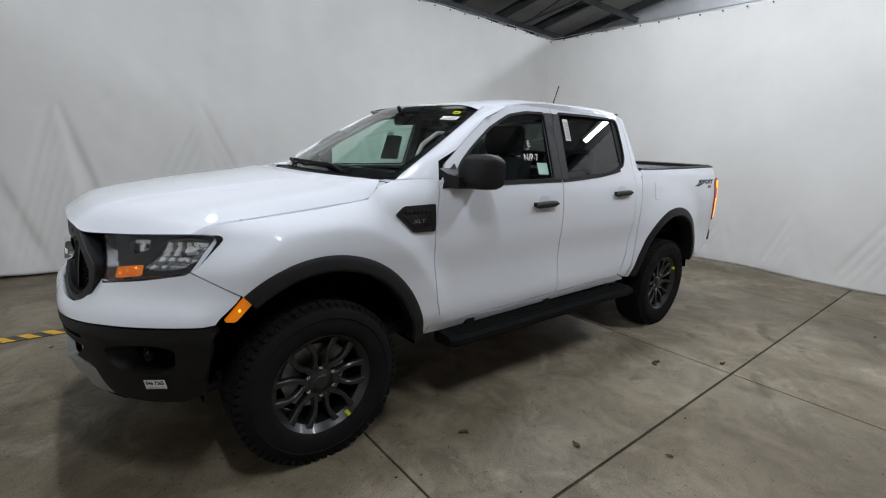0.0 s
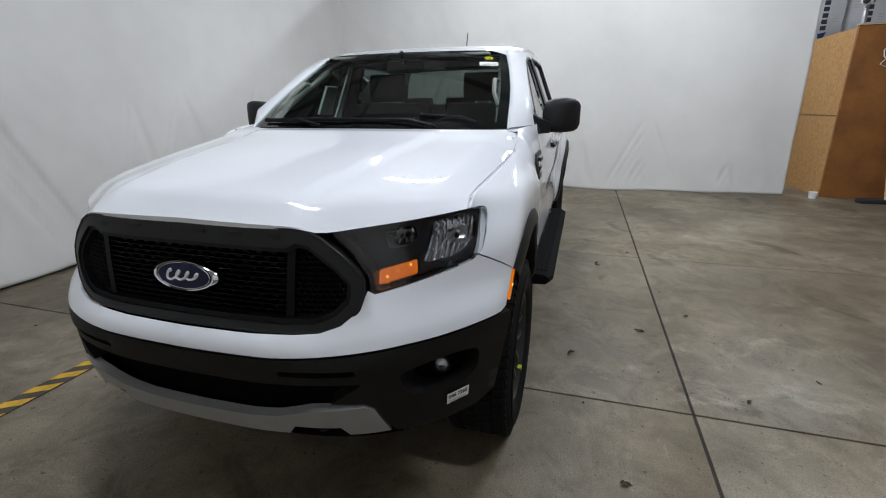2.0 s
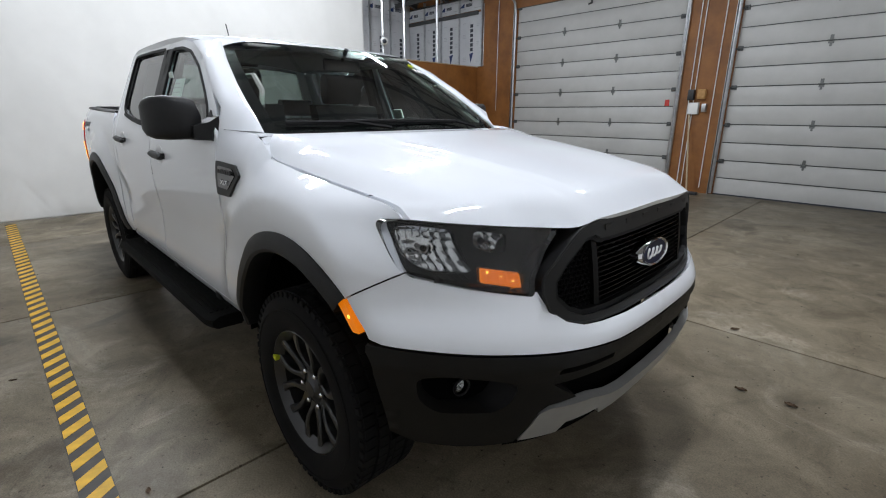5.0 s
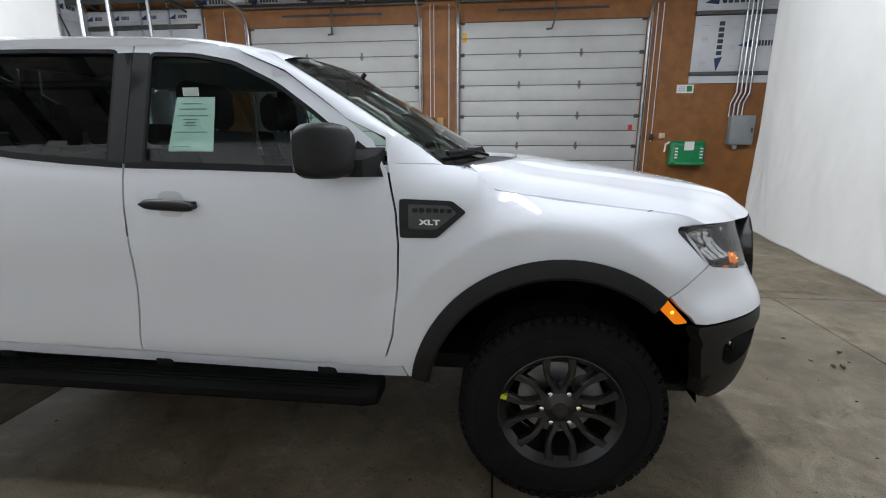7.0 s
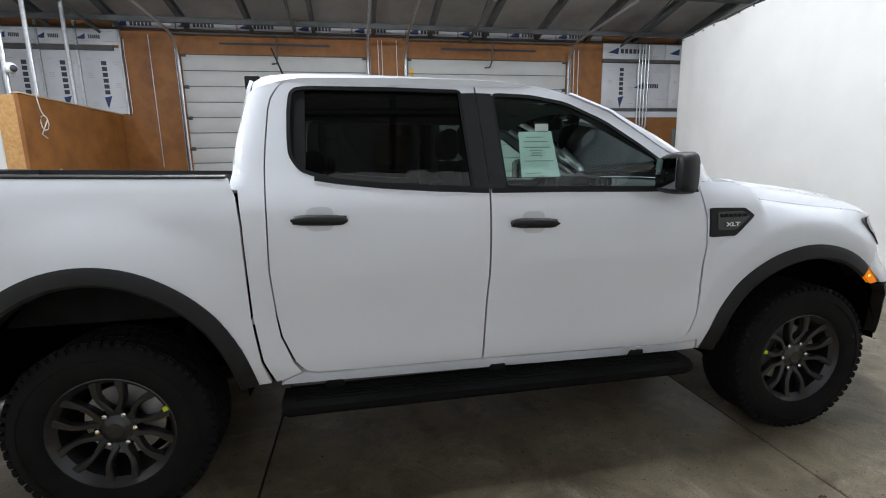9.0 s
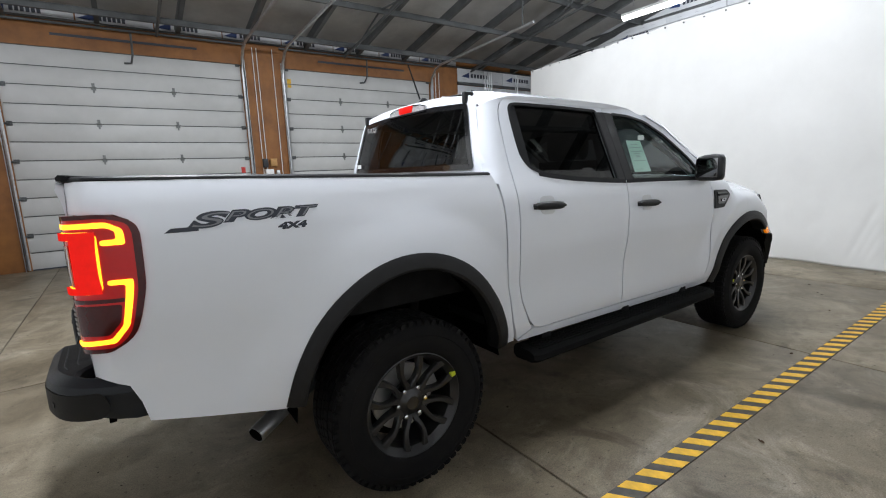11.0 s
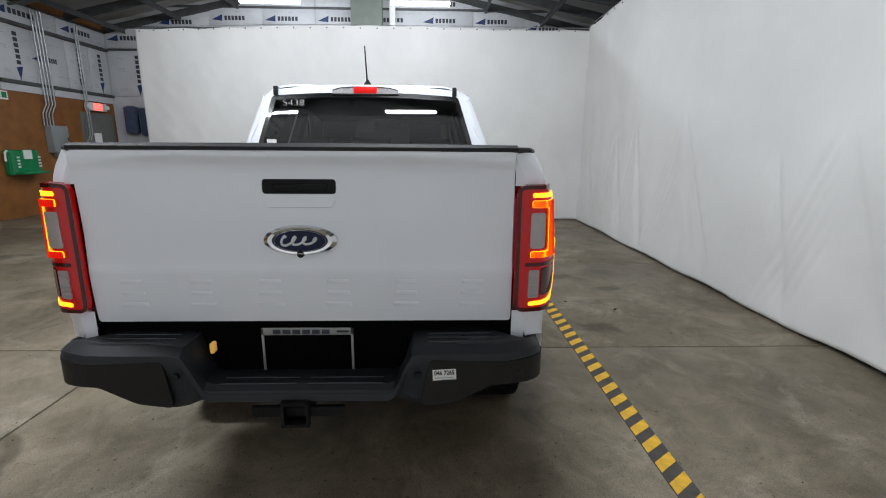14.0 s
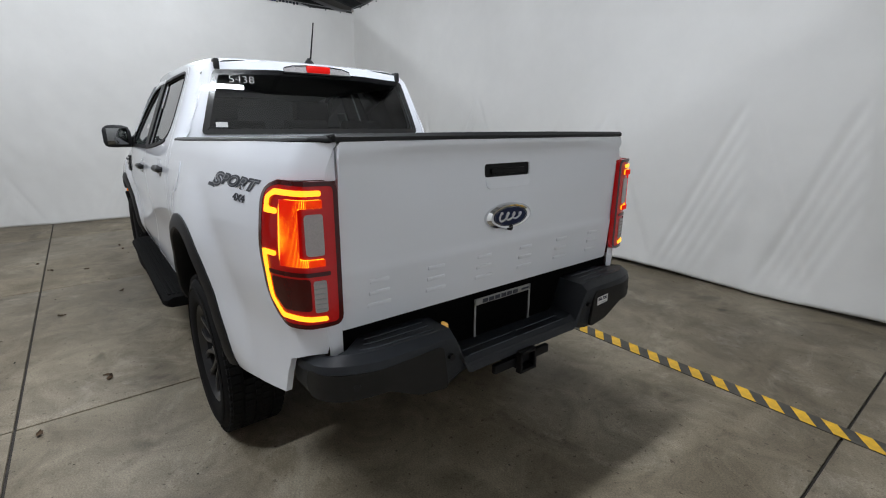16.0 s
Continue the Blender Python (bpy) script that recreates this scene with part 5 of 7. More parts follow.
    part("lens_border", mirror(flip(sheet(offset(lens, 0.0008), lambda y, z: tail(y, z) + Vector((-0.0015, 0.001, 0)), 0.02, holes=[offset(lens, -0.012)], depth=0.002)), s), RED_DARK, lamp)
    strip("lit_band", rounded([(0.732, 1.266), (0.732, 1.281), (0.858, 1.283), (0.880, 1.262), (0.880, 1.214), (0.838, 1.214), (0.838, 1.230), (0.866, 1.231), (0.866, 1.257), (0.853, 1.267)], 0.006, 2), LED_LIT)
    strip("lit_band", rounded([(0.842, 1.094), (0.842, 1.109), (0.886, 1.109), (0.886, 0.962), (0.866, 0.912), (0.732, 0.904), (0.732, 0.918), (0.853, 0.926), (0.872, 0.966), (0.872, 1.094)], 0.006, 2), LED_LIT)
    bracket = rounded([(0.732, 1.233), (0.732, 1.257), (0.820, 1.257), (0.833, 1.245), (0.833, 1.082), (0.820, 1.069), (0.732, 1.069), (0.732, 1.091), (0.786, 1.091), (0.792, 1.097), (0.792, 1.227), (0.786, 1.233)], 0.006, 2)
    block = strip("lit_block", bracket, LED_LIT)
    # added glowing red fins before the diodes: bright from behind, red from the side
    fins = bmesh.new()
    for k in range(39):
        yy = 0.7335 + k * 0.0026
        for z0, z1 in ((1.070, 1.256),) if yy > 0.790 else ((1.070, 1.090), (1.234, 1.256)):
            t = Vector((0, 0.0003, 0))
            ring = [lay(yy, z0, 0.005), lay(yy, z1, 0.005), lay(yy, z1, 0.005) - Vector((0.0070, 0, 0)), lay(yy, z0, 0.005) - Vector((0.0070, 0, 0))]
            va, vb = [fins.verts.new(p - t) for p in ring], [fins.verts.new(p + t) for p in ring]
            fins.faces.new(va), fins.faces.new(vb)
            for q in range(4):
                fins.faces.new((va[q], va[(q + 1) % 4], vb[(q + 1) % 4], vb[q]))
    bmesh.ops.recalc_face_normals(fins, faces=fins.faces)
    part("glow_fins", mirror(fins, s), RED_LIT, block, "added glowing red fins that turn the diodes red from the side")
    strip("divider", rounded([(0.716, 1.040), (0.716, 1.052), (0.872, 1.052), (0.872, 1.040)], 0.003, 2), RED_DARK, 0.003)
    strip("dark_window", rounded([(0.776, 0.938), (0.776, 1.033), (0.866, 1.033), (0.866, 0.975), (0.846, 0.938)], 0.008, 2), RED_DARK, 0.002)
    strip("clear_window", rounded([(0.730, 1.100), (0.730, 1.217), (0.780, 1.217), (0.780, 1.100)], 0.008, 2), CLEAR_LENS, 0.003)
    strip("reverse_lamp", rounded([(0.730, 0.932), (0.730, 1.027), (0.768, 1.027), (0.768, 0.932)], 0.006, 2), CLEAR_LENS, 0.003)
    for k in range(6):
        strip("lens_rib", [(0.732, 0.938 + k * 0.0155), (0.732, 0.943 + k * 0.0155), (0.766, 0.943 + k * 0.0155), (0.766, 0.938 + k * 0.0155)], SILVER, 0.0055)
    part("lamp_gap", mirror(flip(sheet([(0.684, 0.86), (0.684, 1.305), (0.712, 1.305), (0.712, 0.86)], lambda y, z: Vector((-4.303, y, z)), 0.1, depth=0.01)), s), RED_DARK, truck)

    # --- headlamp ---
    HEAD = rounded([(0.440, 1.062), (0.514, 1.068), (0.645, 1.079), (0.775, 1.089), (0.797, 1.087), (0.808, 1.072), (0.815, 1.01), (0.812, 0.968), (0.795, 0.948), (0.70, 0.921), (0.562, 0.894), (0.553, 0.94), (0.50, 1.012)], 0.014, 3)
    head = part("headlamp", mirror(sheet(offset(HEAD, 0.004), lambda y, z: on_front(y, z, -0.115), 0.03, depth=0.0), s), GLOSS_BLACK, truck, "clear headlamp with black housing and lit amber indicator")
    wall = loft([[tuple(on_front(y, z, d)) for y, z in dense(HEAD, 0.02)] for d in (-0.006, -0.050, -0.117)], cap=False)
    part("housing_wall", mirror(wall, s), GLOSS_BLACK, head)
    lens = part("lens", mirror(sheet(offset(HEAD, 0.006), lambda y, z: on_front(y, z, 0.007), 0.03, depth=0.03), s), LAMP_GLASS, head, "clear glossy lens")
    lens.visible_shadow = False
    bowls = (([(0.668, 0.952), (0.674, 1.062), (0.750, 1.073), (0.780, 1.066), (0.790, 1.0), (0.765, 0.962), (0.72, 0.948)], 0.728, 1.010, 0.062),
             ([(0.575, 1.000), (0.556, 1.050), (0.630, 1.060), (0.645, 1.022), (0.618, 1.002)], 0.603, 1.03, 0.046))
    amber = rounded([(0.562, 0.905), (0.558, 0.944), (0.650, 0.966), (0.655, 0.925)], 0.006)
    cuts = [rounded(r[0], 0.012, 3) for r in bowls] + [offset(amber, 0.004)]
    part("bezel", mirror(sheet(offset(HEAD, -0.008), lambda y, z: on_front(y, z, -0.034), 0.02, holes=cuts, depth=0.02), s), TRIM_DARK, head, "smoky black inner bezel")
    for rim, yc, zc, rr in bowls:
        def cup(y, z):
            d = min(1.3, math.hypot(y - yc, (z - zc) * 0.8) / rr)
            return on_front(y, z, -0.100 + 0.052 * d * d + 0.0035 * math.cos(y * 480) * smooth(0.25, 0.5, d) + 0.0015 * math.cos(z * 260))
        bowl = part("reflector", mirror(sheet(rounded(rim, 0.012, 3), cup, 0.0045, depth=0.004), s), REFLECTOR, head, "fluted bright reflector bowl", sharp=20)
        a = on_front(yc, zc, -0.100)
        a.y *= s
        part("bulb", rod(a, a + Vector((0.036, s * 0.008, 0)), 0.008, 0.006, 10), CLEAR_LENS, bowl)
        part("bulb_cap", rod(a + Vector((0.036, s * 0.008, 0)), a + Vector((0.044, s * 0.010, 0)), 0.010, 0.008, 10), GREY_TRIM, bowl)
    indicator = part("indicator", mirror(sheet(amber, lambda y, z: on_front(y, z, -0.028 - 0.003 * abs(math.sin(y * 190))), 0.006, depth=0.012), s), AMBER, head, "lit amber indicator", sharp=20)
    for k in range(9):
        zz = 0.910 + k * 0.0048
        part("flute", mirror(sheet([(0.566, zz), (0.565, zz + 0.0016), (0.648, zz + 0.0176), (0.649, zz + 0.016)], lambda y, z: on_front(y, z, -0.0245), 0.02, depth=0.004), s), AMBER_DARK, indicator)
    # small glowing spheres added as the hot spots of the lit lens
    for ky, kz, r in ((0.580, 0.926, 0.004), (0.606, 0.940, 0.003), (0.636, 0.953, 0.004)):
        bm = bmesh.new()
        bmesh.ops.create_uvsphere(bm, u_segments=10, v_segments=6, radius=r, matrix=Matrix.Translation((front_x(ky, kz, -0.028), s * ky, kz)))
        part("bulb", bm, AMBER_LIT, indicator, "glowing hot spot in the lens")
    for k in range(6):
        yy = 0.675 + k * 0.0125
        part("ribbing", rod((front_x(yy, 0.935, -0.032), s * yy, 0.932), (front_x(yy + 0.012, 0.952, -0.032), s * (yy + 0.012), 0.952), 0.0022, n=5), GREY_TRIM, head)
    # amber side marker at the arch
    mk = [(0.290, 0.834), (0.325, 0.855), (0.406, 0.768), (0.364, 0.760)]
    marker = part("side_marker", mirror(flip(sheet(rounded(mk, 0.01), lambda x, z: on_side(x, z) + Vector((0, 0.006, 0)), 0.02, depth=0.02)), s), AMBER, truck, "lit amber side marker")
    bm = bmesh.new()
    bmesh.ops.create_uvsphere(bm, u_segments=8, v_segments=6, radius=0.007, matrix=Matrix.Translation((0.350, s * (side_y(0.350, 0.805) + 0.003), 0.805)))
    part("bulb", bm, AMBER_LIT, marker)
    # fender badge
    bd = [(-0.365, 1.143), (-0.415, 1.180), (-0.602, 1.186), (-0.600, 1.048), (-0.468, 1.050)]
    badge = part("fender_vent", mirror(flip(sheet(rounded(bd, 0.012), shift(on_side, 0.010), 0.03, depth=0.014)), s), GREY_TRIM, truck, "dark grey fender badge with silver letters")
    inner = [(-0.395, 1.140), (-0.430, 1.165), (-0.570, 1.168), (-0.568, 1.082), (-0.470, 1.080)]
    part("badge_inset", mirror(flip(sheet(rounded(inner, 0.01), shift(on_side, 0.0135), 0.03, depth=0.004)), s), GLOSS_BLACK, badge)
    yb = side_y(-0.49, 1.11) + 0.016
    letters("trim_letters", "XLT", 0.025, CHROME, badge, pose(-0.492, s * yb, 1.106, 90, 0, 180 if s > 0 else 0), depth=0.002, bold=0.0010, squash=1.6)
    bm = bmesh.new()
    for k in range(6):
        part("name_bar", box(-0.552 + k * 0.024, -0.536 + k * 0.024, s * (yb - 0.002), s * (yb + 0.001), 1.141, 1.156), GREY_TRIM, badge)

    # --- mirror ---
    mir = part("door_mirror", loft([
        [(x0 + (x1 - x0) * (0.5 + 0.5 * math.copysign(abs(math.cos(t)) ** 0.5, math.cos(t))), s * y, z0 + (z1 - z0) * (0.5 + 0.5 * math.copysign(abs(math.sin(t)) ** 0.5, math.sin(t))))
         for t in [k * math.tau / 24 for k in range(24)]]
        for y, x0, x1, z0, z1 in ((0.875, -0.875, -0.755, 1.278, 1.385), (0.89, -0.898, -0.748, 1.264, 1.425), (0.93, -0.905, -0.745, 1.261, 1.438), (0.99, -0.907, -0.757, 1.261, 1.442), (1.035, -0.907, -0.795, 1.265, 1.436),
                                  (1.058, -0.905, -0.838, 1.278, 1.42), (1.068, -0.90, -0.87, 1.30, 1.40))]), TRIM, truck, "large black door mirror")
    part("mirror_glass", box(-0.003, 0.003, -0.070, 0.070, -0.064, 0.064, bevel=0.001, m=pose(-0.9075, s * 0.972, 1.352, 0, 0, s * 2.5)), MIRROR_GLASS, mir)
    part("mirror_foot", loft([[(x0, s * y, z0), (x1, s * y, z0), (x1, s * y, z1), (x0, s * y, z1)] for y, x0, x1, z0, z1 in ((0.835, -0.76, -0.66, 1.255, 1.36), (0.87, -0.80, -0.68, 1.26, 1.335), (0.92, -0.86, -0.72, 1.262, 1.32))]), TRIM, mir)
    part("mirror_line", box(-0.9078, -0.78, s * 0.905, s * 1.012, 1.3085, 1.311), TRIM_DARK, mir)
    part("mirror_sail", mirror(flip(sheet([(-0.66, 1.262), (-0.685, 1.33), (-0.76, 1.385), (-0.80, 1.30), (-0.79, 1.262)], shift(on_side, 0.006), 0.05, depth=0.01)), s), TRIM, mir)

    # --- running board ---
    loops = []
    for x, w in ((-2.56, 0.02), (-2.53, 0.0), (-2.0, 0.0), (-1.2, 0.0), (-0.74, 0.0), (-0.69, 0.02)):
        loops.append([(x, s * y, z) for y, z in ((0.80 + w, 0.425), (0.80 + w, 0.462), (0.83, 0.472), (0.955 - w, 0.470), (0.985 - w, 0.455), (0.99 - w, 0.432), (0.97 - w, 0.412), (0.84, 0.408))])
    board_ = part("running_board", loft(loops), BOARD, truck, "black ribbed running board")
    for k in range(5):
        part("tread_rib", box(-2.50, -0.76, s * (0.845 + k * 0.024), s * (0.857 + k * 0.024), 0.4695, 0.476), BOARD, board_)
    for x in (-2.35, -1.62, -0.92):
        part("bracket", box(x - 0.04, x + 0.04, s * 0.55, s * 0.86, 0.44, 0.52, bevel=0.01), TRIM_DARK, board_)

    # --- side decal ---
    yd = side_y(-3.80, 1.24) + 0.002
    m_decal = Matrix.Translation((-3.845, s * yd, 1.268)) @ pose(0, 0, 0, 90, 0, 180 if s > 0 else 0) @ pose(0, 0, 0, -11, 0, 0)
    decal = letters("side_decal", "PORT", 0.047, INK, truck, m_decal @ pose(0.088, 0.004, 0), depth=0.0004, bold=0.0042, label="dark grey side lettering", width=0.330, shear=0.35)
    first = letters("tall_letter", "S", 0.064, INK, decal, m_decal @ pose(-0.120, -0.003, 0), depth=0.0004, bold=0.0048, width=0.132, shear=0.35)
    swash = part("swash", loft([[m_decal @ Vector((a, b, z)) for a, b in ((-0.232, -0.034), (-0.212, -0.020), (-0.135, -0.020), (-0.135, -0.034))] for z in (-0.0004, 0.0004)]), INK, decal)
    fill = letters("decal_fill", "PORT", 0.047, DECAL, decal, m_decal @ pose(0.088, 0.004, 0), depth=0.0004, bold=-0.0008, label="paler letter faces", width=0.317, shear=0.35)
    fill_first = letters("decal_fill", "S", 0.064, DECAL, decal, m_decal @ pose(-0.120, -0.003, 0), depth=0.0004, bold=-0.0008, width=0.119, shear=0.35)
    for ob in (fill, fill_first):
        for v in ob.data.vertices:
            v.co.y = s * (side_y(v.co.x, v.co.z) + 0.0032)
    mark = letters("drive_mark", "4X4", 0.030, INK, decal, Matrix.Translation((-3.685 if s < 0 else -3.965, s * (side_y(-3.7, 1.22) + 0.002), 1.226)) @ pose(0, 0, 0, 90, 0, 180 if s > 0 else 0) @ pose(0, 0, 0, -6, 0, 0), depth=0.0005, bold=0.002, width=0.105, shear=0.2)
    for ob in (decal, first, swash, mark):
        for v in ob.data.vertices:
            v.co.y = s * (side_y(v.co.x, v.co.z) + 0.0015)

# fuel filler door on the left bed side
fuel = rounded([(-3.02, 1.14), (-3.02, 1.28), (-2.87, 1.28), (-2.87, 1.14)], 0.03)
part("fuel_door", flip(sheet(fuel, shift(on_side, 0.003), 0.03, depth=0.004)), PAINT, truck)

# --- roof, pillars, windshield ---
GAPLINE = [(-0.648, 0.848, 1.300), (-0.66, 0.822, 1.395), (-0.80, 0.798, 1.458), (-0.89, 0.775, 1.525), (-1.05, 0.738, 1.637), (-1.24, 0.708, 1.716), (-1.42, 0.695, 1.752), (-1.68, 0.688, 1.770), (-2.0, 0.686, 1.776), (-2.40, 0.686, 1.774), (-2.50, 0.690, 1.752), (-2.56, 0.698, 1.70)]
roof_top = curve([(-1.0, 1.718), (-1.09, 1.732), (-1.20, 1.758), (-1.32, 1.779), (-1.50, 1.802), (-1.67, 1.811), (-1.83, 1.816), (-2.04, 1.822), (-2.23, 1.828), (-2.41, 1.829), (-2.50, 1.826), (-2.573, 1.819), (-2.62, 1.810), (-2.65, 1.798), (-2.67, 1.780)])
roof_side_y = curve([(-1.06, 0.64), (-1.24, 0.66), (-1.5, 0.69), (-1.8, 0.69), (-2.4, 0.685), (-2.50, 0.684), (-2.56, 0.683), (-2.60, 0.674), (-2.63, 0.660), (-2.655, 0.638)])
roof_side_z = curve([(-1.06, 1.655), (-1.15, 1.690), (-1.24, 1.722), (-1.42, 1.754), (-1.68, 1.772), (-2.0, 1.776), (-2.4, 1.774), (-2.46, 1.768), (-2.52, 1.756), (-2.58, 1.738), (-2.62, 1.715), (-2.66, 1.69)])


def on_roof(x, v):
    """v from -1 to 1 across."""
    w, ze, zt = roof_side_y(x), roof_side_z(x), roof_top(x)
    a = abs(v)
    y = math.copysign(w * (a if a < 0.7 else a), v)
    z = ze + (zt - 0.016 * a * a - ze) * (1 - max(0, (a - 0.72) / 0.28) ** 2.4)
    return Vector((x, y, z))


rv, rf = [], []
NXR, NYR = 44, 40
for i in range(NXR + 1):
    for j in range(NYR + 1):
        v = -1 + 2 * j / NYR
        v = math.copysign(abs(v) ** 0.75, v)
        q = i / NXR
        front = -1.02 - 0.10 * abs(v) ** 2.2
        back = -2.645 + 0.02 * abs(v) ** 2
        rv.append(on_roof(front + (back - front) * q, v))
for i in range(NXR):
    for j in range(NYR):
        k = i * (NYR + 1) + j
        rf.append((k, k + NYR + 1, k + NYR + 2, k + 1))
for j, sg in ((0, 1), (NYR, -1)):
    start = len(rv)
    for i in range(NXR + 1):
        p = rv[i * (NYR + 1) + j]
        rv.append(Vector((p.x, p.y + sg * 0.004, p.z - 0.03)))
    for i in range(NXR):
        a, b = i * (NYR + 1) + j, (i + 1) * (NYR + 1) + j
        rf.append((a, b, start + i + 1, start + i))
pydata("roof", rv, rf, PAINT, truck, sharp=80)
for s in (1, -1):
    # ditch strips at the roof's rear corners
    part("roof_ditch_cap", box(-2.664, -2.60, s * 0.562, s * 0.590, 1.738, 1.797, bevel=0.007), TRIM, truck)

WS = [(-0.46, 0.735, 1.290), (-0.55, 0.724, 1.352), (-0.72, 0.706, 1.458), (-0.88, 0.675, 1.556), (-1.03, 0.640, 1.643), (-1.15, 0.604, 1.712)]
ws_x = curve([(p[2], p[0]) for p in WS])
ws_y = curve([(p[2], p[1]) for p in WS])


def on_screen(v, z):
    """The windshield, v from -1 to 1 across; it bows forward in the middle and rises to the roof."""
    w = ws_y(z)
    bow = (1 - abs(v) ** 2.0)
    zz = z + 0.012 * bow - 0.004 * bow * smooth(1.29, 1.70, z)
    return Vector((ws_x(z) + 0.15 * bow, v * w, zz))


bm = bmesh.new()
grid = [[bm.verts.new(on_screen(-1 + 2 * j / 28, 1.29 + 0.422 * i / 14)) for j in range(29)] for i in range(15)]
for i in range(14):
    for j in range(28):
        bm.faces.new((grid[i][j], grid[i][j + 1], grid[i + 1][j + 1], grid[i + 1][j]))
screen = part("windshield", bm, WINDSHIELD, truck, "green-tinted windshield")
screen.visible_shadow = False
# black ceramic border
bm = bmesh.new()


def border(pairs):
    rings = [[bm.verts.new(on_screen(*a) + Vector((-0.003, 0, -0.004))), bm.verts.new(on_screen(*b) + Vector((-0.003, 0, -0.004)))] for a, b in pairs]
    for p, q in zip(rings, rings[1:]):
        bm.faces.new((p[0], p[1], q[1], q[0]))


for s in (1, -1):
    border([((s * 1.0, 1.29 + 0.422 * i / 14), (s * 0.925, 1.29 + 0.422 * i / 14)) for i in range(15)])
border([((-1 + 2 * j / 28, 1.712), (-1 + 2 * j / 28, 1.682 - 0.02 * (abs(j - 14) < 3))) for j in range(29)])
border([((-1 + 2 * j / 28, 1.29), (-1 + 2 * j / 28, 1.325)) for j in range(29)])
part("ceramic_border", bm, GLOSS_BLACK, screen, "black glass border")
for s in (1, -1):
    loops = []
    for k, g in enumerate(GAPLINE[:6]):
        z = [1.290, 1.335, 1.415, 1.495, 1.605, 1.712][k]
        w = on_screen(1.0, z)
        g = Vector(g)
        mid = (g + w) / 2 + Vector((0.014, 0.014, 0.020)) * (0.4, 0.9, 1.0, 0.9, 0.5, 0.15)[k]
        loops.append([(g.x, s * (g.y - 0.02), g.z - 0.005), (g.x, s * g.y, g.z), ((g.x * 2 + mid.x) / 3, s * ((g.y * 2 + mid.y) / 3 + 0.006), (g.z * 2 + mid.z) / 3 + 0.006), (mid.x, s * mid.y, mid.z), ((w.x * 2 + mid.x) / 3, s * ((w.y * 2 + mid.y) / 3), (w.z * 2 + mid.z) / 3 + 0.006), (w.x, s * w.y, w.z + 0.004), (w.x - 0.01, s * (w.y - 0.01), w.z - 0.02)])
    part("a_pillar", loft(loops, cap=False, close=False), PAINT, truck, sharp=70)

for s in (1, -1):
    patch = [(-0.318, 0.798, 1.262), (-0.345, 0.72, 1.283), (-0.39, 0.685, 1.290), (-0.50, 0.66, 1.300), (-0.70, 0.75, 1.312), (-0.675, 0.848, 1.303), (-0.56, 0.815, 1.301), (-0.48, 0.795, 1.299), (-0.40, 0.783, 1.292)]
    bm = bmesh.new()
    top = [bm.verts.new((x, s * y, z - 0.004)) for x, y, z in patch]
    low = [bm.verts.new((x, s * y, z - 0.03)) for x, y, z in patch]
    bm.faces.new(top)
    for k in range(len(patch)):
        bm.faces.new((top[k], low[k], low[(k + 1) % len(patch)], top[(k + 1) % len(patch)]))
    bmesh.ops.recalc_face_normals(bm, faces=bm.faces)
    part("cowl_corner", bm, PAINT, truck)

# --- cab back with its window ---


def on_back(y, z):
    return Vector((back_x(z) + 0.022 * (abs(y) / 0.75) ** 4 * smooth(1.2, 1.4, z), y, z))


BACK = [(-0.80, 0.7), (-0.80, 1.30), (-0.760, 1.42), (-0.710, 1.56), (-0.668, 1.68), (-0.645, 1.735), (-0.60, 1.776), (-0.3, 1.803), (0, 1.808), (0.3, 1.803), (0.60, 1.776), (0.645, 1.735), (0.668, 1.68), (0.710, 1.56), (0.760, 1.42), (0.80, 1.30), (0.80, 0.7)]
RGLASS = rounded([(-0.70, 1.40), (-0.597, 1.735), (-0.3, 1.752), (0, 1.757), (0.3, 1.752), (0.597, 1.735), (0.70, 1.40)], 0.025)
part("cab_back", flip(sheet(BACK, on_back, 0.05, holes=[offset(RGLASS, -0.02)], depth=0.015)), PAINT, truck, sharp=60)
rear_pane = part("rear_window", flip(sheet(RGLASS, lambda y, z: on_back(y, z) + Vector((-0.006, 0, 0)), 0.08, depth=0.004)), REAR_GLASS, truck, "dark privacy rear window with chalk digits")
rear_pane.visible_shadow = False
part("glass_border", flip(sheet(offset(RGLASS, 0.003), lambda y, z: on_back(y, z) + Vector((-0.0095, 0, 0)), 0.05, holes=[offset(RGLASS, -0.026)], depth=0.002)), GLOSS_BLACK, rear_pane, "black glass border")
m_back = Matrix.Translation((-2.6785, 0.46, 1.690)) @ pose(0, 0, 0, 90, 0, -90) @ pose(0, 0, 0, -11.5, 0, 0)
letters("chalk_digits", "5438", 0.055, CHALK, rear_pane, m_back, depth=0.0006, bold=-0.0016, squash=1.3)
part("window_sticker", box(-2.7275, -2.7245, 0.57, 0.63, 1.435, 1.462), STICKER, rear_pane)
brake = part("high_brake_lamp", loft([[(-2.672, y, 1.752), (-2.662, y, 1.792 - 0.02 * (abs(y) / 0.21) ** 4), (-2.60, y, 1.803 - 0.02 * (abs(y) / 0.21) ** 4), (-2.60, y, 1.75)] for y in (-0.212, -0.19, -0.1, 0, 0.1, 0.19, 0.212)]), CARGO_LENS, truck, "high brake lamp with clear cargo lights")
part("red_segment", box(-2.677, -2.63, -0.075, 0.075, 1.754, 1.794, bevel=0.006), RED_LIT, brake, "lit red segment")
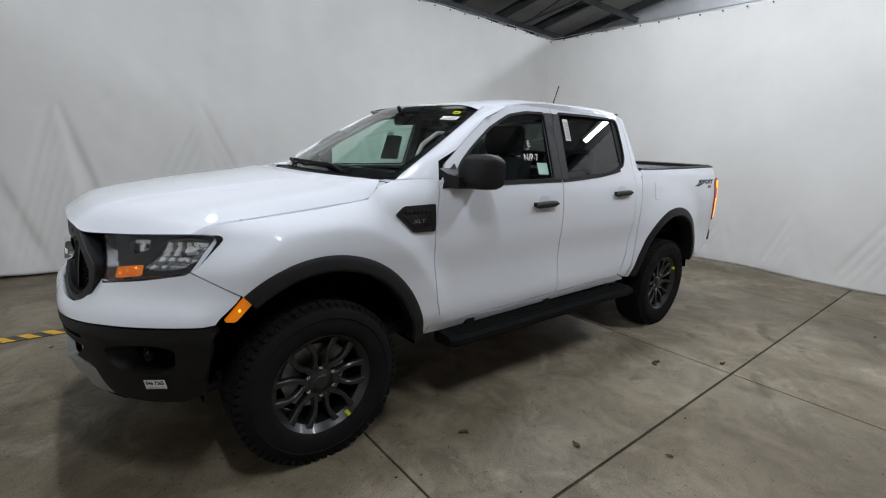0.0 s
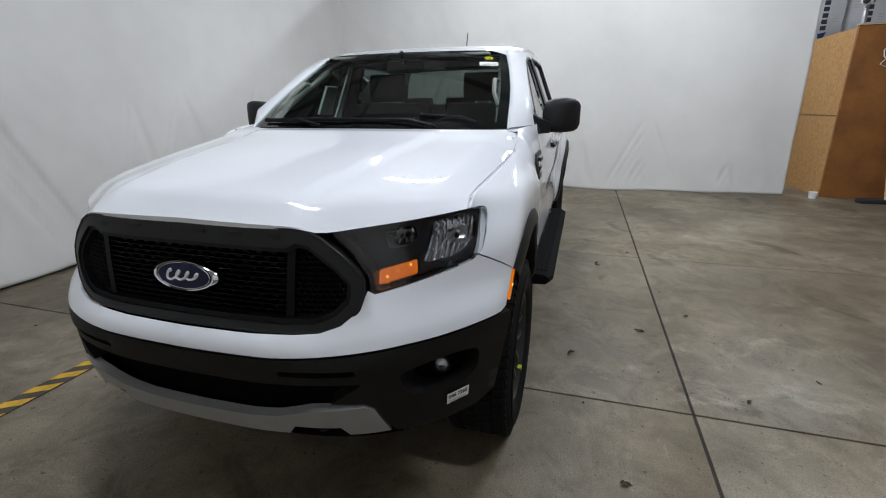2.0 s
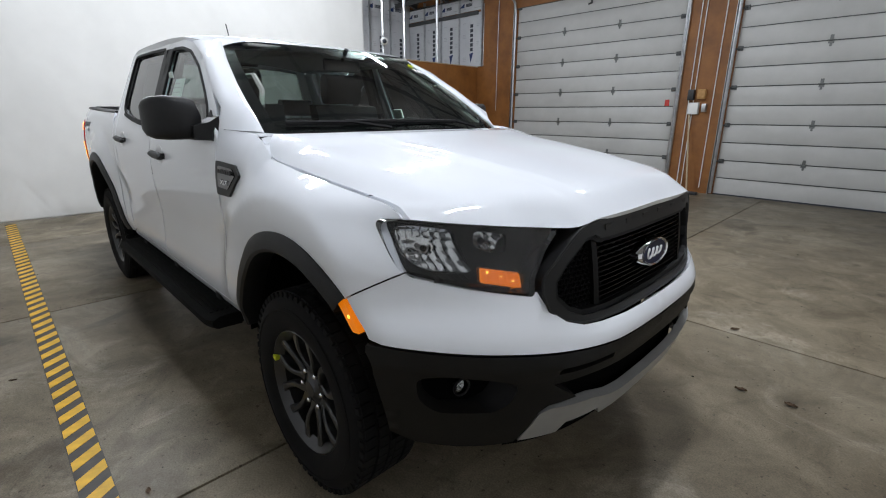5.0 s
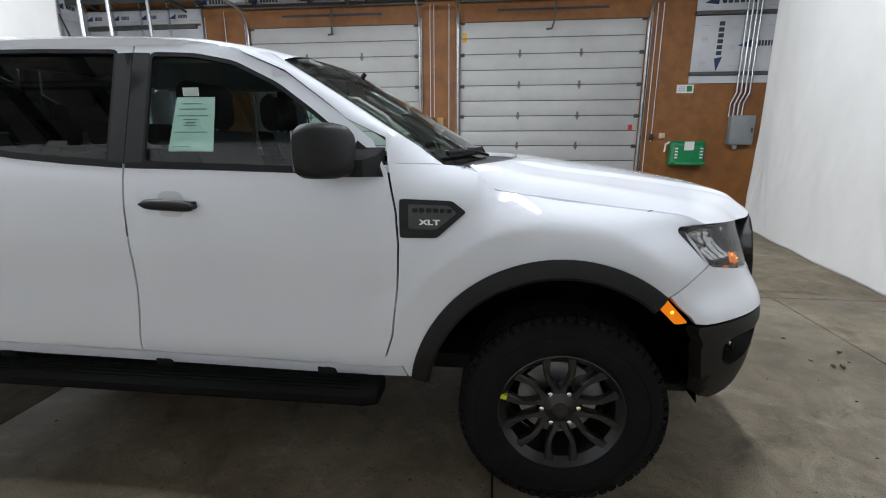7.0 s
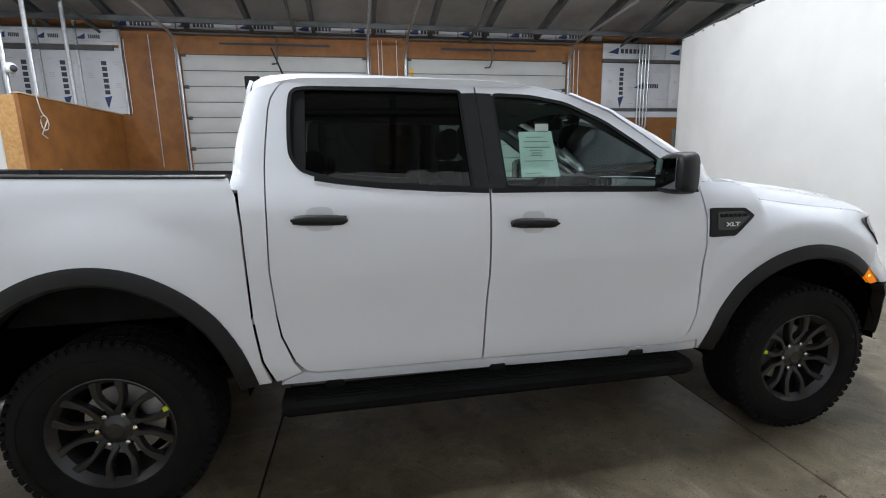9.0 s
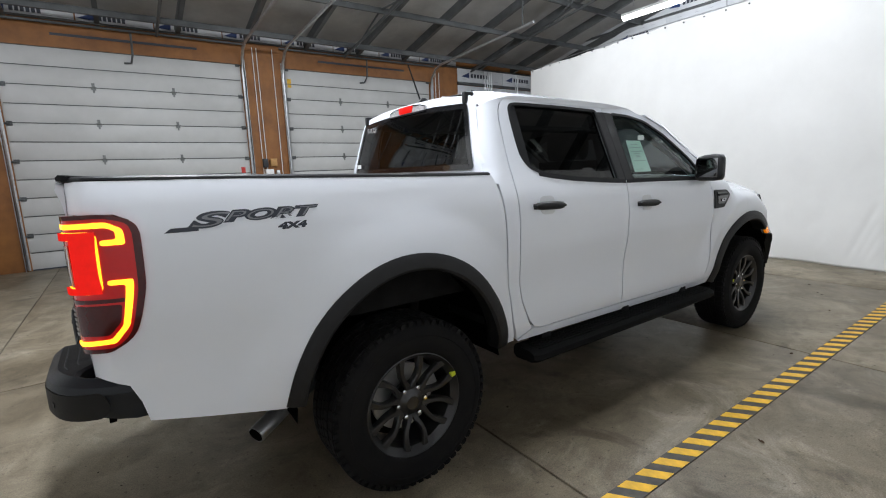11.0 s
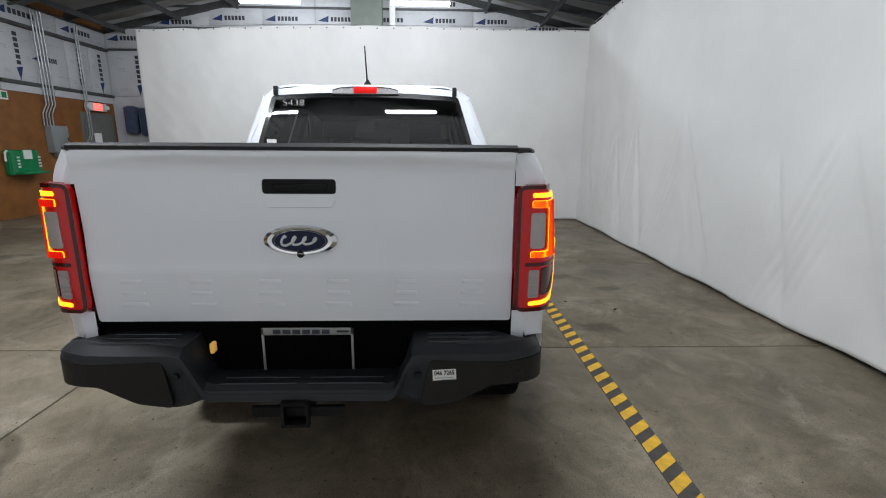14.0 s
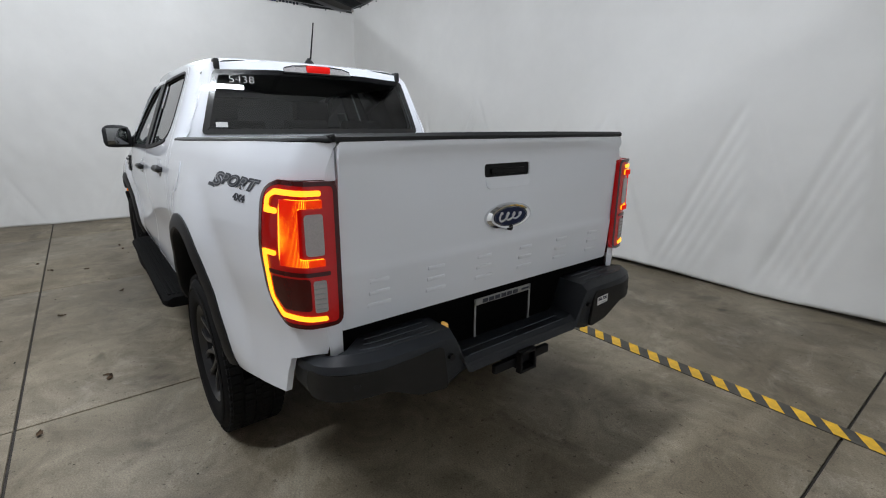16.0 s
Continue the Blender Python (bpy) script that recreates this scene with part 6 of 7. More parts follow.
part("lamp_frame", tube([(-2.663, y, 1.794 - 0.02 * (abs(y) / 0.21) ** 4) for y in (-0.21, -0.16, -0.08, 0, 0.08, 0.16, 0.21)], 0.003, 5), TRIM_DARK, brake)
part("lamp_frame", box(-2.674, -2.62, -0.215, 0.215, 1.744, 1.7515), TRIM_DARK, brake)
ant = part("antenna", rod((-2.56, 0, 1.845), (-2.635, -0.0, 2.045), 0.0055, 0.004, 8), TRIM_DARK, truck, "short black roof antenna")
bm = lathe([(0.0, 0.0), (0.036, 0.0), (0.030, 0.016), (0.016, 0.032), (0.010, 0.042), (0.0, 0.042)], 16, axis="Z")
bmesh.ops.transform(bm, matrix=Matrix.Translation((-2.53, 0, 1.812)) @ Matrix.Diagonal((1.5, 0.8, 1, 1)), verts=bm.verts)
part("antenna_base", bm, TRIM_DARK, ant)

# --- hood ---
hood_w = curve([(0.0, 0.745), (0.04, 0.776), (0.107, 0.798), (0.38, 0.785), (0.70, 0.765), (0.90, 0.754), (1.0, 0.764)])
hood_c = curve([(0.0, 1.302), (0.25, 1.265), (0.5, 1.231), (0.7, 1.199), (0.84, 1.172), (0.895, 1.157), (0.925, 1.146), (0.965, 1.123), (1.0, 1.099)])
hood_e = curve([(0.0, 1.294), (0.04, 1.268), (0.107, 1.217), (0.38, 1.182), (0.70, 1.146), (0.90, 1.123), (1.0, 1.098)])


hood_edge = curve([(0.0, 1.099), (0.35, 1.091), (0.44, 1.070), (0.514, 1.073), (0.645, 1.084), (0.77, 1.094)])


def hood_front(y):
    a = abs(y)
    return front_x(y, 1.08, 0.058 * smooth(0.56, 0.38, a) + 0.012)


def on_hood(u, v):
    y = v * hood_w(u)
    a = abs(v)
    back = -0.16 - 0.20 * a**2.4
    x = back + (hood_front(y) - back) * u
    zc, ze = hood_c(u), hood_e(u)
    z = zc - (0.008 + 0.022 * smooth(0.0, 0.2, u)) * a**2
    bulge = smooth(0.62 - 0.16 * u, 0.585 - 0.155 * u, a) * smooth(0.0, 0.1, u) * smooth(1.0, 0.9, u)
    z += 0.010 * bulge
    z += 0.004 * smooth(0.74, 0.88, a) * smooth(0.05, 0.25, u) * smooth(0.98, 0.8, u)
    roll = max(0.0, (a - 0.86) / 0.14)
    z = z + (ze - z) * roll**2.1
    # the front edge follows the grille and the tops of the headlamps
    last = hood_c(1.0) - 0.030 * a**2
    last += (hood_e(1.0) - last) * roll**2.1
    z += (hood_edge(abs(y)) - last) * smooth(0.86, 1.0, u)
    return Vector((x, y, z))


bm = bmesh.new()
NU, NV = 56, 72
us = [1 - (1 - i / NU) ** 1.35 for i in range(NU + 1)]
vs = [math.copysign(1 - (1 - abs(-1 + 2 * j / NV)) ** 1.35, -1 + 2 * j / NV) for j in range(NV + 1)]
grid = [[bm.verts.new(on_hood(u, v)) for v in vs] for u in us]
for i in range(NU):
    for j in range(NV):
        bm.faces.new((grid[i][j], grid[i + 1][j], grid[i + 1][j + 1], grid[i][j + 1]))
rimv = [e for e in bm.edges if e.is_boundary]
made = bmesh.ops.extrude_edge_only(bm, edges=rimv)["geom"]
for g in made:
    if isinstance(g, bmesh.types.BMVert):
        lamp_side = g.co.x > 0.3 and abs(g.co.y) > 0.40
        g.co += Vector((-0.035, 0, -0.006)) if lamp_side else Vector((-0.012 if g.co.x > 0.3 else 0.0, -0.012 * (1 if g.co.y > 0 else -1) * (abs(g.co.y) > 0.6), -0.022))
part("hood", bm, PAINT, truck, "white hood with a broad raised centre", sharp=40)
for s in (1, -1):
    ledge = [(x, gap_y(x), gap_z(x)) for x in np.linspace(-0.32, 0.40, 20)]
    part("fender_ledge", loft([[(x, s * (y + 0.008), z - 0.008), (x, s * (y - 0.05), z - 0.016)] for x, y, z in ledge], cap=False, close=False), PAINT, truck)
# cowl below the windshield
cv, cf = [], []
for j in range(25):
    v = -1 + 2 * j / 24
    a = abs(v)
    p = on_screen(v * 0.99, 1.29) + Vector((-0.03, 0, -0.006))
    q = on_hood(0.0, v) + Vector((0.02, 0, -0.026))
    cv += [p, (p + q) / 2 + Vector((0, 0, -0.006)), q]
for j in range(24):
    for k in (0, 1):
        cf.append((j * 3 + k, j * 3 + 3 + k, j * 3 + 4 + k, j * 3 + 1 + k))
pydata("cowl", cv, cf, TRIM, truck, "black cowl panel")
for s in (1, -1):
    pts = [on_screen(0.55 if s > 0 else -0.28, 1.30) + Vector((0.03, 0, 0.0)), on_screen(0.35 if s > 0 else -0.5, 1.315) + Vector((0.014, 0, 0.012)), on_screen(-0.2 if s > 0 else -0.72, 1.318) + Vector((0.012, 0, 0.012)), on_screen(-0.55 if s > 0 else -0.88, 1.32) + Vector((0.012, 0, 0.012))]
    wiper = part("wiper", tube(pts, 0.008, 6), TRIM_DARK, truck, "black windshield wiper")
    part("wiper_blade", tube([p + Vector((0.004, 0, -0.008)) for p in pts[1:]], 0.006, 5), TRIM_DARK, wiper)

# added black inner shell: the shade of the panel gaps is put into its colour
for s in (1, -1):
    part("gap_shade_side", mirror(sheet([(0.36, 0.98), (0.34, 1.02), (-0.3, 1.12), (-0.62, 1.24), (-2.68, 1.26), (-2.68, 0.55), (-0.58, 0.52), (-0.62, 0.75), (-0.45, 0.98), (-0.2, 1.04), (0.2, 1.02)], lambda x, z: Vector((x, side_y(x, z) - 0.035, z)), 0.06, depth=0.0), s), CAVITY, truck)
    part("gap_shade_rear", mirror(sheet([(-2.62, 1.34), (-2.62, 0.55), (-2.72, 0.6), (-2.74, 1.34)], lambda x, z: Vector((x, side_y(x, z) - 0.04, z)), 0.06, depth=0.0), s), CAVITY, truck)
part("hood_shade_box", box(-0.35, 0.40, -0.66, 0.66, 0.55, 1.10), CAVITY, truck)

# --- front bumper cover, grille ---
GR_OUT = [(0.0, 1.094), (0.23, 1.091), (0.35, 1.087), (0.40, 1.078), (0.435, 1.060), (0.490, 1.010), (0.536, 0.960), (0.547, 0.935), (0.547, 0.900), (0.530, 0.846), (0.490, 0.811), (0.435, 0.793), (0.36, 0.786), (0.23, 0.781), (0.0, 0.778)]
grille_xc = curve([(0.74, 0.872), (0.784, 0.852), (0.93, 0.837), (1.08, 0.815), (1.12, 0.808)])


def on_grille(y, z, out=0.0):
    return Vector((grille_xc(z) + out - 0.9 * abs(y) ** 4, y, z))


for s in (1, -1):
    white = [(0.0, 0.722), (0.30, 0.727), (0.484, 0.740), (0.66, 0.752), (0.80, 0.756), (0.89, 0.758), (0.913, 0.762), (0.918, 0.81)] + [(nose_y(x, z), z) for x, z in ((0.342, 0.859), (0.380, 0.882), (0.419, 0.906), (0.457, 0.929), (0.495, 0.952))] + [(0.797, 0.943), (0.70, 0.916), (0.562, 0.889), (0.544, 0.900), (0.527, 0.848), (0.488, 0.814), (0.434, 0.796), (0.36, 0.789), (0.23, 0.784), (0.0, 0.781)]

    def white_place(y, z):
        p = on_front(y, z)
        if y > 0.7:
            q = smooth(0.70, 0.80, y)
            p.y = p.y * (1 - q) + side_y(p.x, z) * q
        return p
    part("bumper_cover", mirror(sheet(white, white_place, 0.025, depth=0.03), s), PAINT, truck, sharp=60)
full = [(p[0], p[1]) for p in GR_OUT] + [(-p[0], p[1]) for p in GR_OUT[::-1][1:-1]]
GR_IN = [(0.0, 1.030), (0.23, 1.030), (0.338, 1.030), (0.362, 1.044), (0.400, 1.040), (0.475, 0.976), (0.511, 0.929), (0.509, 0.88), (0.469, 0.837), (0.418, 0.815), (0.31, 0.81), (0.0, 0.808)]
full_in = [(p[0], p[1]) for p in GR_IN] + [(-p[0], p[1]) for p in GR_IN[::-1][1:-1]]
full, full_in = rounded(full, 0.007, 2), rounded(full_in, 0.007, 2)
grille = part("grille", sheet(full, lambda y, z: on_grille(y, z, 0.012), 0.025, holes=[full_in], depth=0.085), GREY_TRIM, truck, "dark grey grille surround with black mesh", sharp=50)
part("surround_edge", tube([on_grille(y, z, 0.011) for y, z in offset(full, -0.003) + offset(full, -0.003)[:1]], 0.0045, 6), GREY_TRIM, grille)
# black sheet behind the mesh, the depth's shade put into its colour
part("grille_shade_back", sheet(offset(full_in, 0.012), lambda y, z: on_grille(y, z, -0.075), 0.05, depth=0.0), CAVITY, grille)
part("inner_lip", sheet(offset(full_in, 0.002), lambda y, z: on_grille(y, z, 0.002), 0.03, holes=[offset(full_in, -0.014)], depth=0.05), TRIM_DARK, grille)
# mesh of staggered slots in the middle, fine honeycomb in the wings
MESH_BLACK = material("mesh_black", (0.004, 0.004, 0.0045), 0.4, spec=0.12, noise_scale=20, vary=0.3)
nrow = 14
row_z = [0.812 + (1.028 - 0.812) * r / nrow for r in range(nrow + 1)]
for r in range(nrow + 1):
    pts = [on_grille(y, row_z[r], -0.022) for y in np.linspace(-0.325, 0.325, 14)]
    part("grille_bar", loft([[(p.x + a, p.y, p.z + b) for a, b in ((0.010, -0.0012), (0.010, 0.0012), (-0.02, 0.0022), (-0.02, -0.0022))] for p in pts]), MESH_BLACK, grille)
for r in range(nrow):
    for k in range(-7, 8):
        y = (k + (0.5 if r % 2 else 0)) * 0.046
        if abs(y) < 0.32:
            p = on_grille(y, row_z[r], -0.022)
            part("grille_web", box(p.x - 0.03, p.x - 0.006, y - 0.009, y + 0.009, row_z[r], row_z[r + 1]), MESH_BLACK, grille)
for s in (1, -1):
    part("grille_rib", mirror(sheet([(0.318, 0.809), (0.332, 1.032), (0.356, 1.042), (0.342, 0.809)], lambda y, z: on_grille(y, z, -0.010), 0.03, depth=0.03), s), MESH_BLACK, grille)
    bm = bmesh.new()
    wing = [(0.33, 0.815), (0.35, 1.035), (0.388, 1.034), (0.468, 0.972), (0.503, 0.928), (0.50, 0.884), (0.463, 0.842), (0.415, 0.82)]
    for r in range(16):
        for k in range(12):
            y, z = 0.332 + k * 0.0185 + (0.009 if r % 2 else 0), 0.820 + r * 0.0155
            if inside((y, z), wing):
                p = on_grille(y, z, -0.024)
                ring = [(p.x, s * (y + 0.0100 * math.cos(t)), z + 0.0100 * math.sin(t)) for t in [q * math.tau / 6 + math.pi / 6 for q in range(7)]]
                add_tube(bm, ring, 0.0018, 4)
    part("wing_mesh", bm, MESH_BLACK, grille)
for y0 in (-0.22, 0.22):
    part("shutter_slat", box(on_grille(abs(y0), 0.83, -0.05).x - 0.004, on_grille(abs(y0), 0.83, -0.05).x, y0 - 0.10, y0 + 0.10, 0.816, 0.826), TRIM, grille)
for k in range(6):
    y = -0.30 + k * 0.12
    p = on_grille(y, 1.060, 0.0125)
    part("name_bar", box(p.x - 0.002, p.x + 0.0006, y - 0.020, y + 0.020, 1.052, 1.068), GREY_TRIM, grille)


def oval(x, z, w, h, face, parent, tilt, field=0.84):
    """An oval badge: chrome rim, blue field, a flowing pale stroke."""
    def ring(a, n=40):
        return [(a * w * math.cos(t), a * h * math.sin(t)) for t in [k * math.tau / n for k in range(n)]]
    m = Matrix.Translation((x, 0, z)) @ pose(0, 0, 0, 90, 0, 90 * face) @ pose(0, 0, 0, tilt, 0, 0)
    bm = loft([[tuple(m @ Vector((*p, d))) for p in ring(a)] for a, d in ((1.02, -0.02), (1.0, 0.006), (0.5 + field / 2, 0.015), (field + 0.02, 0.013), (field, 0.008))])
    plate = part("badge", bm, CHROME, parent, "chrome-rimmed blue oval badge")
    bm = loft([[tuple(m @ Vector((*p, d))) for p in ring(a)] for a, d in ((field, 0.009), (field - 0.005, 0.0125))])
    part("field", bm, BADGE_BLUE, plate)
    rim_pts = [tuple(m @ Vector((*p, 0.0135))) for p in ring(field - 0.04)]
    part("inner_line", tube(rim_pts + rim_pts[:1], 0.0009, 4), CHROME, plate)
    wave = []
    for k in range(73):
        q = k / 72
        b = (0.34 - 0.16 * q) * math.sin(q * 7 * math.pi + 0.6)
        wave.append((-0.52 + 1.00 * q + 0.09 * math.cos(q * 7 * math.pi + 0.6) + 0.25 * b, b))
    bm = tube([tuple(m @ Vector((a * w, b * h, 0.0135))) for a, b in wave], 0.0040, 5)
    part("stroke", bm, BADGE_SILVER, plate, "wavy silver stroke")


oval(0.842, 0.926, 0.118, 0.048, 1, grille, -8)

# lower black bumper
for s in (1, -1):
    def dark_place(y, z):
        p = on_front(y, z, -0.006)
        p.x += 0.012 * math.exp(-((z - 0.698) / 0.016) ** 2)
        return p
    lower = [(0.0, 0.630), (0.25, 0.634), (0.42, 0.641), (0.545, 0.640), (0.500, 0.606), (0.455, 0.575), (0.545, 0.570), (0.572, 0.553), (0.596, 0.49), (0.615, 0.446), (0.66, 0.440), (0.74, 0.436), (0.82, 0.444), (0.868, 0.475), (0.890, 0.60), (0.910, 0.732), (0.908, 0.752), (0.80, 0.746), (0.66, 0.742), (0.484, 0.730), (0.30, 0.717), (0.0, 0.712)]
    fog_hole = rounded([(0.632, 0.655), (0.648, 0.60), (0.680, 0.568), (0.795, 0.562), (0.828, 0.60), (0.833, 0.668), (0.785, 0.686), (0.70, 0.675)], 0.02)
    slot = rounded([(0.312, 0.664), (0.312, 0.684), (0.53, 0.692), (0.53, 0.668)], 0.006)
    cover = part("lower_bumper", mirror(sheet(lower, dark_place, 0.025, holes=[fog_hole, slot], depth=0.05), s), BUMPER, truck, "dark grey lower bumper", sharp=60)
    # pocket floor in flat black, its shade painted in
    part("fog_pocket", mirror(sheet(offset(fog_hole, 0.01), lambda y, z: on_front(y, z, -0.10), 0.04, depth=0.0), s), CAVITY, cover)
    part("pocket_wall", mirror(loft([[tuple(on_front(y, z, d)) for y, z in dense(fog_hole, 0.02)] for d in (-0.008, -0.10)], cap=False), s), TRIM_DARK, cover)
    yy, zz = 0.728, 0.632
    bm = lathe([(0.022, -0.004), (0.027, -0.004), (0.028, 0.003), (0.025, 0.006), (0.022, 0.003)], 20)
    bmesh.ops.transform(bm, matrix=Matrix.Translation((front_x(yy, zz, -0.055), s * yy, zz)) @ pose(0, 0, 0, 0, 0, -90 + s * 12), verts=bm.verts)
    fog = part("fog_lamp", bm, TRIM_DARK, cover, "round clear fog lamp")
    m_fog = Matrix.Translation((front_x(yy, zz, -0.055), s * yy, zz)) @ pose(0, 0, 0, 0, 0, -90 + s * 12)
    for label, shape, mat in (("reflector", [(0.0, -0.030), (0.012, -0.026), (0.019, -0.014), (0.022, -0.002)], REFLECTOR), ("lens", [(0.0, 0.007), (0.012, 0.005), (0.022, 0.0)], LAMP_GLASS)):
        bm = lathe(shape, 16)
        bmesh.ops.transform(bm, matrix=m_fog, verts=bm.verts)
        part(label, bm, mat, fog).visible_shadow = label != "lens"
    # black sheet painted as the slot's shade
    part("slot_shade_back", mirror(sheet(offset(slot, 0.006), lambda y, z: on_front(y, z, -0.03), 0.1, depth=0.0), s), CAVITY, cover)
    skid = [(0.0, 0.506), (0.20, 0.512), (0.29, 0.524), (0.40, 0.556), (0.545, 0.562), (0.570, 0.548), (0.600, 0.444), (0.49, 0.448), (0.470, 0.482), (0.335, 0.484), (0.31, 0.450), (0.2, 0.442), (0.0, 0.438)]

    def skid_place(y, z):
        return Vector((0.868 + 0.32 * (z - 0.44) - 0.72 * abs(y) ** 3.6, y, z))
    part("skid_plate", mirror(sheet(skid, skid_place, 0.025, depth=0.03), s), SILVER, truck, "silver-grey skid plate", sharp=60)
    bm = tube([(0.60, s * 0.43, 0.47), (0.74, s * 0.43, 0.455), (0.795, s * 0.42, 0.45), (0.81, s * 0.39, 0.447), (0.795, s * 0.36, 0.45), (0.72, s * 0.36, 0.455)], 0.013, 8)
    part("tow_hook", bm, TRIM_DARK, truck, "black tow hook")
# added black sheet and block give the intake its shade by colour
part("intake_shade_back", sheet([(-0.625, 0.42), (-0.625, 0.70), (0.625, 0.70), (0.625, 0.42)], lambda y, z: Vector((0.835 - 0.64 * abs(y) ** 3.6, y, z)), 0.04, depth=0.0), CAVITY, truck)
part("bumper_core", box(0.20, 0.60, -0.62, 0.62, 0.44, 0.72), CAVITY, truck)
m_tag = Matrix.Translation(on_front(0.778, 0.525, 0.001)) @ pose(0, 0, 0, 90, 0, 90 + 50) @ pose(0, 0, 0, 12, 0, 0) @ pose(0, 0, 0, 0, 0, 5)
tag = part("bumper_sticker", box(-0.041, 0.041, -0.021, 0.021, 0, 0.0012, m=m_tag), STICKER, truck, "white stock sticker with black digits")
letters("digits", "046 7265", 0.022, INK, tag, m_tag @ pose(0, 0.006, 0.0016), depth=0.0004, bold=0.0006, squash=0.85)
for a, b, c in ((-0.035, 0.03, -0.012), (-0.03, 0.034, -0.018)):
    part("text_bar", box(a, b, c - 0.0015, c + 0.0015, 0.0013, 0.002, m=m_tag), INK_GREY, tag)

# --- tailgate ---
gate_x = curve([(0.84, -4.302), (0.90, -4.309), (0.98, -4.314), (1.025, -4.317), (1.045, -4.312), (1.15, -4.313), (1.28, -4.320), (1.345, -4.328), (1.384, -4.338), (1.410, -4.329)])


def on_gate(y, z):
    x = gate_x(z)
    scoop = smooth(0.67, 0.36, abs(y)) * smooth(1.18, 1.35, z) * smooth(1.394, 1.378, z)
    return Vector((x + 0.020 * scoop, y, z))


GATE = rounded([(-0.692, 0.842), (-0.684, 1.407), (0, 1.409), (0.684, 1.407), (0.692, 0.842)], 0.012)
GHOLE = rounded([(-0.117, 1.273), (-0.117, 1.320), (0.117, 1.320), (0.117, 1.273)], 0.012)
gate = part("tailgate", flip(sheet(GATE, on_gate, 0.013, holes=[GHOLE], depth=0.03)), PAINT, truck, "white tailgate with stamped lettering", sharp=50)
part("gate_handle", flip(sheet(offset(GHOLE, 0.002), lambda y, z: on_gate(y, z) + Vector((0.006, 0, 0)), 0.05, depth=0.006)), TRIM_DARK, gate, "black latch handle")
part("handle_bar", box(-4.312, -4.302, -0.085, 0.085, 1.283, 1.303, bevel=0.003), TRIM_DARK, gate)
scoop = rounded([(-0.108, 1.232), (-0.117, 1.268), (0.117, 1.268), (0.108, 1.232)], 0.025)
# raised plate leaning upwards: its shape imitates the brighter light in the scoop
part("scoop_light_plate", flip(sheet(scoop, lambda y, z: on_gate(y, z) + Vector((-0.001 - 0.006 * (1.268 - z) / 0.036, 0, 0)), 0.012, depth=0.006)), PAINT, gate)
oval(-4.319, 1.125, 0.118, 0.049, -1, gate, -2, 0.74)
part("badge_camera", rod((-4.335, 0, 1.082), (-4.31, 0, 1.082), 0.012), TRIM_DARK, gate, "small black camera")
for k, y in enumerate((0.56, 0.336, 0.112, -0.112, -0.336, -0.56)):
    for z, wdt in ((0.985, 0.07), (0.945, 0.075), (0.905, 0.085)):
        p = on_gate(y, z)
        part("stamped_bar", box(p.x - 0.003, p.x + 0.004, y - wdt / 2, y + wdt / 2, z - 0.007, z + 0.007, bevel=0.0024), PAINT, gate)
loops = []
for y in (-0.690, -0.55, -0.2, 0, 0.2, 0.55, 0.690):
    b = 0.010 * (1 - (y / 0.7) ** 2)
    loops.append([(-4.331 - b / 3, y, 1.409), (-4.332 - b / 3, y, 1.420), (-4.324, y, 1.428 + b / 3), (-4.25, y, 1.422), (-4.25, y, 1.395)])
part("gate_cap", loft(loops), TRIM, gate, "black tailgate top cap")
part("gate_back", box(-4.285, -4.262, -0.68, 0.68, 0.85, 1.407), PAINT, gate)
part("bed_floor", box(-4.26, -2.73, -0.70, 0.70, 0.82, 0.86), TRIM, truck, "black bed liner")
part("bed_front", box(-2.745, -2.72, -0.80, 0.80, 0.62, 1.365), TRIM, truck)

# --- rear bumper ---
bump_y = curve([(0, 0), (0.31, 0.31), (0.62, 0.62), (0.73, 0.718), (0.80, 0.770), (0.86, 0.795), (0.95, 0.806), (1.03, 0.808)])
bump_x = curve([(0, -4.443), (0.24, -4.444), (0.36, -4.454), (0.62, -4.452), (0.73, -4.425), (0.80, -4.388), (0.86, -4.340), (0.95, -4.250), (1.03, -4.170)])


def bump_at(u, d, z):
    """A point of the rear bumper: u runs from the middle round the corner, d is the depth behind the face."""
    a, sg = abs(u), 1 if u >= 0 else -1
    dy, dx = bump_y(a + 0.004) - bump_y(a - 0.004) if a > 0.01 else 0.008, bump_x(a + 0.004) - bump_x(a - 0.004) if a > 0.01 else 0.0
    n = Vector((dy, -dx, 0)).normalized()
    return Vector((bump_x(a) + n.x * d, sg * (bump_y(a) + n.y * d), z))


def bumper_loop(u):
    a = abs(u)
    k = smooth(0.285, 0.37, a)
    top = 0.668 + 0.138 * k - 0.030 * smooth(0.75, 1.0, a)
    bot = 0.625 - 0.03 * smooth(0.28, 0.40, a) + 0.08 * smooth(0.45, 0.60, a) - 0.05 * smooth(0.8, 1.0, a)
    deep = 0.15 + 0.05 * k - 0.15 * smooth(0.62, 0.82, a)
    mid = (top + bot) / 2
    prof = [(deep, bot + 0.02), (deep, top - 0.008), (deep - 0.02, top), (0.035, top), (0.006, top - 0.022), (0, top - 0.045), (0.010, mid + 0.01), (0.012, bot + 0.03), (0.03, bot), (min(0.1, deep - 0.005), bot)]
    return [bump_at(u, d, z) for d, z in prof]


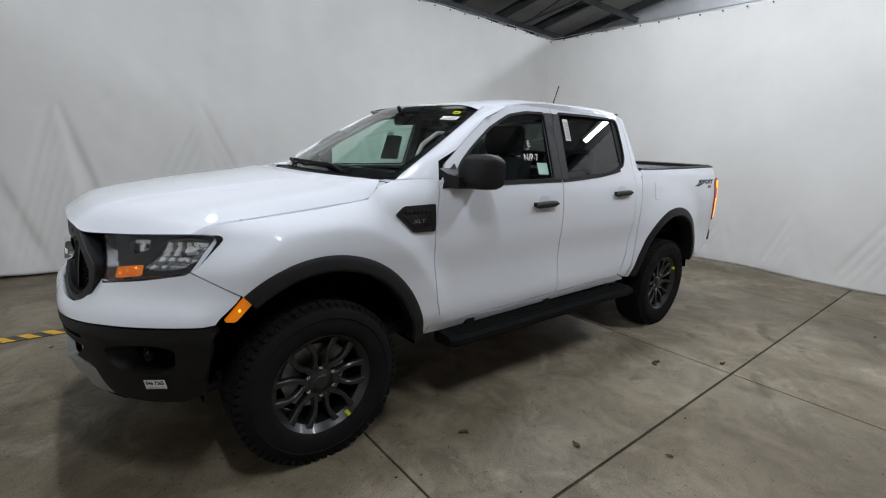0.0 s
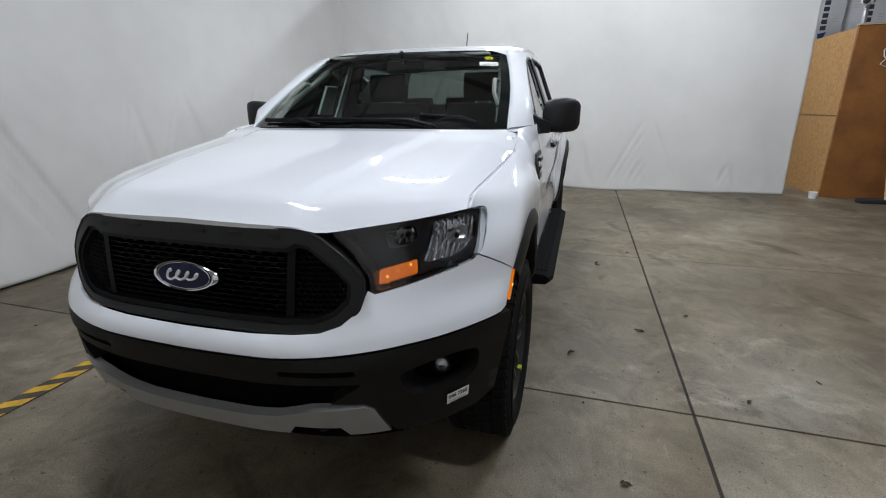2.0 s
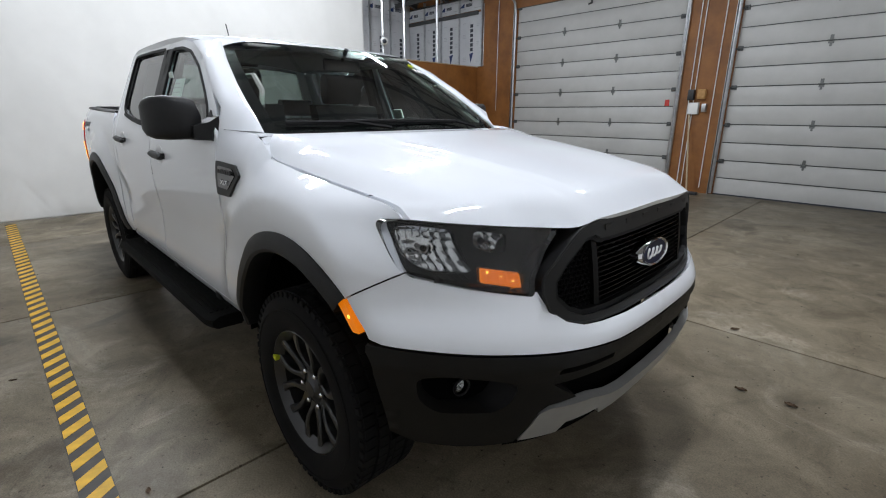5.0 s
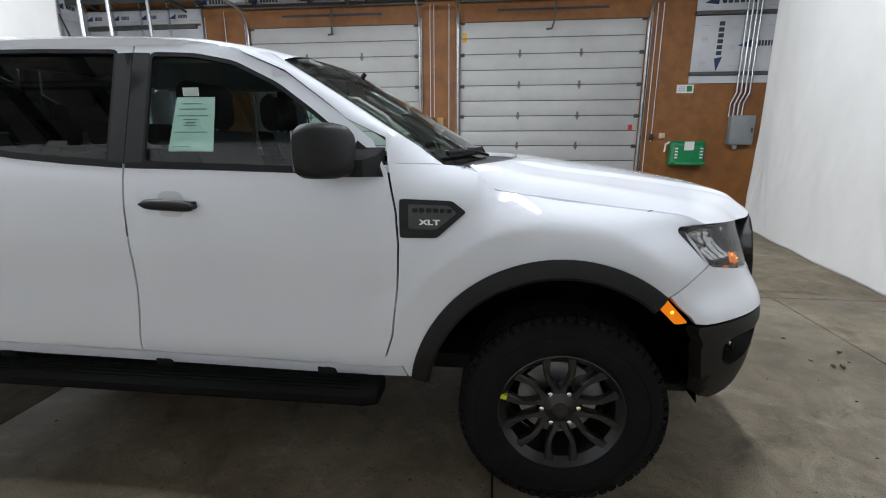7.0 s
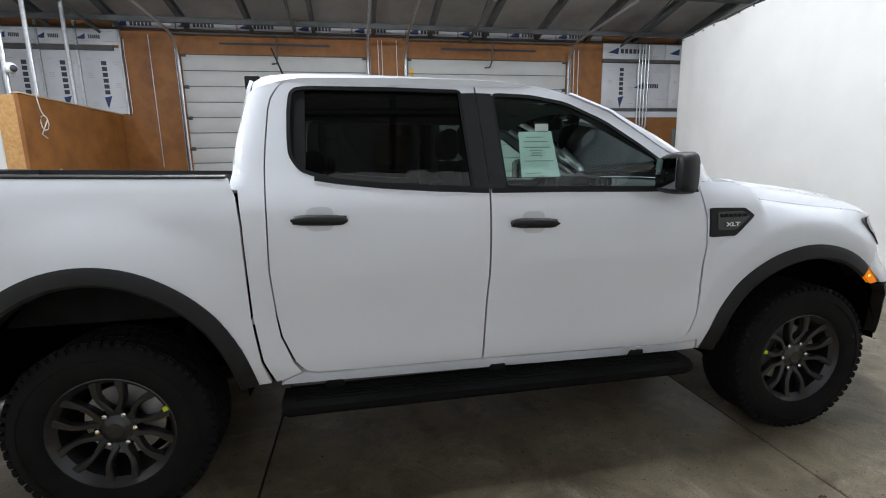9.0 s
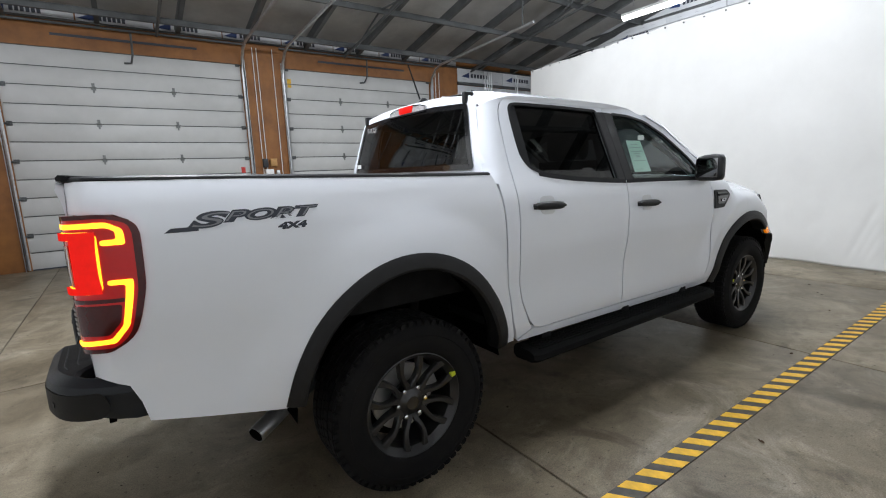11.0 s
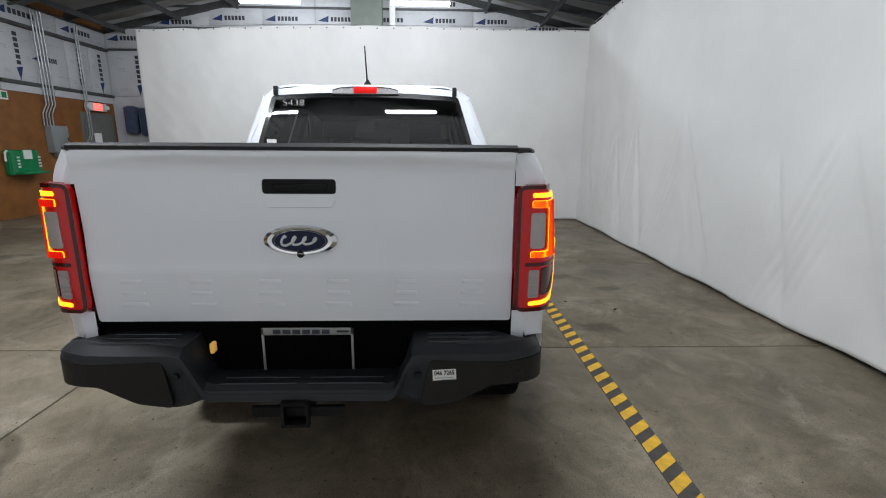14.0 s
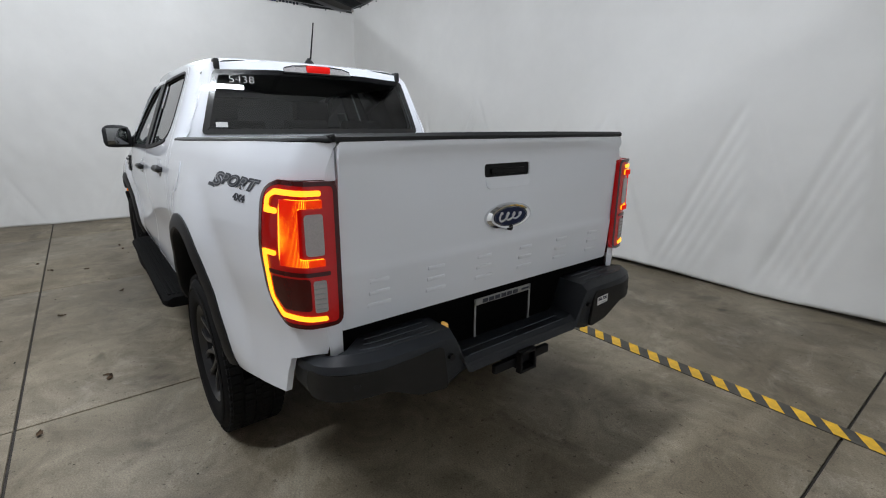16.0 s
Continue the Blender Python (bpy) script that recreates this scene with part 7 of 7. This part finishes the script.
ysb = [-1.03, -0.98, -0.93, -0.88, -0.84, -0.80, -0.76, -0.72, -0.66, -0.6, -0.56, -0.52, -0.48, -0.44, -0.40, -0.36, -0.34, -0.32, -0.30, -0.28, -0.26, -0.2, -0.1, 0]
ysb = ysb + [-y for y in ysb[::-1][1:]]
rear_bumper = part("rear_bumper", loft([bumper_loop(y) for y in ysb]), BUMPER_TOP, truck, "dark blue-grey plastic step bumper", sharp=30)
for s in (1, -1):
    side = [(0.390, 0.610), (0.412, 0.768), (0.90, 0.752), (0.92, 0.70), (0.90, 0.665), (0.62, 0.684), (0.50, 0.625)]
    part("corner_cover", mirror(flip(sheet(rounded(side, 0.02), lambda u, z: bump_at(u, -0.002, z), 0.03, depth=0.012)), s), COVER, rear_bumper, "brown-grey corner cover")
    for k in range(3):
        line = [bump_at(s * u, 0.055 + 0.034 * k, 0.8065) for u in np.linspace(0.41, 0.70 - 0.02 * k, 9)]
        part("step_rib", tube(line, 0.0022, 5), RIB, rear_bumper, "paler blue-grey tread rib")
    for u in (0.376, 0.72):
        part("sensor", rod(bump_at(s * u, -0.004, 0.716), bump_at(s * u, 0.03, 0.716), 0.011, n=12), TRIM, rear_bumper)
for y0, y1 in ((-0.26, -0.02), (0.02, 0.26)):
    for k in range(2):
        part("step_rib", tube([(-4.410 + 0.04 * k, y0, 0.6685), (-4.410 + 0.04 * k, y1, 0.6685)], 0.0022, 5), RIB, rear_bumper)
# black panel whose colour is the shade behind the plate
part("plate_recess", box(-4.30, -4.28, -0.70, 0.70, 0.60, 0.845), CAVITY, truck)
bm = bmesh.new()
add_box(bm, -4.3075, -4.3015, -0.15, 0.15, 0.655, 0.815, bevel=0.002)
plate = part("plate_holder", bm, CAVITY, truck, "black dealer plate in a silver frame")
bm = bmesh.new()
for y0, y1, z0, z1 in ((-0.155, 0.155, 0.795, 0.820), (-0.155, 0.155, 0.650, 0.662), (-0.155, -0.147, 0.650, 0.820), (0.147, 0.155, 0.650, 0.820)):
    add_box(bm, -4.314, -4.3085, y0, y1, z0, z1, bevel=0.001)
part("plate_frame", bm, SILVER, plate, "silver plate frame")
for k in range(6):
    part("text_bar", box(-4.3165, -4.3145, 0.115 - k * 0.033 - 0.026, 0.115 - k * 0.033, 0.800, 0.815), INK, plate)
part("text_bar", box(-4.3165, -4.3145, -0.14, -0.10, 0.805, 0.812), INK, plate)
for k in range(8):
    part("text_bar", box(-4.3165, -4.3145, 0.05 - k * 0.013 - 0.01, 0.05 - k * 0.013, 0.653, 0.659), INK, plate)
part("plate_lamp", box(-4.345, -4.315, 0.305, 0.318, 0.742, 0.778, bevel=0.004), PLATE_LAMP, truck, "small warm lit plate lamp")
hitch = part("hitch_receiver", loft([[(x, 0.012 + a * 0.034, 0.588 + b * 0.036) for a, b in ((-1, -1), (1, -1), (1, 1), (-1, 1))] for x in (-4.10, -4.46)], cap=False), TRIM_DARK, truck, "black square tow receiver")
bm = bmesh.new()
for y0, y1, z0, z1 in ((-0.032, -0.022, 0.545, 0.631), (0.046, 0.056, 0.545, 0.631), (-0.032, 0.056, 0.545, 0.556), (-0.032, 0.056, 0.620, 0.631)):
    add_box(bm, -4.470, -4.445, y0, y1, z0, z1, bevel=0.002)
part("receiver_collar", bm, TRIM_DARK, hitch)
part("chain_loop", box(-4.44, -4.42, -0.14, 0.16, 0.565, 0.60, bevel=0.004), TRIM_DARK, hitch)
tag = part("bumper_sticker", box(-0.037, 0.037, -0.018, 0.018, 0, 0.001, m=Matrix.Translation((-4.4605, -0.462, 0.722)) @ pose(0, 0, 0, 90, 0, -90) @ pose(0, 0, 0, 0, 0, 3)), STICKER, truck, "white stock sticker with black digits")
letters("digits", "046 7265", 0.020, INK, tag, Matrix.Translation((-4.4620, -0.462, 0.722)) @ pose(0, 0, 0, 90, 0, -90) @ pose(0, 0, 0, 0, 0, 3) @ pose(0, 0.006, 0), depth=0.0004, bold=0.0006, squash=0.85)
for a, b, c in ((-0.03, 0.028, -0.010), (-0.01, 0.034, -0.016)):
    part("text_bar", box(a, b, c - 0.0015, c + 0.0015, 0.0012, 0.0018, m=Matrix.Translation((-4.4605, -0.462, 0.722)) @ pose(0, 0, 0, 90, 0, -90) @ pose(0, 0, 0, 0, 0, 3)), INK_GREY, tag)
bm = tube([(-3.5, -0.55, 0.50), (-3.65, -0.62, 0.47), (-3.78, -0.70, 0.435), (-3.86, -0.745, 0.41)], 0.036, 14)
part("tailpipe", bm, GALV, truck, "bare steel tailpipe")
part("tailpipe_bore", rod((-3.855, -0.742, 0.412), (-3.8625, -0.7465, 0.409), 0.030, n=14), CAVITY, truck)

# --- underbody ---
part("chassis", box(-3.85, 0.50, -0.48, 0.48, 0.43, 0.60, bevel=0.03), UNDER, truck)
part("cab_floor", box(-2.66, -0.35, -0.80, 0.80, 0.50, 0.56), UNDER, truck)
for x in (0.0, -3.22):
    part("axle", rod((x, -0.74, 0.37), (x, 0.74, 0.37), 0.05), UNDER, truck)
bm = bmesh.new()
bmesh.ops.create_uvsphere(bm, u_segments=14, v_segments=10, radius=0.15, matrix=Matrix.Translation((-3.22, 0, 0.37)))
part("differential", bm, UNDER, truck)
for s in (1, -1):
    part("leaf_spring", tube([(-2.65, s * 0.55, 0.50), (-2.95, s * 0.55, 0.42), (-3.22, s * 0.55, 0.40), (-3.5, s * 0.55, 0.44), (-3.85, s * 0.55, 0.55)], 0.03, 6), UNDER, truck)
    part("mud_valance", box(0.40, 0.50, s * 0.60, s * 0.78, 0.43, 0.47, bevel=0.02), TRIM_DARK, truck)
    part("shock", rod((-3.1, s * 0.6, 0.4), (-2.95, s * 0.5, 0.85), 0.03), UNDER, truck)
part("engine_guard", box(0.1, 0.62, -0.45, 0.45, 0.38, 0.44, bevel=0.02), UNDER, truck)

# --- wheels ---
def wheel_parts(holder):
    R, W = 0.388, 0.132
    prof = [(0.230, -0.105), (0.240, -0.118), (0.264, -0.130), (0.305, -0.134), (0.345, -0.128), (0.368, -0.112), (0.378, -0.095), (0.381, 0.0), (0.378, 0.095), (0.368, 0.112), (0.345, 0.128), (0.305, 0.134), (0.264, 0.130), (0.240, 0.118), (0.230, 0.105), (0.220, 0.0)]
    tyre = part("tyre", lathe(prof, 72), RUBBER, holder, "black all-terrain tyre", sharp=60)
    bm = bmesh.new()
    for k in range(60):
        a = k * math.tau / 60
        for y, dy, off in ((0.088, 0.020, 0.0), (-0.088, 0.020, 0.5), (0.036, 0.019, 0.5), (-0.036, 0.019, 0.0), (0.0, 0.010, 0.25)):
            ang = a + off * math.tau / 60
            add_box(bm, 0.376, 0.3885, y - dy, y + dy, -0.0172, 0.0172, m=Matrix.Rotation(-ang, 4, "Y"))
        for sg in (1, -1):
            add_box(bm, 0.362, 0.384, sg * 0.104, sg * 0.117, -0.011, 0.011, m=Matrix.Rotation(-a, 4, "Y"))
    part("tread", bm, RUBBER, tyre)
    bm = lathe([(0.318, 0.1335), (0.322, 0.1365), (0.332, 0.1335), (0.330, 0.130)], 60)
    part("sidewall_ring", bm, RUBBER, tyre)
    rim = part("rim", lathe([(0.213, -0.10), (0.234, -0.11), (0.238, -0.104), (0.220, -0.08), (0.214, 0.06), (0.226, 0.098), (0.237, 0.108), (0.240, 0.114), (0.234, 0.117), (0.224, 0.106), (0.206, 0.085), (0.204, -0.09)], 64), ALLOY, holder, "dark grey six-pair spoke alloy rim")
    part("hub", lathe([(0.0, 0.088), (0.030, 0.089), (0.035, 0.084), (0.046, 0.078), (0.074, 0.066), (0.080, 0.05), (0.08, 0.02), (0.0, 0.02)], 36), ALLOY, rim)
    part("brake_disc", lathe([(0.06, -0.02), (0.155, -0.02), (0.155, 0.0), (0.06, 0.0)], 40), GALV, holder)
    part("brake_backing", lathe([(0.0, -0.06), (0.20, -0.06), (0.20, -0.05), (0.0, -0.05)], 32), CAVITY, holder)
    part("caliper", box(0.09, 0.175, -0.05, 0.03, -0.06, 0.06, bevel=0.012, m=Matrix.Rotation(radians(200), 4, "Y")), SILVER, holder)
    for k in range(6):
        base = radians(60 * k + 90)
        for sg in (-1, 1):
            loops = []
            for r, off, w, y, d in ((0.060, 0.010, 0.018, 0.075, 0.045), (0.086, 0.017, 0.0155, 0.081, 0.040), (0.103, 0.029, 0.0130, 0.086, 0.038), (0.128, 0.041, 0.0115, 0.092, 0.036), (0.153, 0.047, 0.0115, 0.097, 0.034), (0.175, 0.0475, 0.0130, 0.099, 0.034), (0.205, 0.047, 0.0165, 0.101, 0.034), (0.230, 0.046, 0.0215, 0.101, 0.034)):
                c = [(r, sg * off - w, y - d), (r, sg * off - w, y - 0.006), (r, sg * off - w + 0.005, y), (r, sg * off + w - 0.005, y), (r, sg * off + w, y - 0.006), (r, sg * off + w, y - d)]
                loops.append([(a * math.cos(base) - b * math.sin(base), e, a * math.sin(base) + b * math.cos(base)) for a, b, e in c])
            part("spoke", loft(loops), ALLOY, rim)
        la = radians(60 * k + 60)
        cx, cz = 0.0697 * math.cos(la), 0.0697 * math.sin(la)
        part("nut_seat", rod((cx, 0.05, cz), (cx, 0.0705, cz), 0.0165, n=16), CAVITY, rim)
        bm = bmesh.new()
        add_rod(bm, (cx, 0.05, cz), (cx, 0.083, cz), 0.0105, n=6)
        add_rod(bm, (cx, 0.083, cz), (cx, 0.087, cz), 0.0095, 0.005, n=12)
        part("lug_nut", bm, CHROME, rim, "bright lug nut")


proto_wheel = new("wheel")
tagged(proto_wheel, "black tyre on a dark six-spoke alloy wheel")
wheel_parts(proto_wheel)
proto_wheel.parent = truck
SPOTS = [(0.0, 0.778, 0.381, 1, 30), (-3.22, 0.778, 0.379, 1, 10), (0.0, -0.778, 0.381, -1, 4), (-3.22, -0.778, 0.379, -1, 1)]
MARKS = (93, -160, -19, -158)
YELLOW_MARK = material("yellow_mark", (0.62, 0.70, 0.02), 0.5, noise_scale=20, vary=0.1)


def wheel_pose(x, y, z, s, spin):
    return pose(x, y, z) @ (pose(0, 0, 0, 0, 0, 0) if s > 0 else pose(0, 0, 0, 0, 0, 180)) @ pose(0, 0, 0, 0, spin, 0)


proto_wheel.matrix_basis = wheel_pose(*SPOTS[0])
wheels = [proto_wheel] + [copy_thing(proto_wheel, wheel_pose(*spot)) for spot in SPOTS[1:]]
for w, turn in zip(wheels, MARKS):
    part("dot_sticker", box(-0.011, 0.011, 0.1, 0.119, -0.009, 0.009, m=Matrix.Rotation(radians(turn), 4, "Y") @ Matrix.Translation((0.224, 0, 0))), YELLOW_MARK, w, "small yellow dot sticker on the rim")

# --- cabin ---
part("dashboard", loft([[(x, y, z) for x, z in ((-0.42, 1.02), (-0.30, 1.20), (-0.38, 1.285), (-0.62, 1.275), (-0.78, 1.20), (-0.80, 1.02))] for y in (-0.80, -0.76, -0.4, 0, 0.4, 0.76, 0.80)]), CABIN, truck, "dark dashboard")
part("instrument_hood", loft([[(x, y, z) for x, z in ((-0.60, 1.27), (-0.62, 1.315), (-0.76, 1.31), (-0.80, 1.25))] for y in (0.18, 0.25, 0.50, 0.57)]), CABIN, truck)
part("console", box(-1.5, -0.75, -0.11, 0.11, 0.6, 0.92, bevel=0.03), CABIN, truck)
part("centre_screen", box(-0.70, -0.66, -0.13, 0.13, 1.18, 1.31, bevel=0.01), GLOSS_BLACK, truck)
wheel_m = Matrix.Translation((-0.92, 0.37, 1.17)) @ pose(0, 0, 0, 0, -65, 0)
pts = [tuple(wheel_m @ Vector((0.185 * math.cos(t), 0.185 * math.sin(t), 0))) for t in [k * math.tau / 32 for k in range(33)]]
sw = part("steering_wheel", tube(pts, 0.016, 8), CABIN, truck, "dark steering wheel")
part("hub", box(-0.07, 0.07, -0.07, 0.07, -0.03, 0.02, bevel=0.02, m=wheel_m), CABIN, sw)
for t in (0, 180, 270):
    part("spoke", box(0.05, 0.18, -0.02, 0.02, -0.012, 0.008, bevel=0.004, m=wheel_m @ pose(0, 0, 0, 0, 0, t)), CABIN, sw)


def seat(x, y, w, top=1.43, rest=1.535, half=0.10):
    st = part("seat", loft([[(x + dx, y + sg * w, z) for dx, z in ((0.42, 0.78), (0.45, 0.88), (0.05, 0.86), (-0.08, 0.95), (-0.24, top - 0.01), (-0.33, top), (-0.22, 0.80))] for sg in (-1, -0.85, -0.4, 0.4, 0.85, 1)]), CABIN, truck, "dark cloth seat")
    part("headrest", loft([[(x - 0.31 + 0.055 * math.cos(t), y + sg * 0.135, rest + half * math.copysign(abs(math.sin(t)) ** 0.6, math.sin(t))) for t in [k * math.tau / 16 for k in range(16)]] for sg in (-1, -0.9, 0, 0.9, 1)]), CABIN, st)
    for sg in (-0.05, 0.05):
        part("headrest_post", rod((x - 0.30, y + sg, top - 0.03), (x - 0.31, y + sg, rest - half + 0.04), 0.007, n=6), GALV, st)


seat(-1.30, 0.37, 0.25)
seat(-1.30, -0.37, 0.25)
for y in (0.42, 0.0, -0.42):
    seat(-2.10, y, 0.20, 1.33, 1.415, 0.065)
part("headliner", sheet([(-1.1, -0.62), (-1.1, 0.62), (-2.58, 0.62), (-2.58, -0.62)], lambda x, y: Vector((x, y, roof_top(x) - 0.055 - 0.05 * (y / 0.62) ** 2)), 0.12, depth=0.0), CABIN_PALE, truck)
rear_mirror = part("inside_mirror", box(-1.02, -0.995, -0.12, 0.12, 1.60, 1.665, bevel=0.012), CABIN, truck, "dark inside mirror")
part("mirror_stem", rod((-1.0, 0, 1.66), (-0.95, 0, 1.715), 0.012), CABIN, rear_mirror)
for s in (1, -1):
    part("pillar_trim", tube([(-0.55, s * 0.675, 1.31), (-0.74, s * 0.645, 1.43), (-0.94, s * 0.61, 1.54), (-1.12, s * 0.59, 1.64), (-1.3, s * 0.62, 1.70), (-2.5, s * 0.62, 1.72)], 0.018, 8), CABIN_PALE, truck, "pale grey pillar trim")
    part("b_pillar_trim", tube([(-1.70, s * 0.79, 0.7), (-1.70, s * 0.78, 1.30), (-1.70, s * 0.66, 1.70)], 0.05, 8), CABIN, truck)
    part("grab_handle", tube([(-0.64, s * 0.655, 1.40), (-0.70, s * 0.62, 1.47), (-0.82, s * 0.60, 1.54), (-0.88, s * 0.61, 1.54)], 0.012, 6), CABIN_PALE, truck)
    part("sun_visor", box(-1.22, -1.04, s * 0.12, s * 0.52, 1.695, 1.71, bevel=0.005), CABIN_PALE, truck)
# papers and stickers on the glass
yp = side_y(-1.42, 1.45) - 0.025
form = part("window_form", mirror(flip(sheet([(-1.32, 1.345), (-1.335, 1.545), (-1.49, 1.545), (-1.50, 1.345)], lambda x, z: Vector((x, side_y(x, z) - 0.022, z)), 0.1, depth=0.002)), -1), PAPER_GREEN, truck, "printed price form behind the side glass")
for z, a, b in ((1.52, 0.03, 0.11), (1.50, 0.02, 0.13), (1.475, 0.015, 0.14), (1.462, 0.04, 0.10), (1.45, 0.05, 0.09), (1.44, 0.045, 0.095), (1.415, 0.01, 0.145), (1.362, 0.01, 0.08)):
    part("text_bar", box(-1.49 + a, -1.49 + b, -side_y(-1.4, z) + 0.0165, -side_y(-1.4, z) + 0.0185, z - 0.002, z + 0.002), INK_GREY, form)
part("backing_card", box(-1.43, -1.37, -0.79, -0.785, 1.545, 1.575), PAPER_GREEN, form)
strip_ = part("window_label", flip(sheet([(-1.80, 1.55), (-1.80, 1.69), (-1.855, 1.69), (-1.855, 1.55)], shift(on_side, -0.008), 0.1, depth=0.001)), STICKER, truck, "white printed label on the rear door glass")
for k in range(12):
    z = 1.56 + k * 0.01
    p = on_side(-1.82, z)
    part("text_bar", box(-1.848, -1.806, p.y - 0.0075, p.y - 0.0055, z, z + 0.004), INK_GREY, strip_)
card = part("window_card", flip(sheet([(-1.46, 1.33), (-1.46, 1.40), (-1.56, 1.40), (-1.56, 1.33)], shift(on_side, -0.02), 0.1, depth=0.001)), PAPER_GREEN, truck, "pale card in the driver's window")
mk = Matrix.Translation((-1.40, side_y(-1.4, 1.43) - 0.006, 1.43)) @ pose(0, 0, 0, 90, 0, 180) @ pose(0, 0, 0, -21, 0, 0)
letters("chalk_mark", "N/P-7", 0.062, CHALK, truck, mk, depth=0.0005, label="white chalk writing on glass", squash=0.9)
mk = Matrix.Translation((-1.40, side_y(-1.4, 1.51) - 0.006, 1.51)) @ pose(0, 0, 0, 90, 0, 180) @ pose(0, 0, 0, -21, 0, 0)
letters("chalk_mark", "E", 0.055, CHALK, truck, mk, depth=0.0005, label="white chalk writing on glass")
p = on_screen(0.83, 1.628)
q = (on_screen(0.83, 1.648) - on_screen(0.83, 1.608)).normalized()
r = (on_screen(0.90, 1.628) - on_screen(0.76, 1.628)).normalized()
n = r.cross(q).normalized()
if n.x < 0:
    n = -n
m_ws = Matrix((r, q, r.cross(q))).transposed().to_4x4()
m_ws.translation = p + n * 0.003
lab = part("screen_label", box(-0.055, 0.055, -0.022, 0.022, 0, 0.001, m=m_ws), STICKER, screen, "white label on the windshield")
for a, b, c in ((-0.045, 0.045, 0.008), (-0.045, 0.04, -0.008), (-0.04, 0.045, -0.015)):
    part("text_bar", box(a, b, c - 0.003, c + 0.003, -0.0008 if n.dot(r.cross(q)) < 0 else 0.0013, -0.0003 if n.dot(r.cross(q)) < 0 else 0.0018, m=m_ws), INK_GREY, lab)
bm = bmesh.new()
add_tube(bm, [tuple(m_ws @ Vector((0.0 + 0.022 * math.cos(t), 0.075 + 0.014 * math.sin(t), 0.0))) for t in [k * math.tau / 20 for k in range(21)]], 0.004, 5)
part("chalk_ring", bm, bpy.data.materials["yellow_mark"], screen, "yellow chalk ring on glass")

# ---- leaf bits and grit on the floor ----
LEAF = material("dry_leaf", (0.10, 0.055, 0.022), 0.8, noise_scale=30, second=(0.045, 0.025, 0.012))
GRIT = material("grit", (0.05, 0.042, 0.03), 0.9, noise_scale=40, vary=0.5)
LEAVES = [(-0.43, 1.98, 0.035), (-0.35, 2.57, 0.035), (0.29, 1.36, 0.045), (0.43, 1.64, 0.055), (-0.69, 1.13, 0.03), (-0.71, 2.38, 0.03), (-2.41, 1.3, 0.055), (-0.67, 1.12, 0.045), (-4.64, 2.19, 0.035), (-1.4, 1.87, 0.035), (1.02, 1.0, 0.055), (1.23, 1.02, 0.055), (0.8, 1.77, 0.055), (-0.36, -1.37, 0.035), (0.04, 2.86, 0.035), (0.46, 1.67, 0.035), (1.9, 0.38, 0.055), (1.76, 0.45, 0.03), (1.79, 0.79, 0.03), (-1.71, -1.69, 0.035), (1.94, -0.78, 0.03), (-1.93, -2.08, 0.045), (1.01, -1.21, 0.03), (-2.36, 1.31, 0.045), (-2.82, 1.6, 0.055), (-1.08, 1.54, 0.055), (1.85, 0.38, 0.055), (2.14, 0.18, 0.055), (2.02, 0.59, 0.055)]
rnd = random.Random(41)


def leaf(x, y, size, turn):
    """A curled scrap of dry leaf lying on the slab."""
    bm = bmesh.new()
    n, m = 7, 4
    grid = []
    for i in range(n + 1):
        q = i / n
        w = 0.42 * math.sin(math.pi * min(0.97, q + 0.06)) ** 0.8 + (0.05 if 0 < i < n else 0) * rnd.uniform(-1, 1)
        grid.append([bm.verts.new(((q - 0.5) * size, w * (2 * j / m - 1) * size * 0.6, 0.003 + size * (0.16 * (2 * j / m - 1) ** 2 * rnd.uniform(0.4, 1.3) + 0.09 * abs(q - 0.5)))) for j in range(m + 1)])
    for i in range(n):
        for j in range(m):
            bm.faces.new((grid[i][j], grid[i + 1][j], grid[i + 1][j + 1], grid[i][j + 1]))
    ob = part("leaf_scrap", bm, LEAF)
    ob.matrix_world = pose(x, y, 0.0, 0, 0, turn)
    return tagged(ob, "small curled brown leaf scrap on the concrete", "leaf", group="leaf scraps")


for lx, ly, size in LEAVES:
    leaf(lx, ly, size, rnd.uniform(0, 360))

verts, faces = [], []
for k in range(900):
    gx, gy = rnd.uniform(-6.3, 4.5), rnd.uniform(-3.2, 6.5)
    r = rnd.uniform(0.0015, 0.005) if rnd.random() < 0.93 else rnd.uniform(0.005, 0.009)
    a = rnd.uniform(0, math.tau)
    n0 = len(verts)
    for q in range(4):
        verts.append((gx + r * rnd.uniform(0.7, 1.8) * math.cos(a + q * math.pi / 2), gy + r * rnd.uniform(0.7, 1.3) * math.sin(a + q * math.pi / 2), 0.0004))
    verts.append((gx, gy, 0.0005 + r * 0.7))
    faces += [(n0, n0 + 1, n0 + 4), (n0 + 1, n0 + 2, n0 + 4), (n0 + 2, n0 + 3, n0 + 4), (n0 + 3, n0, n0 + 4)]
tagged(pydata("floor_grit", verts, faces, GRIT), "scattered dark grit and crumbs on the concrete", "grit", kind="stuff")
